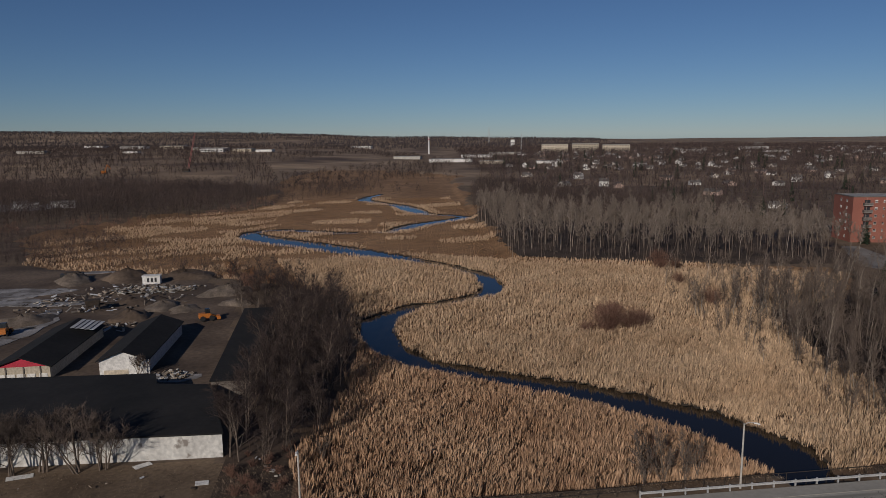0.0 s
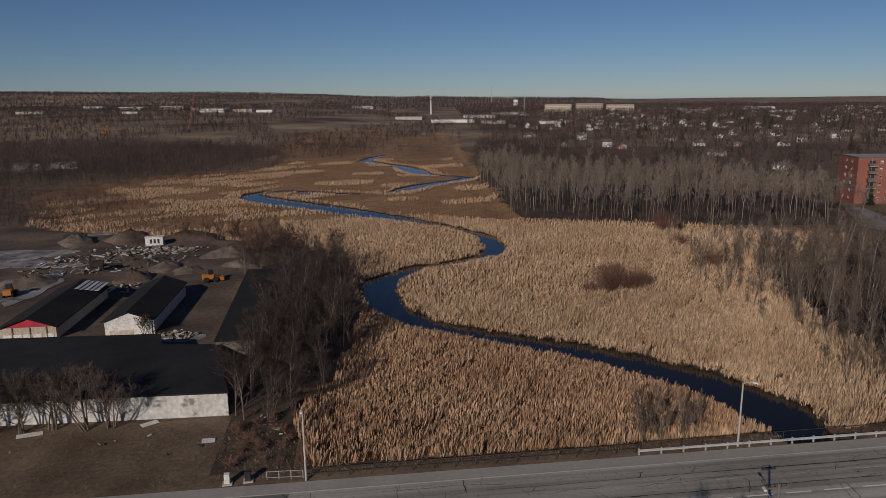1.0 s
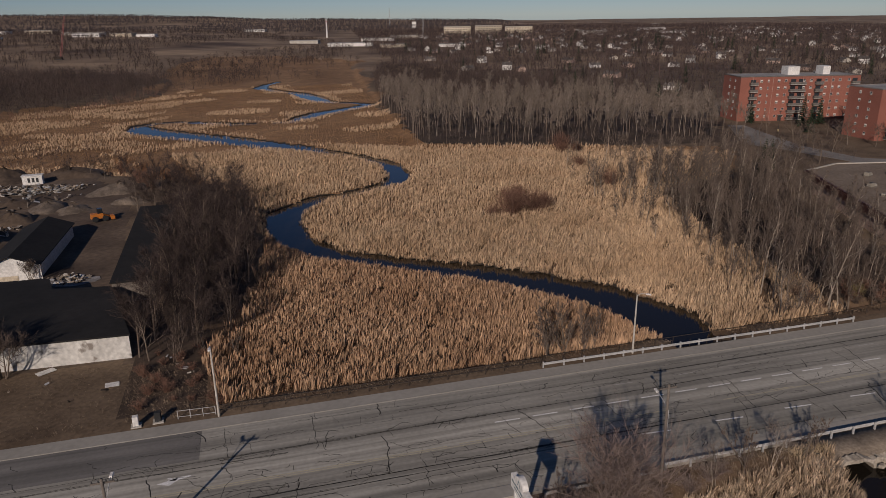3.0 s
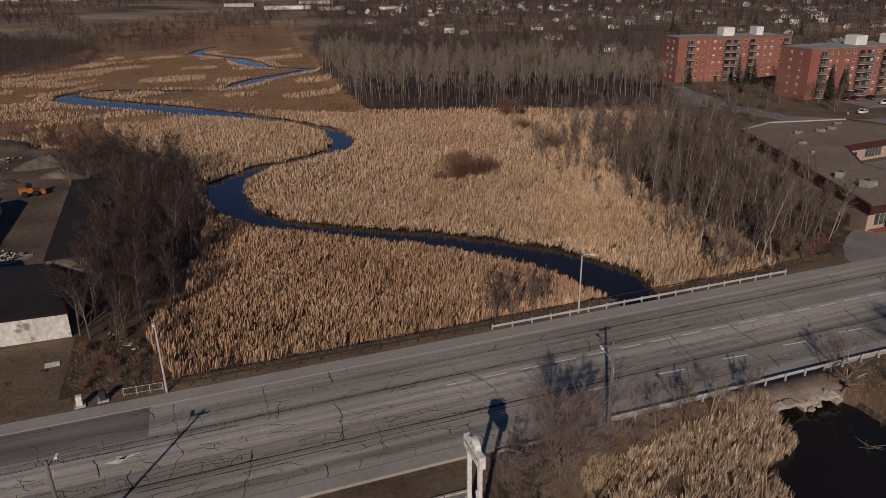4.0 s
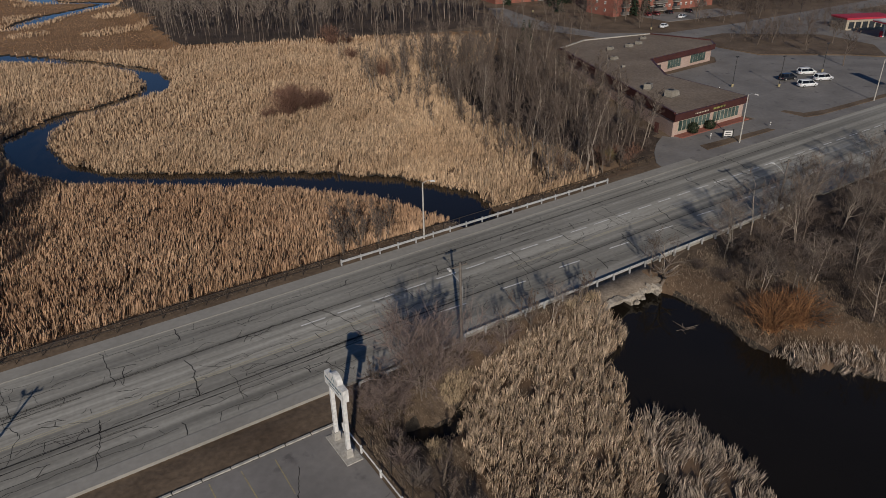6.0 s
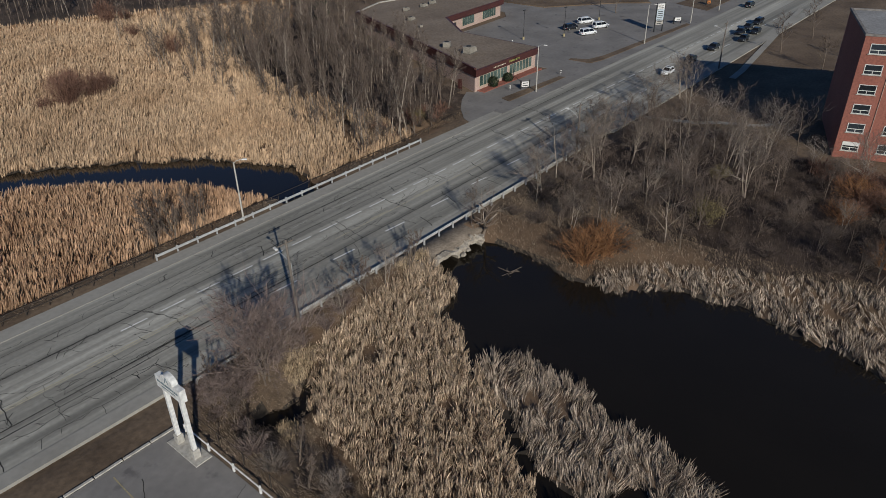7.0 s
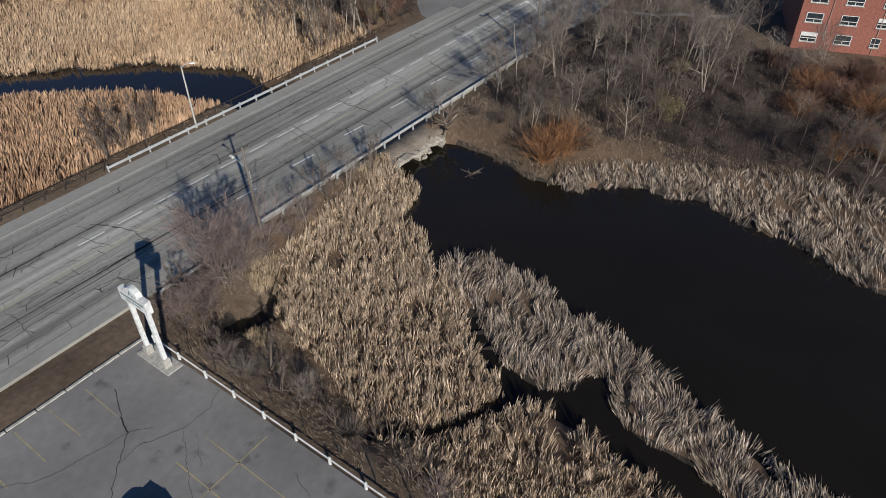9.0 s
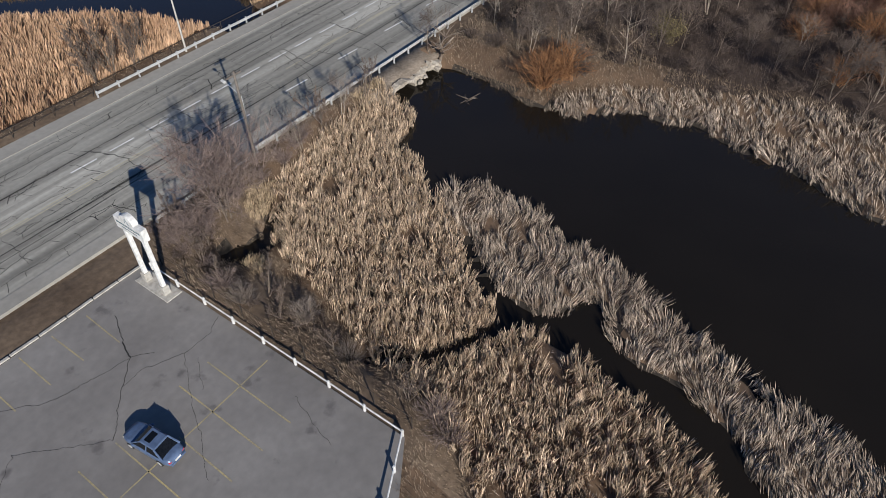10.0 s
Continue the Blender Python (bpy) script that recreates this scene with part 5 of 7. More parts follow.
# ---- culvert ----
def culvert():
    c = thing("culvert", "rough pale concrete culvert with one wide arch and a broken one", "culvert", m=pose(0, 49.1, 0), kind="structure")
    rng = random.Random(4)
    for x0, x1, a0, a1, crown, rough_k in ((55.0, 61.15, 55.9, 61.0, -0.72, 0.05), (61.15, 66.6, 61.3, 65.6, -1.15, 0.16)):
        base, n = -2.9, 22
        mid, half, spring = (a0 + a1) / 2, (a1 - a0) / 2, -2.15
        xs = [x0] + [a0 + (a1 - a0) * i / n for i in range(n + 1)] + [x1]
        low = [base] + [spring + (crown - spring) * math.sqrt(max(0.0, 1 - ((x - mid) / half) ** 2)) + rng.gauss(0, rough_k * 0.6) for x in xs[1:-1]] + [base]
        low[1] = low[-2] = base
        top = [max(z + 0.42, -0.85 + 0.12 * math.sin(3.1 * x)) + rng.gauss(0, rough_k) for x, z in zip(xs, low)]
        fwd = [0.12 * math.sin(1.9 * x) + rng.gauss(0, rough_k) for x in xs]
        b = Buf()
        for i in range(len(xs) - 1):
            p = [(xs[j], fwd[j] - 0.35, low[j], top[j]) for j in (i, i + 1)]
            (xa, ya, la, ta), (xb, yb, lb, tb) = p
            b.face((xa, ya, la), (xb, yb, lb), (xb, yb + 0.06, tb), (xa, ya + 0.06, ta))
            b.face((xa, ya + 0.06, ta), (xb, yb + 0.06, tb), (xb, 0.6, tb + 0.02), (xa, 0.6, ta + 0.02))
            b.face((xa, ya, la), (xa, 3.6, la), (xb, 3.6, lb), (xb, yb, lb))
        part("headwall", b, M_RUBBLE, c)
        part("barrel_end", Buf().box(x0, 3.6, -3.0, x1, 3.8, -0.6), M_RUBBLE, c)
    w = Buf()
    w.v = [(53.9, -1.8, -2.4), (55.3, -0.5, -2.4), (55.8, 1.4, -2.4), (53.6, 1.6, -2.4), (54.1, -1.5, -1.0), (55.2, -0.4, -0.62), (55.7, 1.3, -0.3), (53.8, 1.5, -0.25)]
    w.f = [(3, 2, 1, 0), (4, 5, 6, 7), (0, 1, 5, 4), (1, 2, 6, 5), (2, 3, 7, 6), (3, 0, 4, 7)]
    part("wing_wall", bevelled(w, 0.12), M_RUBBLE, c)
    for k in range(9):
        x = rng.uniform(61, 67)
        part("rubble_block", bevelled(Buf().box(-0.3, -0.25, -0.2, 0.3, 0.25, 0.2, 0.8), 0.06, 1), M_RUBBLE, c, m=pose(x, -0.55 + rng.uniform(-0.3, 0.2), -1.25 + rng.uniform(-0.6, 0.2), rng.uniform(-30, 30), rng.uniform(-30, 30), rng.uniform(0, 180)))
    part("drain_pipe", Buf().tube((52.6, 2.9, 0.02), (55.0, 1.4, -0.12), 0.09, 0.09, 8), M_DARK, c)


culvert()


def dead_tree(label, x, y, z, seed, tall, r):
    rng = random.Random(seed)
    t = thing("dead_tree", label, "tree", m=pose(x, y, z))
    trunk, p, d = Buf(), Vector((0, 0, -0.6)), Vector((0.25, -0.1, 1)).normalized()
    for i in range(7):
        q = p + d * (tall / 7)
        trunk.tube(p, q, r * (1 - 0.1 * i), r * (1 - 0.1 * (i + 1)), 7, i == 6)
        p, d = q, (d + Vector((rng.gauss(0, 0.3), rng.gauss(0, 0.3), rng.gauss(0.1, 0.1)))).normalized()
        if i > 1:
            for _ in range(2):
                a, up = rng.uniform(0, 6.28), rng.uniform(0.1, 0.8)
                u = Vector((math.cos(a), math.sin(a), up))
                m = q + u * rng.uniform(0.7, 1.3)
                limb = Buf().tube(q, m, r * 0.4, r * 0.25, 5, False)
                for _ in range(3):
                    w = (u + Vector((rng.gauss(0, 0.5), rng.gauss(0, 0.5), rng.gauss(0.1, 0.4)))) * rng.uniform(0.6, 1.5)
                    limb.tube(m, m + w, r * 0.22, r * 0.06, 4)
                part("limb", limb, M_BARK, t)
    part("trunk", trunk, M_BARK, t)
    part("broken_limb", Buf().tube((0.4, -0.3, 1.3), (1.5, -1.1, 2.5), r * 0.5, r * 0.45, 6), M_PALE, t, "pale snapped limb")


dead_tree("gnarled dead tree leaning over the culvert", 66.9, 49.3, -0.7, 5, 4.6, 0.22)
drift = Buf()
drng = random.Random(9)
for k in range(9):
    a = drng.uniform(0, 6.28)
    p = Vector((drng.gauss(0, 0.3), drng.gauss(0, 0.3), drng.uniform(-0.1, 0.15)))
    q = p + Vector((math.cos(a), math.sin(a), drng.uniform(0.0, 0.55))) * drng.uniform(0.7, 1.7)
    drift.tube(p, q, 0.05, 0.02, 5)
thing("drift_branch", "bare grey branch lying in the dark water", "branch", m=pose(62.1, 41.4, WATER_Z), data=drift.mesh("drift_branch", M_BARK))
bank = Buf()
n = 14
for i in range(n + 1):
    x = 52.5 + i * 15.5 / n
    k = 0.1 * math.sin(i * 2.1)
    bank.v += [(x, 49.5 + 0.3 * k, -0.62 + k), (x, 51.2, -0.3 + k), (x, 53.15, 0.02), (x, 53.15, -0.6), (x, 49.6, -0.95)]
for i in range(n):
    for j in range(5):
        bank.f.append((i * 5 + j, i * 5 + (j + 1) % 5, (i + 1) * 5 + (j + 1) % 5, (i + 1) * 5 + j))
thing("embankment", "bare earth bank between bridge edge and culvert", "bank", data=bank.mesh("embankment", M_BANKS, True), kind="structure")


# ---- vehicles ----
def car_kind(name, label, paint, length=4.7, width=1.84, tall=1.45, van=False, group="parked cars"):
    c = thing(name, label, "car", group, pose(0, 0, -600))
    L, w, belt = length / 2, width / 2, 0.92 if not van else 1.02
    b, n = Buf(), 17
    for i in range(n):
        u = -1 + 2 * i / (n - 1)
        hw = w * (1 - 0.2 * abs(u) ** 7 - 0.05 * u * u)
        z = belt - 0.2 * max(0.0, (u - 0.3) / 0.7) ** 1.7 - 0.1 * max(0.0, (-u - 0.72) / 0.28) ** 2
        low = 0.2 + 0.1 * abs(u) ** 8
        ring = [(0.84 * hw, low), (0.97 * hw, low + 0.14), (hw, 0.55), (0.985 * hw, z - 0.14), (0.93 * hw, z - 0.03), (0.76 * hw, z + 0.02), (0.3 * hw, z + 0.045)]
        b.v += [(u * L, -y, h) for y, h in ring] + [(u * L, y, h) for y, h in reversed(ring)]
    k = 14
    for i in range(n - 1):
        for j in range(k):
            b.f.append((i * k + j, i * k + (j + 1) % k, (i + 1) * k + (j + 1) % k, (i + 1) * k + j))
    b.f += [tuple(reversed(range(k))), tuple(range(len(b.v) - k, len(b.v)))]
    part("body", b, paint, c, smooth=True)
    for s in (-1, 1):
        part("bumper", bevelled(Buf().box(s * L - 0.09, -w * 0.72, 0.3, s * L + 0.05, w * 0.72, 0.48), 0.05), paint, c)
    f0, f1, r1, r0 = (L * 0.5, L * 0.16, -L * 0.42, -L * 0.78) if not van else (L * 0.62, L * 0.28, -L * 0.86, -L * 0.97)
    wb, wt = w * 0.9, w * 0.7
    lo, hi = belt - 0.03, tall
    part("windscreen", Buf().face((f0, -wb, lo), (f0, wb, lo), (f1, wt, hi - 0.03), (f1, -wt, hi - 0.03)), M_CARGLASS, c)
    part("rear_window", Buf().face((r0, wb, lo), (r0, -wb, lo), (r1, -wt, hi - 0.03), (r1, wt, hi - 0.03)), M_CARGLASS, c)
    for s in (-1, 1):
        part("side_window", Buf().face((r0, s * wb, lo), (f0, s * wb, lo), (f1, s * wt, hi - 0.03), (r1, s * wt, hi - 0.03)), M_CARGLASS, c)
        for xa, xb, r in (((f0 + r0) / 2 + 0.1, (f0 + r0) / 2 + 0.05, 0.05), (f0 + 0.02, f1 + 0.02, 0.06), (r0 - 0.02, r1 - 0.02, 0.09)):
            q = Buf().tube((xa, s * (wb + 0.01), lo), (xb, s * (wt + 0.01), hi - 0.02), r, r * 0.8, 6)
            part("pillar", q, paint, c)
        part("mirror", bevelled(Buf().box(f0 - 0.35, s * (w + 0.02) - 0.09, lo, f0 - 0.15, s * (w + 0.02) + 0.09, lo + 0.14), 0.03, 1), paint, c)
        part("headlight", bevelled(Buf().box(L - 0.25, s * w * 0.62 - 0.16, 0.56, L - 0.03, s * w * 0.62 + 0.16, 0.69), 0.03, 1), M_WHITE, c)
        part("tail_light", bevelled(Buf().box(-L - 0.01, s * w * 0.66 - 0.12, 0.66, -L + 0.14, s * w * 0.66 + 0.12, 0.78), 0.03, 1), M_REDP, c)
    part("roof", bevelled(Buf().box(r1 - 0.1, -wt - 0.05, hi - 0.08, f1 + 0.1, wt + 0.05, hi + 0.03, 0.9), 0.05, 3), paint, c)
    if not van:
        part("sunroof", Buf().box(f1 - 0.75, -0.42, hi + 0.02, f1 - 0.2, 0.42, hi + 0.04), M_CARGLASS, c)
    part("rear_plate_bar", Buf().box(-L - 0.07, -0.26, 0.5, -L + 0.02, 0.26, 0.61), M_WHITE, c)
    for x in (-L * 0.6, L * 0.62):
        for s in (-1, 1):
            wheel = part("wheel", Buf().lathe([(0.22, -0.11), (0.31, -0.1), (0.33, -0.05), (0.33, 0.05), (0.31, 0.1), (0.22, 0.11)], 14, "y"), M_TYRE, c, m=pose(x, s * (w - 0.1), 0.33))
            part("rim", Buf().lathe([(0.06, -0.005), (0.21, 0.0), (0.21, 0.012), (0.05, 0.02)], 10, "y"), M_GALV, wheel, m=pose(0, s * 0.112, 0))
    return c


P_BLUE = mat("slate_blue_paint", (0.085, 0.12, 0.20), (0.095, 0.135, 0.22), 0.3, rough=0.3, spec=0.6)
P_WHITE = mat("white_car_paint", (0.75, 0.75, 0.74), (0.7, 0.7, 0.69), 0.3, rough=0.3, spec=0.5)
P_BLACK = mat("black_car_paint", (0.015, 0.016, 0.02), (0.02, 0.021, 0.025), 0.3, rough=0.25, spec=0.6)
P_RED = mat("dark_red_car_paint", (0.13, 0.02, 0.02), (0.15, 0.025, 0.025), 0.3, rough=0.3, spec=0.6)
kinds = {"blue": car_kind("sedan", "slate-blue sedan with a sunroof in the car park", P_BLUE, 4.65),
         "white": car_kind("hatchback", "white hatchback standing on the road", P_WHITE, 4.4, tall=1.55),
         "black": car_kind("sedan", "black car standing in the queue on the road", P_BLACK),
         "van": car_kind("minivan", "white minivan parked by the shop", P_WHITE, 5.0, 1.95, 1.75, True),
         "suv": car_kind("estate_car", "dark blue estate car parked beside white vans", P_BLACK, 4.8, 1.9, 1.65, True),
         "red": car_kind("sedan", "dark red car parked below the apartments", P_RED)}
for k, x, y, a in (("blue", 8.5, 32.1, 97), ("white", 150.3, 60.2, 180), ("black", 163.0, 60.2, 180), ("black", 177.3, 60.2, 180), ("black", 190.5, 57.4, 180), ("black", 197.5, 60.7, 180), ("black", 204.5, 61, 180),
                   ("black", 200.5, 57.6, 180), ("suv", 212, 60.8, 180), ("suv", 234.6, 70.8, 0), ("van", 184.5, 100.4, -22), ("van", 181.8, 94.2, -22), ("van", 172.6, 93.0, -22), ("suv", 175.2, 100.0, -12),
                   ("red", 226.5, 192.4, 70), ("red", 230.6, 191.6, 70), ("black", 237.2, 190.6, 70), ("white", 211.0, 170.8, 15), ("white", 233, 180.5, 10), ("black", 246, 188, 70)):
    copy_thing(kinds[k], pose(x, y, 0.03, 0, 0, a))
unplant(kinds.values())


# ---- shop ----
def window_mesh(w, h, frame_m, depth=0.09):
    """Frame with two sashes, as a buffer centred on the origin in the xz plane, facing -y."""
    t = 0.07
    b = Buf()
    for x0, z0, x1, z1 in ((-w / 2, -h / 2, w / 2, -h / 2 + t), (-w / 2, h / 2 - t, w / 2, h / 2), (-w / 2, -h / 2 + t, -w / 2 + t, h / 2 - t), (w / 2 - t, -h / 2 + t, w / 2, h / 2 - t), (-w / 2 + t, -h * 0.14, w / 2 - t, -h * 0.14 + t), (-t / 2, -h / 2 + t, t / 2, -h * 0.14)):
        b.box(x0, -depth, z0, x1, 0.02, z1)
    return b


def shop():
    plan = [(113.6, 86.6), (136.6, 86.6), (138.0, 110.0), (149.0, 124.4), (178.6, 126.6), (182.0, 130.0), (176, 147.5), (153.0, 152.5), (139.5, 148.0)]
    s = thing("shop", "low brown-brick shop with a maroon fascia and flat ballast roof", "shop")
    part("wall", Buf().prism(plan, -0.3, 3.3), M_BRICK2, s)
    out = [(113.2, 86.0), (137.2, 86.0), (138.6, 109.5), (149.6, 123.6), (179.2, 125.9), (182.8, 130.0), (176.4, 148.1), (153.0, 153.2), (139.0, 148.6)]
    part("fascia", Buf().prism(out, 3.3, 4.75), M_FASCIA, s)
    inner = [(113.6, 86.5), (136.8, 86.5), (138.1, 109.8), (149.1, 124.1), (178.7, 126.3), (182.2, 130.0), (176.1, 147.6), (153.0, 152.6), (139.5, 148.1)]
    part("roof", Buf().prism(inner, 4.75, 4.8), M_ROOFB, s)
    for (xa, ya), (xb, yb) in zip(inner[5:], inner[6:] + inner[:1]):
        edge = Buf().box(0, -0.22, 4.78, math.hypot(xb - xa, yb - ya), 0.22, 5.1)
        part("roof_kerb", edge, M_CONC if min(ya, yb) > 140 else M_FASCIA, s, m=pose(xa, ya, 0, 0, 0, math.degrees(math.atan2(yb - ya, xb - xa))))
    for x0, n in ((115.2, 8), (126.2, 7)):
        for i in range(n):
            x = x0 + i * 1.25
            w = part("window", Buf().box(x, 86.52, 0.9, x + 1.18, 86.58, 3.0), M_GREENG, s, "tall green-tinted shop window")
            part("frame", Buf().box(x - 0.07, 86.44, 0.85, x, 86.6, 3.05), M_BEIGE, w)
            part("lintel", Buf().box(x, 86.44, 3.0, x + 1.18, 86.6, 3.1), M_BEIGE, w)
            part("sill", Buf().box(x, 86.4, 0.8, x + 1.18, 86.6, 0.9), M_BEIGE, w)
    part("step", bevelled(Buf().box(114.4, 84.6, -0.1, 136.6, 86.6, 0.18), 0.03, 1), M_BRICK, s, "red brick step along the shop front")
    for x, lab in ((158.0, 5), (168.5, 6)):
        for i in range(lab):
            y = 124.38 + (x + i * 1.2 - 149) * 0.0743
            w = part("window", Buf().box(x + i * 1.2, y - 0.03, 0.7, x + i * 1.2 + 1.12, y + 0.3, 2.9), M_GREENG, s)
            part("frame", Buf().box(x + i * 1.2 - 0.08, y - 0.1, 0.6, x + i * 1.2, y + 0.3, 3.0), M_BEIGE, w)
    door = part("door", Buf().box(152.4, 124.5, 0, 154.6, 124.95, 2.4), M_DARK, s, "dark glazed shop door")
    part("handle", Buf().box(153.4, 124.42, 1.0, 153.46, 124.5, 1.4), M_GALV, door)
    part("side_door", Buf().box(113.5, 90, 0, 113.58, 91.1, 2.1), M_FASCIA, s)
    gold = mat("gilt_letters", (0.30, 0.29, 0.09), (0.24, 0.22, 0.07), 3.0)
    for i in range(8):
        part("letter_bar", Buf().box(125.2 + i * 0.5, 85.93, 3.85, 125.55 + i * 0.5, 85.99, 4.25), gold, s, "yellow fascia letter, plain bar")
    for i in range(9):
        part("letter_bar", Buf().box(119.4 + i * 0.5, 85.94, 3.85, 119.7 + i * 0.5, 85.99, 4.1), M_BEIGE, s)


shop()


M_UNIT = mat("weathered_unit_metal", (0.24, 0.215, 0.175), (0.32, 0.29, 0.24), 0.8, rough=0.6)


def roof_unit(x, y, z, a, k=1.0):
    u = thing("rooftop_unit", "grey sheet-metal ventilation unit on the flat roof", "ventilation unit", "rooftop units", pose(x, y, z, 0, 0, a))
    part("base", Buf().box(-1.5 * k, -0.9 * k, 0, 1.5 * k, 0.9 * k, 0.25), M_WOOD, u)
    part("casing", bevelled(Buf().box(-1.4 * k, -0.8 * k, 0.25, 0.3 * k, 0.8 * k, 1.35 * k), 0.04, 1), M_UNIT, u)
    part("hood", bevelled(Buf().box(0.32 * k, -0.75 * k, 0.25, 1.4 * k, 0.75 * k, 1.0 * k, 0.8), 0.04, 1), M_UNIT, u)
    part("fan_ring", Buf().lathe([(0.45 * k, 1.35 * k), (0.5 * k, 1.45 * k), (0.42 * k, 1.46 * k)], 12, at=(-0.55 * k, 0, 0)), M_DARK, u)


for x, y, a, k in ((123.5, 95.5, 8, 1.2), (124.5, 103, 30, 1.0), (140.5, 128.5, 10, 0.8), (149, 138, 20, 0.8), (156, 137.5, 5, 0.8), (161, 138.5, 12, 0.8), (136, 121, 40, 0.5), (168, 143, 15, 0.7)):
    roof_unit(x, y, 4.8, a, k)


# ---- apartment buildings ----
M_RAILING = mat("grey_balcony_railing", (0.10, 0.088, 0.078), (0.17, 0.15, 0.135), 0.8, rough=0.6)


def apartment(label, origin, turn, length, depth, tall, floors, cols, balconies, side_cols, base=0.0, wide=0.85, high=1.0, shut=0.4):
    """Origin: the near left corner; the long face runs along local x and looks to local -y."""
    a = thing("apartment_building", label, "apartment building", "brick apartment buildings", pose(origin[0], origin[1], base, 0, 0, turn))
    part("wall", Buf().box(0, 0, -2, length, depth, tall), M_BRICK, a)
    par = Buf()
    for x0, y0, x1, y1 in ((-0.1, -0.1, length + 0.1, 0.3), (-0.1, depth - 0.3, length + 0.1, depth + 0.1), (-0.1, 0.3, 0.3, depth - 0.3), (length - 0.3, 0.3, length + 0.1, depth - 0.3)):
        par.box(x0, y0, tall, x1, y1, tall + 0.35)
    part("parapet", par, M_SHING, a)
    part("roof", Buf().box(0.3, 0.3, tall, length - 0.3, depth - 0.3, tall + 0.1), M_ROOFG, a)
    fh = (tall - 0.7) / floors
    frame_me = window_mesh(1.7, 1.25, M_WHITE).mesh("window", M_WHITE)
    pane_me = Buf().face((-0.8, -0.03, -0.58), (0.8, -0.03, -0.58), (0.8, -0.03, 0.58), (-0.8, -0.03, 0.58)).mesh("pane", M_GLASS)
    blind_me = Buf().box(-0.8, -0.045, 0.1, 0.8, -0.035, 0.58).mesh("blind", M_WHITE)
    sill_me = Buf().box(-0.95, -0.16, -0.72, 0.95, 0.0, -0.63).mesh("sill", M_CONC)
    slab_me = Buf().box(-1.7, -1.4, -0.16, 1.7, 0, 0).mesh("slab", M_CONC)
    rail_b = Buf().prism([(-1.7, 0.0), (-1.7, -1.42), (1.7, -1.42), (1.7, 0.0), (1.64, 0.0), (1.64, -1.36), (-1.64, -1.36), (-1.64, 0.0)], 0.08, 1.02)
    rail_me = rail_b.mesh("railing", M_RAILING)
    door_me = Buf().box(-1.1, -0.05, 0, 1.1, -0.01, 2.1).mesh("balcony_door", M_GLASS)
    rng = random.Random(int(length * 7))

    def win(x, y, z, rz, k=1.0):
        w = part("window", frame_me, None, a, m=pose(x, y, z, 0, 0, rz) @ Matrix.Diagonal((k, 1, high, 1)))
        part("pane", pane_me, None, w)
        part("sill", sill_me, None, w)
        if rng.random() < shut:
            part("blind", blind_me, None, w, m=pose(0, 0, 0))

    for f in range(floors):
        z = 0.5 + fh * f
        for c in cols:
            win(c, 0, z + 1.5, 0, wide * (0.55 if c in (12.0, 22.0) else 1))
        for c in balconies:
            bal = part("balcony", slab_me, None, a, m=pose(c, 0, z))
            part("railing", rail_me, None, bal)
            part("balcony_door", door_me, None, bal)
        for c, k in side_cols:
            win(0, c, z + 1.5, -90, k)
    for bx in (length * 0.1, length * 0.27, length * 0.52, length * 0.76):
        part("downpipe", Buf().tube((bx, -0.08, -0.5), (bx, -0.08, tall), 0.05, 0.05, 6), M_BRICK2, a)
    for px, pw in ((length * 0.5, 2.6), (length * 0.78, 1.6)):
        part("lift_house", bevelled(Buf().box(px - pw, depth * 0.4, tall + 0.1, px + pw, depth * 0.75, tall + 3.6), 0.05, 1), M_WHITE, a, "white rooftop lift house")
    for dx in (length * 0.36, length * 0.44):
        d = part("entrance_door", Buf().box(dx - 0.8, -0.12, 0, dx + 0.8, 0.0, 2.3), M_DARK, a)
        part("canopy", Buf().box(dx - 1.2, -1.2, 2.4, dx + 1.2, 0, 2.55), M_CONC, d)
    return a


COLS = [9, 12, 16.5, 19.5, 27.5, 30.5, 37, 40, 43, 47]
BALC = [5.5, 22.8, 25.2 - 0.2 + 1.2, 33.8, 49.5]
apartment("six-storey red brick apartment building with balconies behind firs", (200, 256), -12.5, 52, 16.5, 18.4, 6, COLS, BALC, [(5, 0.55), (10, 0.55)], wide=0.62, high=0.82)
apartment("six-storey red brick apartment building beside a car park", (214.4, 199), -4.2, 56, 16.0, 18.0, 6, COLS, BALC, [(5, 0.55), (10, 0.55)], wide=0.62, high=0.82)
apartment("red brick apartment block with wide white-framed windows", (121.9, 19.1), -71.3, 44, 20, 19.4, 6, [2.25, 7.3, 12.0, 17.2, 22.0, 27, 32, 37], [], [], base=0.0, wide=1.45, high=1.22, shut=0.2)


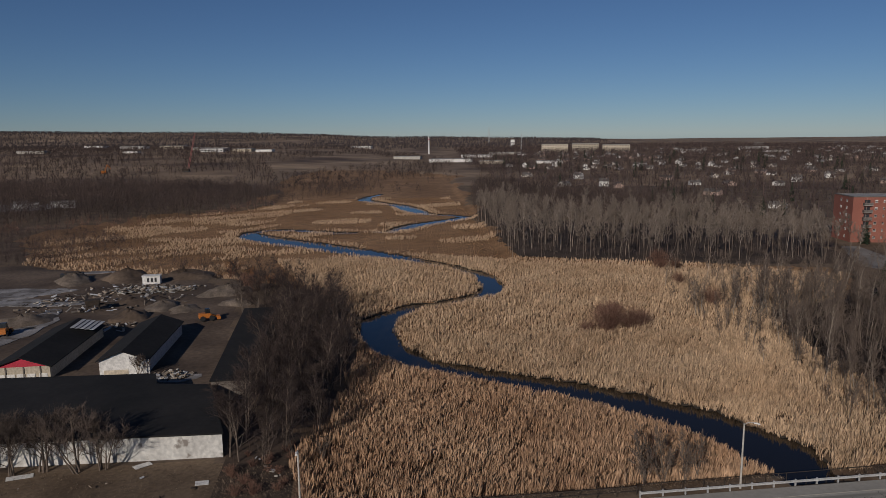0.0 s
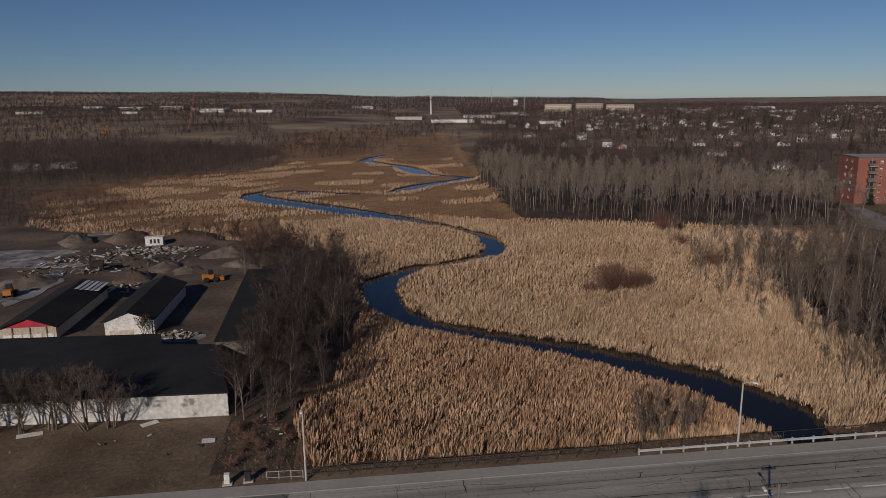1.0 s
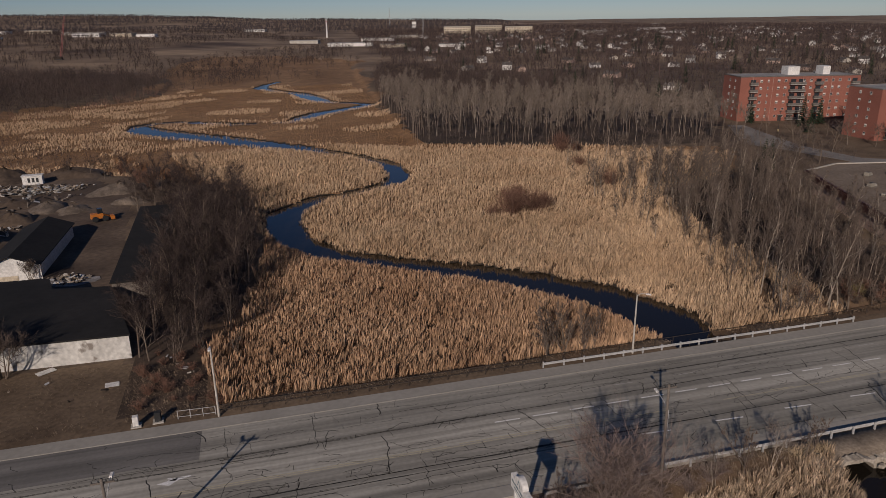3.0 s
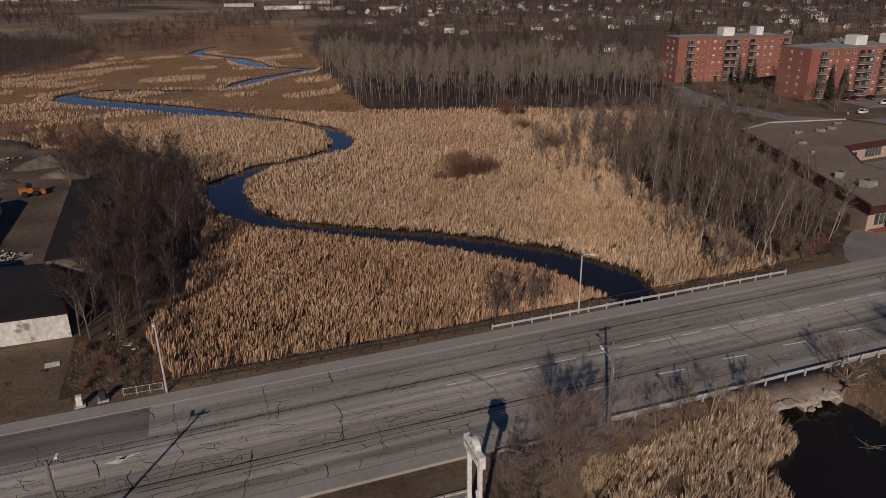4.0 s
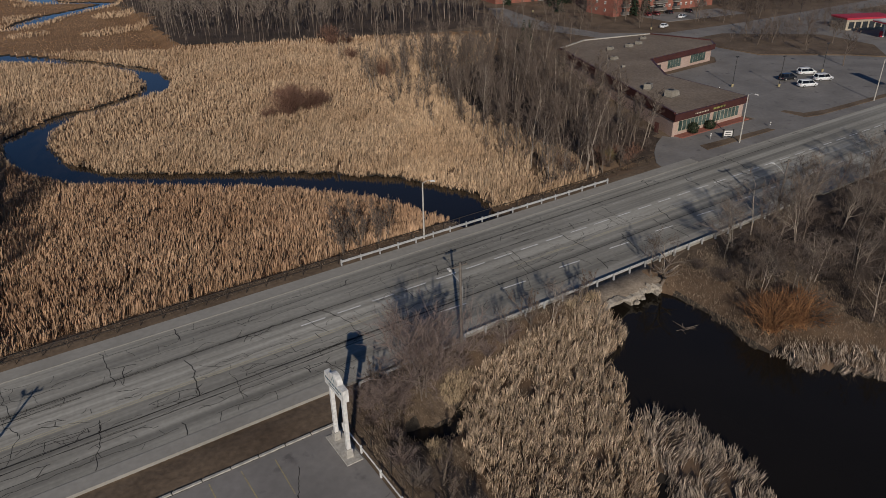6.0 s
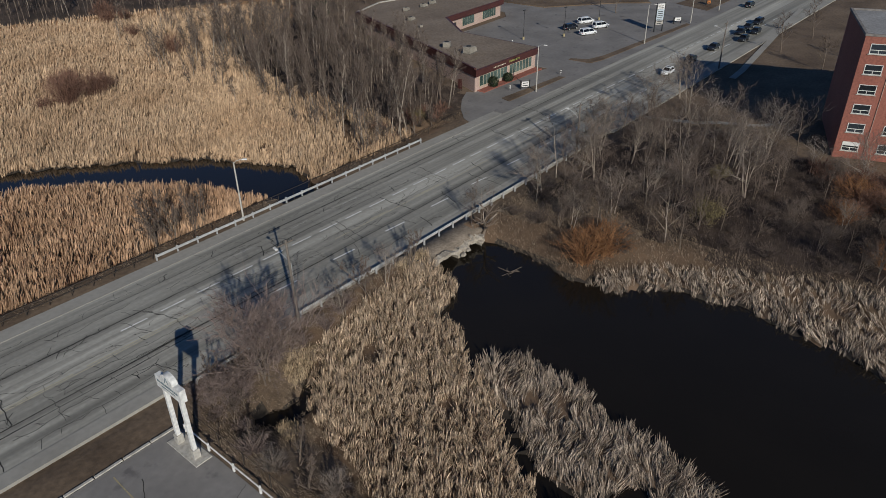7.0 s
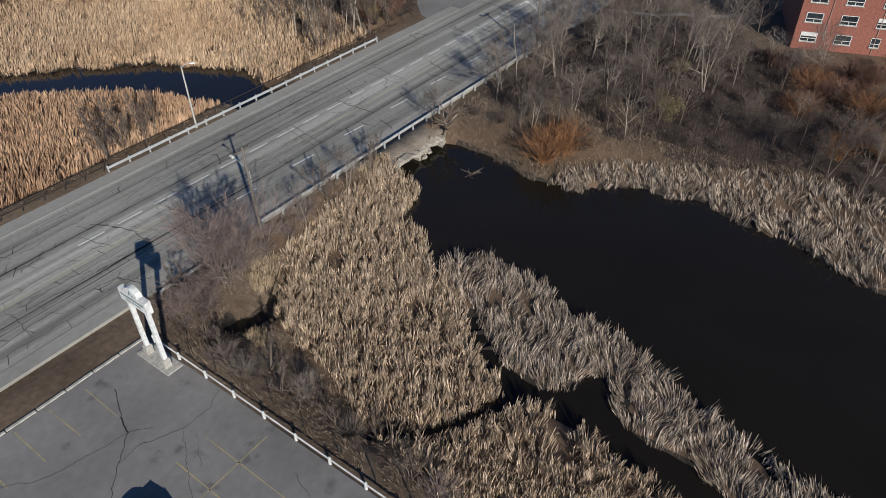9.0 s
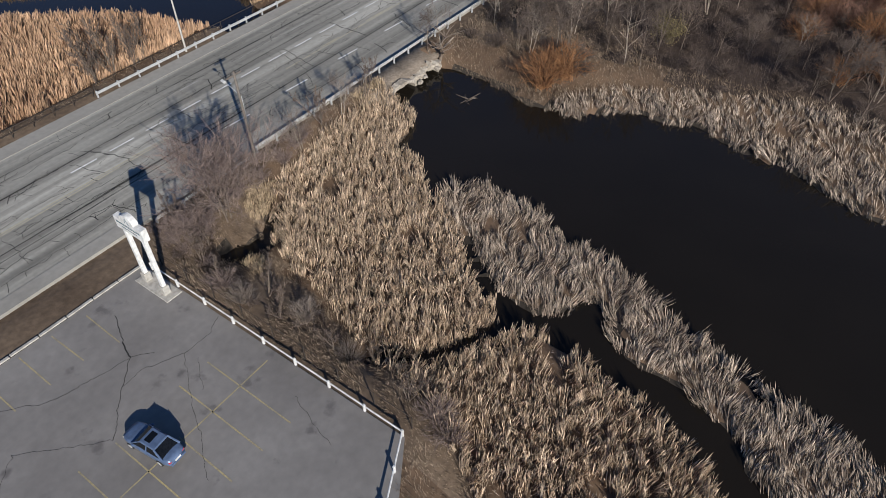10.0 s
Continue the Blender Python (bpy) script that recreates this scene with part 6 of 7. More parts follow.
# ---- yard buildings ----
def gable_shed(name, label, x0, x1, y0, y1, eave, ridge, wall, gable, over=0.5):
    s = thing(name, label, "shed", "yard sheds")
    cx = (x0 + x1) / 2
    w = Buf()
    w.box(x0, y0, -0.3, x0 + 0.2, y1, eave).box(x1 - 0.2, y0, -0.3, x1, y1, eave).box(x0 + 0.2, y1 - 0.2, -0.3, x1 - 0.2, y1, eave)
    part("wall", w, wall, s)
    part("front_wall", Buf().box(x0 + 0.2, y0, -0.3, x1 - 0.2, y0 + 0.2, eave), wall, s)
    for ya, yb in ((y0 - 0.02, y0 + 0.2), (y1 - 0.2, y1)):
        g = Buf()
        g.v = [(x, y, z) for y in (ya, yb) for x, z in ((x0, eave), (x1, eave), (cx, ridge))]
        g.f = [(0, 1, 2), (5, 4, 3), (0, 3, 4, 1), (1, 4, 5, 2), (2, 5, 3, 0)]
        part("gable", g, gable, s)
    t = 0.16
    for a, b in ((x0 - over, cx), (x1 + over, cx)):
        ze = eave - (ridge - eave) * over / abs(cx - x0)
        r = Buf()
        r.v = [(a, y0 - over, ze), (b, y0 - over, ridge), (b, y1 + over, ridge), (a, y1 + over, ze)]
        r.v += [(p[0], p[1], p[2] + t) for p in r.v]
        r.f = [(0, 1, 2, 3), (4, 5, 6, 7), (0, 1, 5, 4), (1, 2, 6, 5), (2, 3, 7, 6), (3, 0, 4, 7)]
        part("roof_slope", r, M_TAR, s)
    return s


sh = gable_shed("shed", "white gabled shed with a black tar roof", -49.8, -40.9, 134.8, 162, 2.9, 4.6, M_WHITE, M_WHITE)
part("plank_band", Buf().box(-49.0, 134.74, 0, -44.5, 134.79, 0.9), M_BEIGE, sh)
part("door_post", Buf().box(-40.6, 134.2, 0, -40.4, 134.4, 2.9), M_WHITE, sh)
M_SHEET = mat("pale_roof_sheet", (0.46, 0.47, 0.48), (0.34, 0.34, 0.35), 0.5, rough=0.6, each=0.25)
sh = gable_shed("shed", "old shed with a red gable and black roof", -68.8, -58.6, 134.6, 163, 2.5, 4.3, M_BEIGE, M_REDP)
for x in (-68.2, -66.4, -64.6, -62.8, -60.6):
    part("plank_band", Buf().box(x, 134.5, 0.1, x + 1.5, 134.58, 1.1), M_WHITE, sh)
for x in (-66.6, -63.4, -60.4):
    part("door_post", Buf().box(x, 134.45, 0, x + 0.2, 134.6, 2.5), M_WOOD, sh)
for i in range(5):
    part("roof_sheet", Buf().box(-62.4 + i * 1.0, 154.6, 4.45 - i * 0.16, -61.45 + i * 1.0, 161.6, 4.52 - i * 0.16), M_SHEET, sh, "loose pale metal roof sheet")


def flat_building(label, plan, tall, wall, roof, trim):
    s = thing("warehouse", label, "building")
    part("wall", Buf().prism(plan, -0.3, tall), wall, s)
    cx, cy = sum(p[0] for p in plan) / len(plan), sum(p[1] for p in plan) / len(plan)
    lip = [(x + 0.25 * (1 if x > cx else -1), y + 0.25 * (1 if y > cy else -1)) for x, y in plan]
    part("roof", Buf().prism(lip, tall, tall + 0.22), roof, s)
    return s


flat_building("long low white block building with a black flat roof", [(-84, 98.6), (-19.8, 95.8), (-25.6, 116), (-34.6, 117.3), (-36.4, 123), (-84, 126)], 3.5, M_BLOCK, M_TAR, M_WHITE)
flat_building("long narrow shed with a dark roof under the trees", [(-25.6, 118), (-19.2, 118), (-20.2, 169), (-27.4, 169)], 3.5, M_WOOD, M_TAR, M_WHITE)


# ---- yard clutter ----
M_HEAP = mat("dug_soil", (0.10, 0.078, 0.06), (0.19, 0.15, 0.118), 0.5, fine=6, bump=0.7)
M_GRAVEL = mat("pale_gravel", (0.12, 0.108, 0.1), (0.33, 0.315, 0.31), 0.16, fine=14, spots=((0.10, 0.085, 0.07), 0.35, 0.45))
def heap(label, x, y, r, h, material, seed, group="soil mounds"):
    rng = random.Random(seed)
    b = Buf()
    n, m = 18, 6
    for k in range(m + 1):
        f = k / m
        for i in range(n):
            a = 2 * math.pi * i / n
            rr = r * (1 - f) * (1 + 0.45 * noise.noise(Vector((math.cos(a) * 1.5 + seed, math.sin(a) * 1.5, f * 2))))
            z = h * (f ** 0.7) * (1 + 0.55 * noise.noise(Vector((math.cos(a) * 2, math.sin(a) * 2 + seed, f * 3)))) - 0.1
            b.v.append((rr * math.cos(a) * 1.3, rr * math.sin(a), z))
    for k in range(m):
        for i in range(n):
            j = (i + 1) % n
            b.f.append((k * n + i, k * n + j, (k + 1) * n + j, (k + 1) * n + i))
    ob = thing("soil_mound", label, "mound", group, pose(x, y, 0, 0, 0, rng.uniform(0, 360)), b.mesh("soil_mound", material, True))
    return ob


for i, (x, y, r, h) in enumerate(((-57.5, 179, 5, 2.4), (-52.5, 190, 4.5, 1.8), (-83, 178, 6, 2.4), (-74.5, 233, 8, 3), (-90, 230, 6, 2.6), (-46, 186, 3.5, 1.4), (-62, 196, 5, 1.6), (-38, 205, 6, 2.4), (-33, 190, 4, 1.6), (-56, 232, 8, 2.4), (-98, 176, 4, 1.5))):
    heap("brown mound of bare soil in the yard", x, y, r, h, M_HEAP if i % 3 else M_DIRT, i + 3)


M_UNPAINTED = mat("weathered_boards", (0.26, 0.2, 0.145), (0.4, 0.33, 0.26), 0.6, fine=6, island=0.4)


def debris(label, cx, cy, rx, ry, count, seed, size=1.0):
    """A loose heap of broken boards, blocks and sheets."""
    rng = random.Random(seed)
    mats = (M_CONC, M_WOOD, M_SHEET, M_UNPAINTED, M_BANKS, M_RUSTY)
    for k, mt in enumerate(mats):
        b = Buf()
        for _ in range(count // len(mats)):
            a, r = rng.uniform(0, 6.28), math.sqrt(rng.random())
            x, y = cx + math.cos(a) * r * rx, cy + math.sin(a) * r * ry
            z = max(0, (1 - r)) * 1.6 * size * rng.uniform(0.4, 1)
            m = pose(x, y, z + 0.1, rng.uniform(-25, 25), rng.uniform(-25, 25), rng.uniform(0, 360))
            l, w, h = rng.uniform(0.4, 2.6) * size, rng.uniform(0.15, 0.8) * size, rng.uniform(0.05, 0.3)
            b.box(-l / 2, -w / 2, -h / 2, l / 2, w / 2, h / 2, 1, m)
        thing("debris_pile", label, "debris", data=b.mesh("debris_pile", mt), kind="stuff")


debris("broken concrete, boards and scrap heaped in the yard", -61, 212, 13, 5, 420, 3)
debris("scrap timber and blocks beside the sheds", -36, 132, 4, 2.5, 60, 4, 0.7)
debris("scattered scrap and boards in the yard", -78, 196, 14, 12, 90, 5, 0.8)
debris("dark scrap, beams and broken blocks strewn over the yard", -66, 205, 24, 18, 130, 8, 0.9)
debris("broken blocks and beams beside the shed", -60, 170, 10, 5, 50, 9, 0.7)
debris("scattered litter and boards on the rough grass", -12, 91, 5, 5, 15, 6, 0.25)
debris("scattered litter on the rough grass by the road", -40, 88, 26, 5, 20, 7, 0.25)


def blot(label, cx, cy, rx, ry, seed, material):
    """A thin irregular patch on the ground."""
    n = 28
    pts = []
    for i in range(n):
        a = 2 * math.pi * i / n
        k = 1 + 0.35 * noise.noise(Vector((2 * math.cos(a) + seed, 2 * math.sin(a), seed)))
        pts.append((cx + rx * k * math.cos(a), cy + ry * k * math.sin(a)))
    thing("gravel_patch", label, "gravel", "gravel patches", data=Buf().prism(pts, -0.2, 0.05 + 0.004 * (seed % 5)).mesh("gravel_patch", material), kind="structure")


for i, (x, y, rx, ry) in enumerate(((-97, 202, 12, 5), (-84, 198, 10, 2.4), (-80, 176, 5, 16), (-35, 131, 5, 2.2), (-105, 186, 10, 5), (-88, 244, 6, 2), (-104, 214, 16, 7), (-92, 216, 9, 3))):
    blot("pale gravel and ice patch in the yard", x, y, rx, ry, i, M_GRAVEL)


def loader(label, x, y, a):
    t = thing("wheel_loader", label, "loader", "yard machines", pose(x, y, 0, 0, 0, a))
    part("body", bevelled(Buf().box(-2.2, -0.9, 0.7, 0.6, 0.9, 1.9, 0.94), 0.08), M_ORANGE, t)
    part("cab", bevelled(Buf().box(-0.7, -0.75, 1.9, 0.5, 0.75, 3.0, 0.85), 0.06), M_GLASS, t)
    part("bucket", bevelled(Buf().box(2.0, -1.2, 0.2, 2.9, 1.2, 1.0, 0.9), 0.06), M_ORANGE, t)
    for s in (-0.6, 0.6):
        part("arm", Buf().tube((0.4, s, 1.6), (2.2, s, 0.7), 0.1, 0.1, 6), M_ORANGE, t)
        for xx in (-1.4, 0.8):
            part("wheel", Buf().lathe([(0.4, -0.2), (0.65, -0.18), (0.68, 0), (0.65, 0.18), (0.4, 0.2)], 14, "y"), M_TYRE, t, m=pose(xx, s * 1.6, 0.68))


loader("orange wheel loader standing in the yard", -37.3, 173.5, 20)
loader("orange machine beside an earth heap", -82, 167.5, 100)
crusher = thing("screening_machine", "dark skeletal screening machine in the yard", "machine", "yard machines", pose(-69.7, 188.5, 0, 0, 0, 15))
part("hopper", bevelled(Buf().box(-1.6, -1.2, 1.6, 1.6, 1.2, 3.0, 1.15), 0.05, 1), M_RUSTY, crusher)
for x in (-1.5, 1.5):
    for y in (-1, 1):
        part("leg", Buf().box(x - 0.1, y - 0.1, 0, x + 0.1, y + 0.1, 1.7), M_RUSTY, crusher)
part("conveyor", Buf().box(1.4, -0.4, 1.5, 6.0, 0.4, 1.75), M_RUSTY, crusher)
hut = thing("site_hut", "small white hut with dark openings behind the scrap", "hut", m=pose(-63.9, 222, 0, 0, 0, 4))
part("wall", Buf().box(-2.6, -1.2, 0, 2.6, 1.2, 2.5), M_WHITE, hut)
part("roof", Buf().box(-2.8, -1.4, 2.5, 2.8, 1.4, 2.7), M_WHITE, hut)
for x in (-0.9, 0.2, 1.3):
    part("opening", Buf().box(x - 0.32, -1.23, 0.7, x + 0.32, -1.2, 2.0), M_DARK, hut)
cont = thing("container", "dark open skip in the yard", "skip", m=pose(-92, 234, 0, 0, 0, 10))
part("body", bevelled(Buf().box(-3.2, -1.2, 0.1, 3.2, 1.2, 1.9, 1.05), 0.06, 1), M_DARK, cont)
part("load", bevelled(Buf().box(-2.9, -1.0, 1.7, 2.9, 1.0, 2.2, 0.7), 0.1, 1), M_RUSTY, cont)
for x, y, a, w, lab, mt in ((-16.8, 77.2, 4, 0.65, "pale metal cabinet beside the pavement", M_WHITE), (-14.4, 77.5, 2, 0.7, "dark utility cabinet on a concrete base", M_DARK)):
    cb = thing("utility_cabinet", lab, "cabinet", "utility cabinets", pose(x, y, 0, 0, 0, a))
    part("body", bevelled(Buf().box(-w / 2, -w / 2, 0.08, w / 2, w / 2, 1.25), 0.03, 1), mt, cb)
    part("base", Buf().box(-w / 2 - 0.25, -w / 2 - 0.2, -0.1, w / 2 + 0.25, w / 2 + 0.2, 0.08), M_CONC, cb)
    part("door_panel", Buf().box(-w / 2 + 0.06, -w / 2 - 0.02, 0.2, w / 2 - 0.06, -w / 2, 1.15), mt, cb)
for x, y, a, l in ((-21.2, 88.3, 8, 1.7), (-30.5, 94.6, 40, 2.4), (-46, 93.5, 20, 3.2), (-12.5, 90.5, 70, 0.8)):
    thing("board", "pale weathered board lying on the grass", "board", "loose boards", pose(x, y, 0.04, 2, 3, a), Buf().box(-l / 2, -0.55, 0, l / 2, 0.55, 0.06).mesh("board", M_WHITE))


# ---- beyond the shop ----
def kerbed_bed(label, poly, z=0.14):
    b = Buf().prism(poly, -0.1, z)
    return thing("grass_verge", label, "grass verge", "verges", data=b.mesh("grass_verge", M_GRASS), kind="structure")


kerbed_bed("narrow brown grass verge between road and shop", [(112.8, 77.2), (134.2, 77.0), (133.8, 78.4), (113.6, 79.6)])
kerbed_bed("narrow brown grass verge between road and car park", [(147.3, 83.9), (147.6, 78.2), (152, 77.2), (200, 75.6), (200.6, 77.0), (156, 78.9), (150, 80.2), (148.6, 84)])
kerbed_bed("brown grass bank behind the car park", [(196, 122), (216, 106), (222, 98), (236, 109), (240, 128), (216, 150), (196, 150)], 0.3)
kerbed_bed("brown grass verge before the filling station", [(221, 79), (250, 79.4), (247, 90), (226, 91)], 0.14)
drive = Buf().prism([(183, 130), (240, 150), (900, 150), (900, 164), (240, 160), (204, 163), (186, 176), (184, 200), (196, 246), (190, 248), (168, 210), (172, 200), (178, 176)], -0.3, 0.0)
thing("side_street", "grey asphalt side street before the apartments", "road", data=drive.mesh("side_street", M_LOT), kind="structure")
court = Buf().prism([(222, 178), (262, 172), (264, 187), (224, 194)], -0.3, 0.02)
thing("apartment_car_park", "grey asphalt car park before the apartments", "car park", data=court.mesh("apartment_car_park", M_LOT), kind="structure")
for pts in ([(120.5, 51.5), (123.4, 42.4), (125.6, 40.0), (128.4, 33.5), (131, 31)], [(155, 47.4), (162, 47.8), (216, 54.4), (240, 57)]):
    path = strip_quads(pts, 1.5)
    ob = thing("footpath", "pale concrete footpath through the grass", "footpath", data=path.mesh("footpath", M_WALK), kind="structure")
    ob.location.z = 0.15
slab("pavement_east", 110, 52.4, 700, 54.8, 0.13, 0.4, M_WALK, "concrete pavement along the road", "pavement")


def board_sign(name, label, x, y, a, w, z0, z1, panels, depth=0.3, legs=True):
    s = thing(name, label, "sign", "", pose(x, y, 0, 0, 0, a))
    if legs:
        for dx in (-w / 2, w / 2):
            part("post", Buf().box(dx - 0.12, -0.12, -0.3, dx + 0.12, 0.12, z1), M_DARK, s)
    for p0, p1, mt in panels:
        pn = part("panel", Buf().box(-w / 2 + 0.13, -depth / 2, p0, w / 2 - 0.13, depth / 2, p1), mt, s)
        n = max(1, int((p1 - p0) / 0.5))
        for i in range(n):
            z = p0 + 0.2 + i * 0.5
            part("letter_bar", Buf().box(-w * 0.32, -depth / 2 - 0.02, z, w * 0.3, -depth / 2, z + 0.18), M_DARK, pn)
    return s


M_SIGNG = mat("blue_grey_panel", (0.40, 0.46, 0.50), (0.5, 0.55, 0.58), 1.0)
board_sign("pylon_sign", "tall black-framed plaza sign with blue-grey and white panels", 186.9, 79.4, -90 + 55, 2.4, 0, 7.6, ((1.9, 2.9, M_CONC), (3.05, 5.9, M_SIGNG), (6.0, 7.4, M_WHITE)))
board_sign("pylon_sign", "blue and white filling station sign", 257, 88, -35, 3.2, 0, 9, ((4.0, 6.6, mat("sign_blue", (0.10, 0.22, 0.45), (0.12, 0.26, 0.5), 1.0)), (6.8, 8.8, M_WHITE)))
board_sign("notice_board", "small white notice board on legs by the road", 199.2, 79.2, -30, 2.4, 0, 1.8, ((0.8, 1.7, M_WHITE),))
board_sign("portable_sign", "white portable sign board before the shop", 121.8, 79.4, -35, 1.9, 0, 1.9, ((0.5, 1.6, M_WHITE),), 0.2)
board_sign("portable_sign", "small orange sign by the filling station", 229.6, 82, -40, 1.4, 0, 2.4, ((0.6, 2.2, M_ORANGE),))
for x, y in ((135.1, 78.7), (118.7, 81.1), (151.0, 103.0)):
    b = board_sign("small_sign", "small white sign on a short post", x, y, -40, 0.5, 0, 1.2, ((0.6, 1.2, M_WHITE),), 0.06, False)
    part("post", Buf().tube((0, 0.06, -0.1), (0, 0.06, 1.2), 0.03, 0.03, 6), M_GALV, b)


def lot_lamp(x, y, tall=7.0):
    s = thing("lot_lamp", "dark car park lamp on a yellow concrete base", "lamp", "car park lamps", pose(x, y, 0))
    part("base", Buf().lathe([(0.3, -0.1), (0.3, 0.7), (0.26, 0.75)], 10), M_YEL, s)
    part("pole", Buf().lathe([(0.08, 0.7), (0.06, tall)], 8), M_DARK, s)
    part("lamp_head", bevelled(Buf().box(-0.5, -0.2, tall, 0.5, 0.2, tall + 0.16), 0.03, 1), M_DARK, s)


for x, y in ((166.9, 97.1), (190.4, 99.4), (157.5, 103.9), (198.2, 228.4), (205.0, 171.5), (262, 150)):
    lot_lamp(x, y, 7.5)


def filling_station():
    s = thing("filling_station", "filling station canopy, white with a red band, on posts", "filling station", m=pose(258, 108, 0, 0, 0, -25))
    for x in (-8, 0, 8):
        for y in (-3.5, 3.5):
            part("post", bevelled(Buf().box(x - 0.25, y - 0.25, 0, x + 0.25, y + 0.25, 4.6), 0.02, 1), M_WHITE, s)
        part("pump", bevelled(Buf().box(x - 1.2, -3.9, 0.1, x - 0.5, -3.1, 1.9), 0.05, 1), M_REDP, s)
        part("pump", bevelled(Buf().box(x - 1.2, 3.1, 0.1, x - 0.5, 3.9, 1.9), 0.05, 1), M_REDP, s)
    part("canopy", bevelled(Buf().box(-11, -6, 4.6, 11, 6, 5.5), 0.05, 1), M_WHITE, s)
    part("band", Buf().box(-11.05, -6.05, 4.75, 11.05, 6.05, 5.1), M_REDP, s)
    k = thing("kiosk", "low pale kiosk behind the pumps", "kiosk", m=pose(264, 128, 0, 0, 0, -25))
    part("wall", Buf().box(-9, -4, -0.1, 9, 4, 3.6), M_BEIGE, k)
    part("roof", Buf().box(-9.3, -4.3, 3.6, 9.3, 4.3, 4.2), M_REDP, k)
    for i in range(6):
        part("window", Buf().box(-8 + i * 2.6, -4.04, 0.6, -6 + i * 2.6, -4.0, 2.8), M_GLASS, k)


filling_station()


def fir_kind(seed, tall, r):
    rng = random.Random(seed)
    b = Buf()
    n = 16
    for k in range(n):
        f = k / n
        z, rr = tall * (0.08 + 0.9 * f), r * (1 - f) ** 0.9 + 0.12
        for i in range(9):
            a = 2 * math.pi * (i + rng.random()) / 9
            e = rr * rng.uniform(0.7, 1.15)
            p, q = Vector((0, 0, z + 0.2)), Vector((math.cos(a) * e, math.sin(a) * e, z - 0.28 * e))
            side = Vector((-math.sin(a), math.cos(a), 0)) * (0.16 + 0.16 * e)
            m = p.lerp(q, 0.6)
            b.face(p, m - side + Vector((0, 0, 0.05)), q, m + side)
            b.face(p + Vector((0, 0, 0.05)), m - side * 0.4 - Vector((0, 0, 0.25)), q - Vector((0, 0, 0.2)), m + side * 0.4)
    t = thing("fir_tree", "dark green conical fir before the apartments", "tree", "firs", m=pose(0, 0, -500))
    part("trunk", Buf().lathe([(0.2, -0.3), (0.12, tall * 0.5), (0.02, tall)], 7), M_BARK, t)
    part("needles", b, M_FIR, t)
    return t


M_BUSH = mat("dark_evergreen_leaves", (0.02, 0.028, 0.014), (0.04, 0.05, 0.024), 0.6, fine=5, island=0.4)


def round_bush(seed):
    """A clipped round evergreen of many small leaf faces."""
    rng = random.Random(seed)
    b = Buf()
    for _ in range(900):
        d = Vector((rng.gauss(0, 1), rng.gauss(0, 1), rng.gauss(0, 1))).normalized() * rng.uniform(0.75, 1.05)
        c = Vector((d.x * 1.25, d.y * 1.1, 1.15 + d.z * 1.1))
        u = Vector((rng.gauss(0, 1), rng.gauss(0, 1), rng.gauss(0, 1))).normalized() * 0.14
        w = u.cross(d).normalized() * 0.09
        b.face(c - u, c - w, c + u, c + w)
    t = thing("evergreen_bush", "dark rounded evergreen bush by the shop front", "shrub", "shop front bushes", m=pose(0, 0, -500))
    part("stem", Buf().lathe([(0.12, -0.1), (0.1, 1.2)], 6), M_BARK, t)
    part("foliage", b, M_BUSH, t)
    return t


leafbush = [round_bush(4)]
firs = [fir_kind(3 + i, 11 + i, 2.6) for i in range(3)]
plant(firs, [(203, 251), (216, 236), (226, 238), (229, 195.4), (236, 212), (224, 197), (207, 222)], 0.9, 1.15, 2)
plant(firs, [(142, 167.5), (149, 173)], 0.75, 0.9, 6)
plant(leafbush, [(118.8, 85.5), (124.0, 85.3)], 0.95, 1.05, 3)
unplant(leafbush)
frng = random.Random(77)
plant(firs, [(frng.uniform(180, 900), frng.uniform(330, 1300)) for _ in range(180)], 0.7, 1.35, 4)
unplant(firs)
far_wood("dark bare shrubs beside the side street", [(204, 140), (226, 150), (300, 152), (330, 128), (240, 128), (216, 127)], 3.0, 4.2, 60, 0.08, 46, M_BRANCH)
far_wood("dark bare wood beyond the apartments", [(268, 168), (330, 166), (460, 200), (460, 330), (300, 270), (274, 222)], 4.6, 7.5, 60, 0.13, 52, M_TOWN)
far_wood("brown scrub along the edge of the plaza", [(140, 160), (152, 166), (170, 168), (188, 178), (196, 196), (178, 202), (166, 212), (150, 216), (140, 204), (128, 176)], 3.4, 3.2, 50, 0.05, 53, M_TWIG, patch=0.45, size=10)
far_wood("dark bare shrubs before the apartments", [(226, 166), (262, 166), (300, 176), (330, 200), (276, 196), (262, 170), (230, 172)], 3.4, 4.2, 60, 0.08, 47, M_BRANCH)
maple = [tree_kind("maple_tree", "bare spreading street maple", "tree", "street maples", 150 + i, M_BARK, M_TWIG, tall=9, trunk_r=0.15, spread=4.2, limbs=11, subs=6, twigs=12, up=0.45, bare=0.25, twig_r=0.022) for i in range(2)]
plant(maple, [(158, 205), (166, 198), (150, 196), (171, 186), (160, 182), (148, 180), (178, 192), (184, 186), (168, 174), (152, 170), (143, 172), (186, 206), (198, 200), (206, 212), (214, 192), (219, 196), (212, 182), (204, 176), (222, 190), (196, 214)], 0.7, 1.1, 19)
plant(maple, [(218, 142), (229, 150), (236, 164), (246, 168), (229, 171), (255, 162), (266, 182), (208, 131), (246, 150), (262, 140), (222, 136)], 0.7, 1.0, 8)
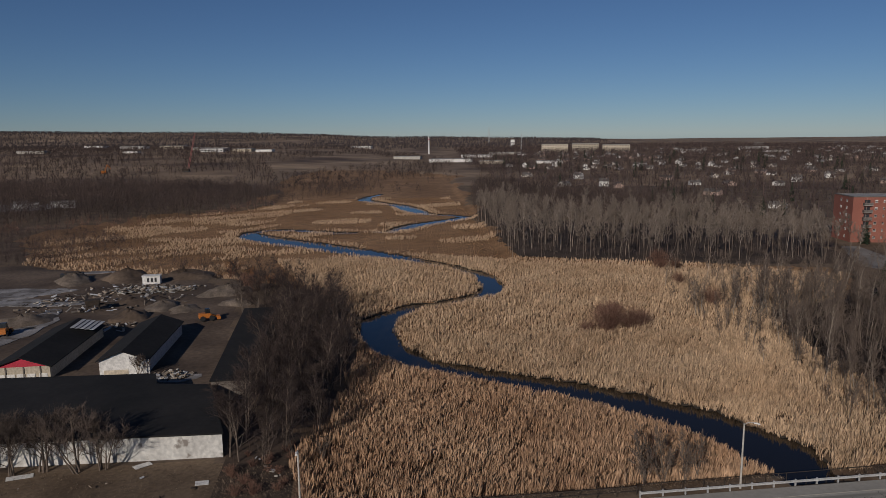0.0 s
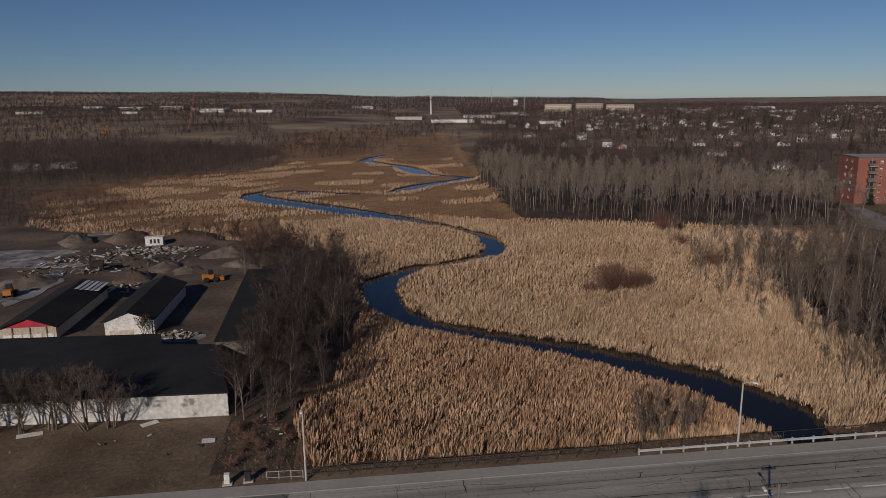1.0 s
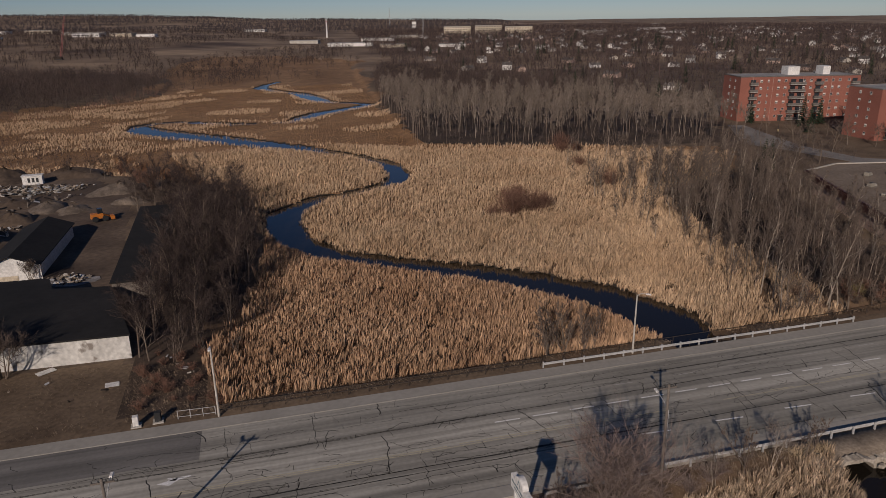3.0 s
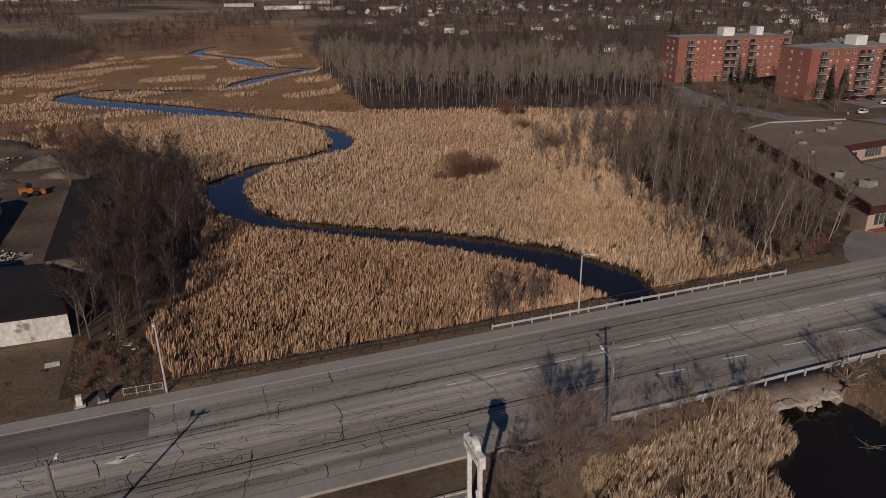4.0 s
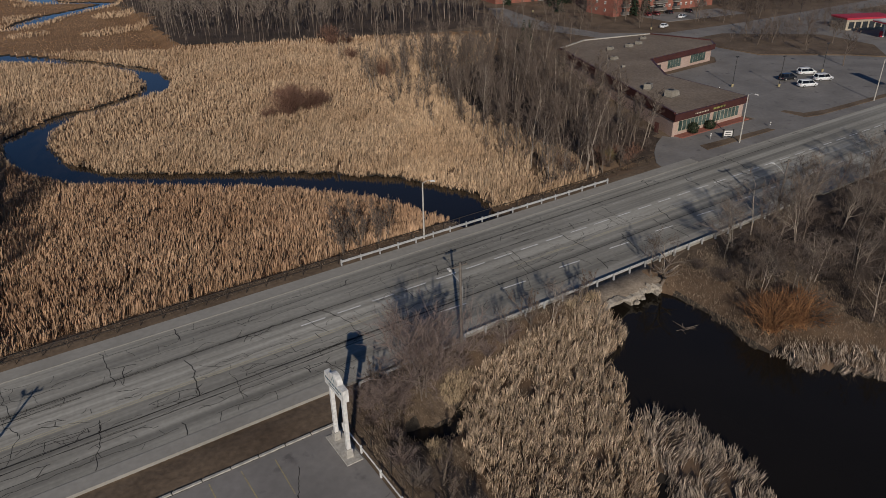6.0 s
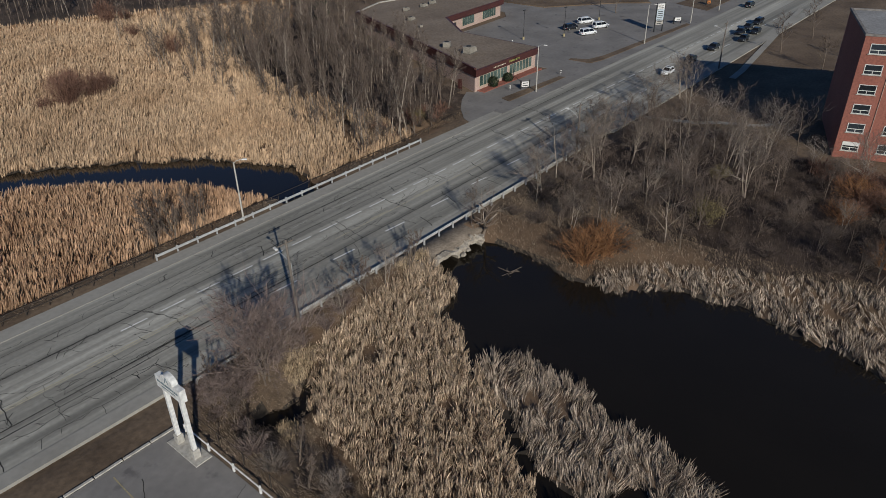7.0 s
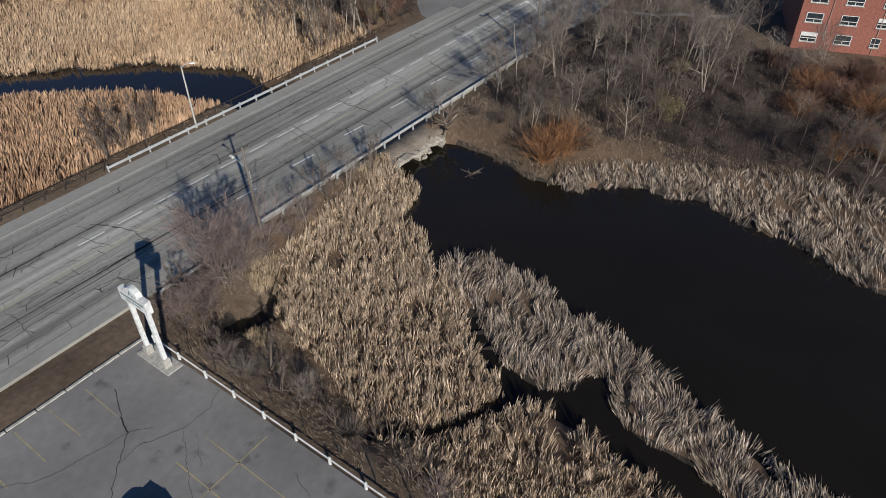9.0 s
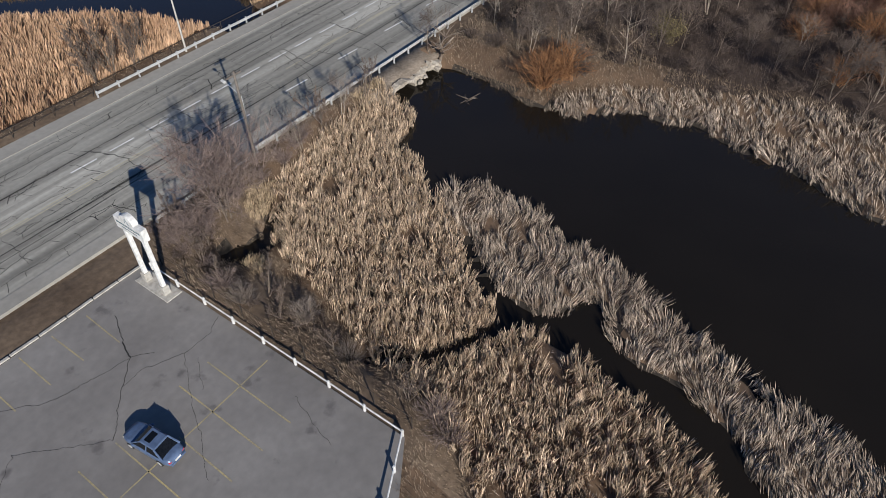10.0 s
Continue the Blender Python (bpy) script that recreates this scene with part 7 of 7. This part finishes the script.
plant(maple, [(200, 196), (206, 190), (192, 206), (188, 222), (240, 178), (250, 170), (262, 168), (232, 172), (214, 232), (190, 262), (180, 190), (210, 116), (220, 122), (228, 118), (214, 130), (184, 46), (186, 30), (174, 34), (204, 44), (202, 100), (236, 236), (276, 200), (284, 190), (270, 216)], 0.8, 1.15, 7)
unplant(maple)


# ---- town and industry ----
def house_kind(w, d, h, ridge, paint, label):
    t = thing("house", label, "house", "town houses", m=pose(0, 0, -500))
    b = Buf().box(-w / 2, -d / 2, -1, w / 2, d / 2, h)
    for s in (-1, 1):
        b.face((s * w / 2, -d / 2, h), (s * w / 2, d / 2, h), (s * w / 2, 0, ridge))
    part("wall", b, paint, t)
    r = Buf()
    for s in (-1, 1):
        ov = 0.45
        ze = h - (ridge - h) * ov / (d / 2)
        r.face((-w / 2 - ov, s * (d / 2 + ov), ze), (w / 2 + ov, s * (d / 2 + ov), ze), (w / 2 + ov, 0, ridge + 0.12), (-w / 2 - ov, 0, ridge + 0.12))
    roof = part("roof", r, M_SHING, t)
    part("chimney", Buf().box(w * 0.2, -0.3, ridge - 1, w * 0.2 + 0.7, 0.4, ridge + 0.9), M_BRICK2, roof)
    for x in (-w * 0.3, w * 0.22):
        part("window", Buf().box(x - 0.6, -d / 2 - 0.04, 1.0, x + 0.6, -d / 2, 2.2), M_GLASS, t)
    part("door", Buf().box(-w * 0.12, -d / 2 - 0.04, 0, -w * 0.12 + 0.9, -d / 2, 2.1), M_DARK, t)
    return t


houses = [house_kind(12, 8.5, 3.0, 5.2, M_SIDING, "small bungalow with pale siding and grey shingles among trees"), house_kind(9.5, 8, 5.4, 8.0, M_WHITE, "white two-storey house among bare trees"),
          house_kind(14, 9, 3.2, 5.6, M_BRICK2, "brown brick bungalow among bare trees"), house_kind(11, 8, 3.0, 5.0, M_WHITE, "white bungalow with a grey roof among trees")]
rng = random.Random(12)
pts = apart_places([(175, 620), (200, 430), (300, 330), (420, 250), (800, 330), (1400, 800), (1300, 1700), (420, 1700), (200, 950)], 42, 31, 330)
for x, y in pts:
    ob = copy_thing(houses[rng.randrange(4)], Matrix.Identity(4))
    ob.matrix_basis = pose(x, y, float(ground_z(x, y)), 0, 0, rng.choice((-12, 78, 30, -50)) + rng.uniform(-6, 6)) @ Matrix.Scale(0.82, 4)
unplant(houses)


def far_block(name, label, x, y, turn, w, d, h, wall, rows=2, bays=8, glass=True, category="building"):
    t = thing(name, label, category, "far buildings", pose(x, y, float(ground_z(x, y)) - 1, 0, 0, turn))
    part("wall", Buf().box(-w / 2, -d / 2, 0, w / 2, d / 2, h + 1), wall, t)
    part("roof", Buf().box(-w / 2 - 0.4, -d / 2 - 0.4, h + 1, w / 2 + 0.4, d / 2 + 0.4, h + 1.6), M_ROOFG, t)
    if glass:
        fh = h / rows
        for r in range(rows):
            for i in range(bays):
                x0 = -w / 2 + (i + 0.2) * w / bays
                part("window", Buf().box(x0, -d / 2 - 0.15, 1 + fh * (r + 0.4), x0 + 0.6 * w / bays, -d / 2, 1 + fh * (r + 0.62)), M_GLASS, t)
    return t


for x, y, w, h in ((482, 1640, 62, 17), (551, 1618, 62, 18), (617, 1592, 62, 15)):
    far_block("office_block", "long beige office block with window bands", x, y, -18, w, 30, h, M_BEIGE, 4, 10)
for x, y, w, d, h, mt in ((-719, 2080, 56, 30, 9, M_WHITE), (-570, 1920, 68, 30, 10, M_WHITE), (-476, 1945, 64, 30, 12, M_BEIGE), (-283, 1480, 50, 30, 10, M_WHITE), (-225, 1490, 40, 26, 9, M_BEIGE), (-180, 1470, 34, 20, 8, M_WHITE), (-330, 1700, 90, 30, 8, M_CONC),
                          (28, 2300, 66, 30, 10, M_WHITE), (100, 1300, 50, 24, 8, M_CONC), (160, 1150, 70, 26, 8, M_WHITE), (215, 1075, 40, 22, 7, M_BEIGE), (240, 1350, 60, 30, 8, M_WHITE), (330, 1500, 70, 30, 7, M_CONC), (1310, 2130, 26, 16, 14, M_CONC), (1380, 2090, 18, 14, 11, M_CONC), (560, 2430, 14, 14, 22, M_WHITE),
                          (300, 1050, 40, 20, 6, M_WHITE), (760, 1500, 60, 24, 8, M_CONC), (900, 1400, 50, 22, 7, M_WHITE), (1000, 1650, 70, 24, 8, M_WHITE), (-640, 1500, 60, 20, 7, M_CONC), (-430, 1430, 30, 14, 6, M_WHITE)):
    far_block("warehouse", "pale low warehouse far off among trees", x, y, -14, w, d, h * (0.62 if h < 15 else 1), mt, 1, 6, h > 9)
for i in range(9):
    x, y = -250 + i * 8.5 - (i % 3) * 3, 484 + (i % 4) * 5
    far_block("trailer", "white trailer parked in a far lot", x, y, 20 + 8 * (i % 3), 8.5, 2.8, 3.2, M_WHITE, 1, 1, False, "trailer")
lotw = Buf().prism([(-330, 455), (-200, 470), (-190, 510), (-340, 520)], -0.1, 0.1)
thing("gravel_lot", "pale gravel lot far off with trailers", "lot", data=lotw.mesh("gravel_lot", M_ROOFG), kind="structure")

stack = thing("chimney_stack", "tall slim white chimney stack on the horizon", "chimney", m=pose(171, 1591, 4))
part("shaft", Buf().lathe([(2.0, -2), (1.2, 36), (1.4, 37), (1.1, 37.2)], 14), M_WHITE, stack)
part("band", Buf().lathe([(1.45, 30), (1.42, 31), (1.4, 32)], 14), M_REDP, stack)


def mast(label, x, y, tall, r):
    z = float(ground_z(x, y))
    t = thing("radio_mast", label, "mast", "radio masts", pose(x, y, z))
    b = Buf()
    for i in range(3):
        a = 2.1 * i
        b.tube((r * math.cos(a), r * math.sin(a), -1), (0.3 * r * math.cos(a), 0.3 * r * math.sin(a), tall), r * 0.16, r * 0.1, 4)
    part("legs", b, M_GALV, t)
    c = Buf()
    for k in range(18):
        f = k / 18
        q = r * (1 - 0.7 * f)
        for i in range(3):
            c.tube((q * math.cos(2.1 * i), q * math.sin(2.1 * i), tall * f), (q * math.cos(2.1 * (i + 1)), q * math.sin(2.1 * (i + 1)), tall * (f + 0.05)), r * 0.06, r * 0.06, 3)
    part("lattice", c, M_GALV, t)


mast("thin lattice radio mast on the horizon", 575, 2944, 70, 3.0)
mast("thin lattice radio mast above the town", 402, 1652, 44, 1.8)


def crane():
    z = float(ground_z(-200, 877))
    t = thing("crawler_crane", "red lattice-boom crane rising over the woods", "crane", m=pose(-202, 877, z))
    part("base", bevelled(Buf().box(-5, -3, 0, 3, 3, 3.5), 0.2, 1), M_RUSTY, t)
    for s in (-3, 3):
        part("track", bevelled(Buf().box(-4, s - 0.7, -0.6, 4, s + 0.7, 0.8), 0.2, 1), M_DARK, t)
    b = Buf()
    p0, p1 = Vector((2, 0, 3)), Vector((12, 2, 46))
    d = (p1 - p0).normalized()
    u, w = d.cross(Vector((0, 1, 0))).normalized(), Vector((0, 1, 0))
    cs = [(u + w), (u - w), (-u - w), (-u + w)]
    for c in cs:
        b.tube(p0 + c * 0.8, p1 + c * 0.5, 0.14, 0.12, 4)
    for k in range(26):
        a, e = p0.lerp(p1, k / 26), p0.lerp(p1, (k + 1) / 26)
        for i in range(4):
            b.tube(a + cs[i] * 0.75, e + cs[(i + 1) % 4] * 0.75, 0.06, 0.06, 3)
    part("boom", b, mat("faded_red_paint", (0.30, 0.11, 0.10), (0.38, 0.17, 0.15), 0.4), t)
    part("cable", Buf().tube(p1, (12.4, 2, 12), 0.06, 0.06, 3), M_DARK, t)


crane()
digger = thing("excavator", "yellow excavator arm above the far woods", "excavator", m=pose(-289, 852, float(ground_z(-289, 852)), 0, 0, 30))
part("body", bevelled(Buf().box(-3, -1.5, 1, 2, 1.5, 4), 0.15, 1), M_ORANGE, digger)
part("boom", Buf().tube((1, 0, 3), (4, 0, 11), 0.5, 0.4, 6), M_ORANGE, digger)
part("stick", Buf().tube((4, 0, 11), (7.5, 0, 6), 0.4, 0.3, 6), M_ORANGE, digger)
for s in (-1.4, 1.4):
    part("track", bevelled(Buf().box(-2.6, s - 0.5, -0.4, 2.6, s + 0.5, 1.0), 0.15, 1), M_DARK, digger)
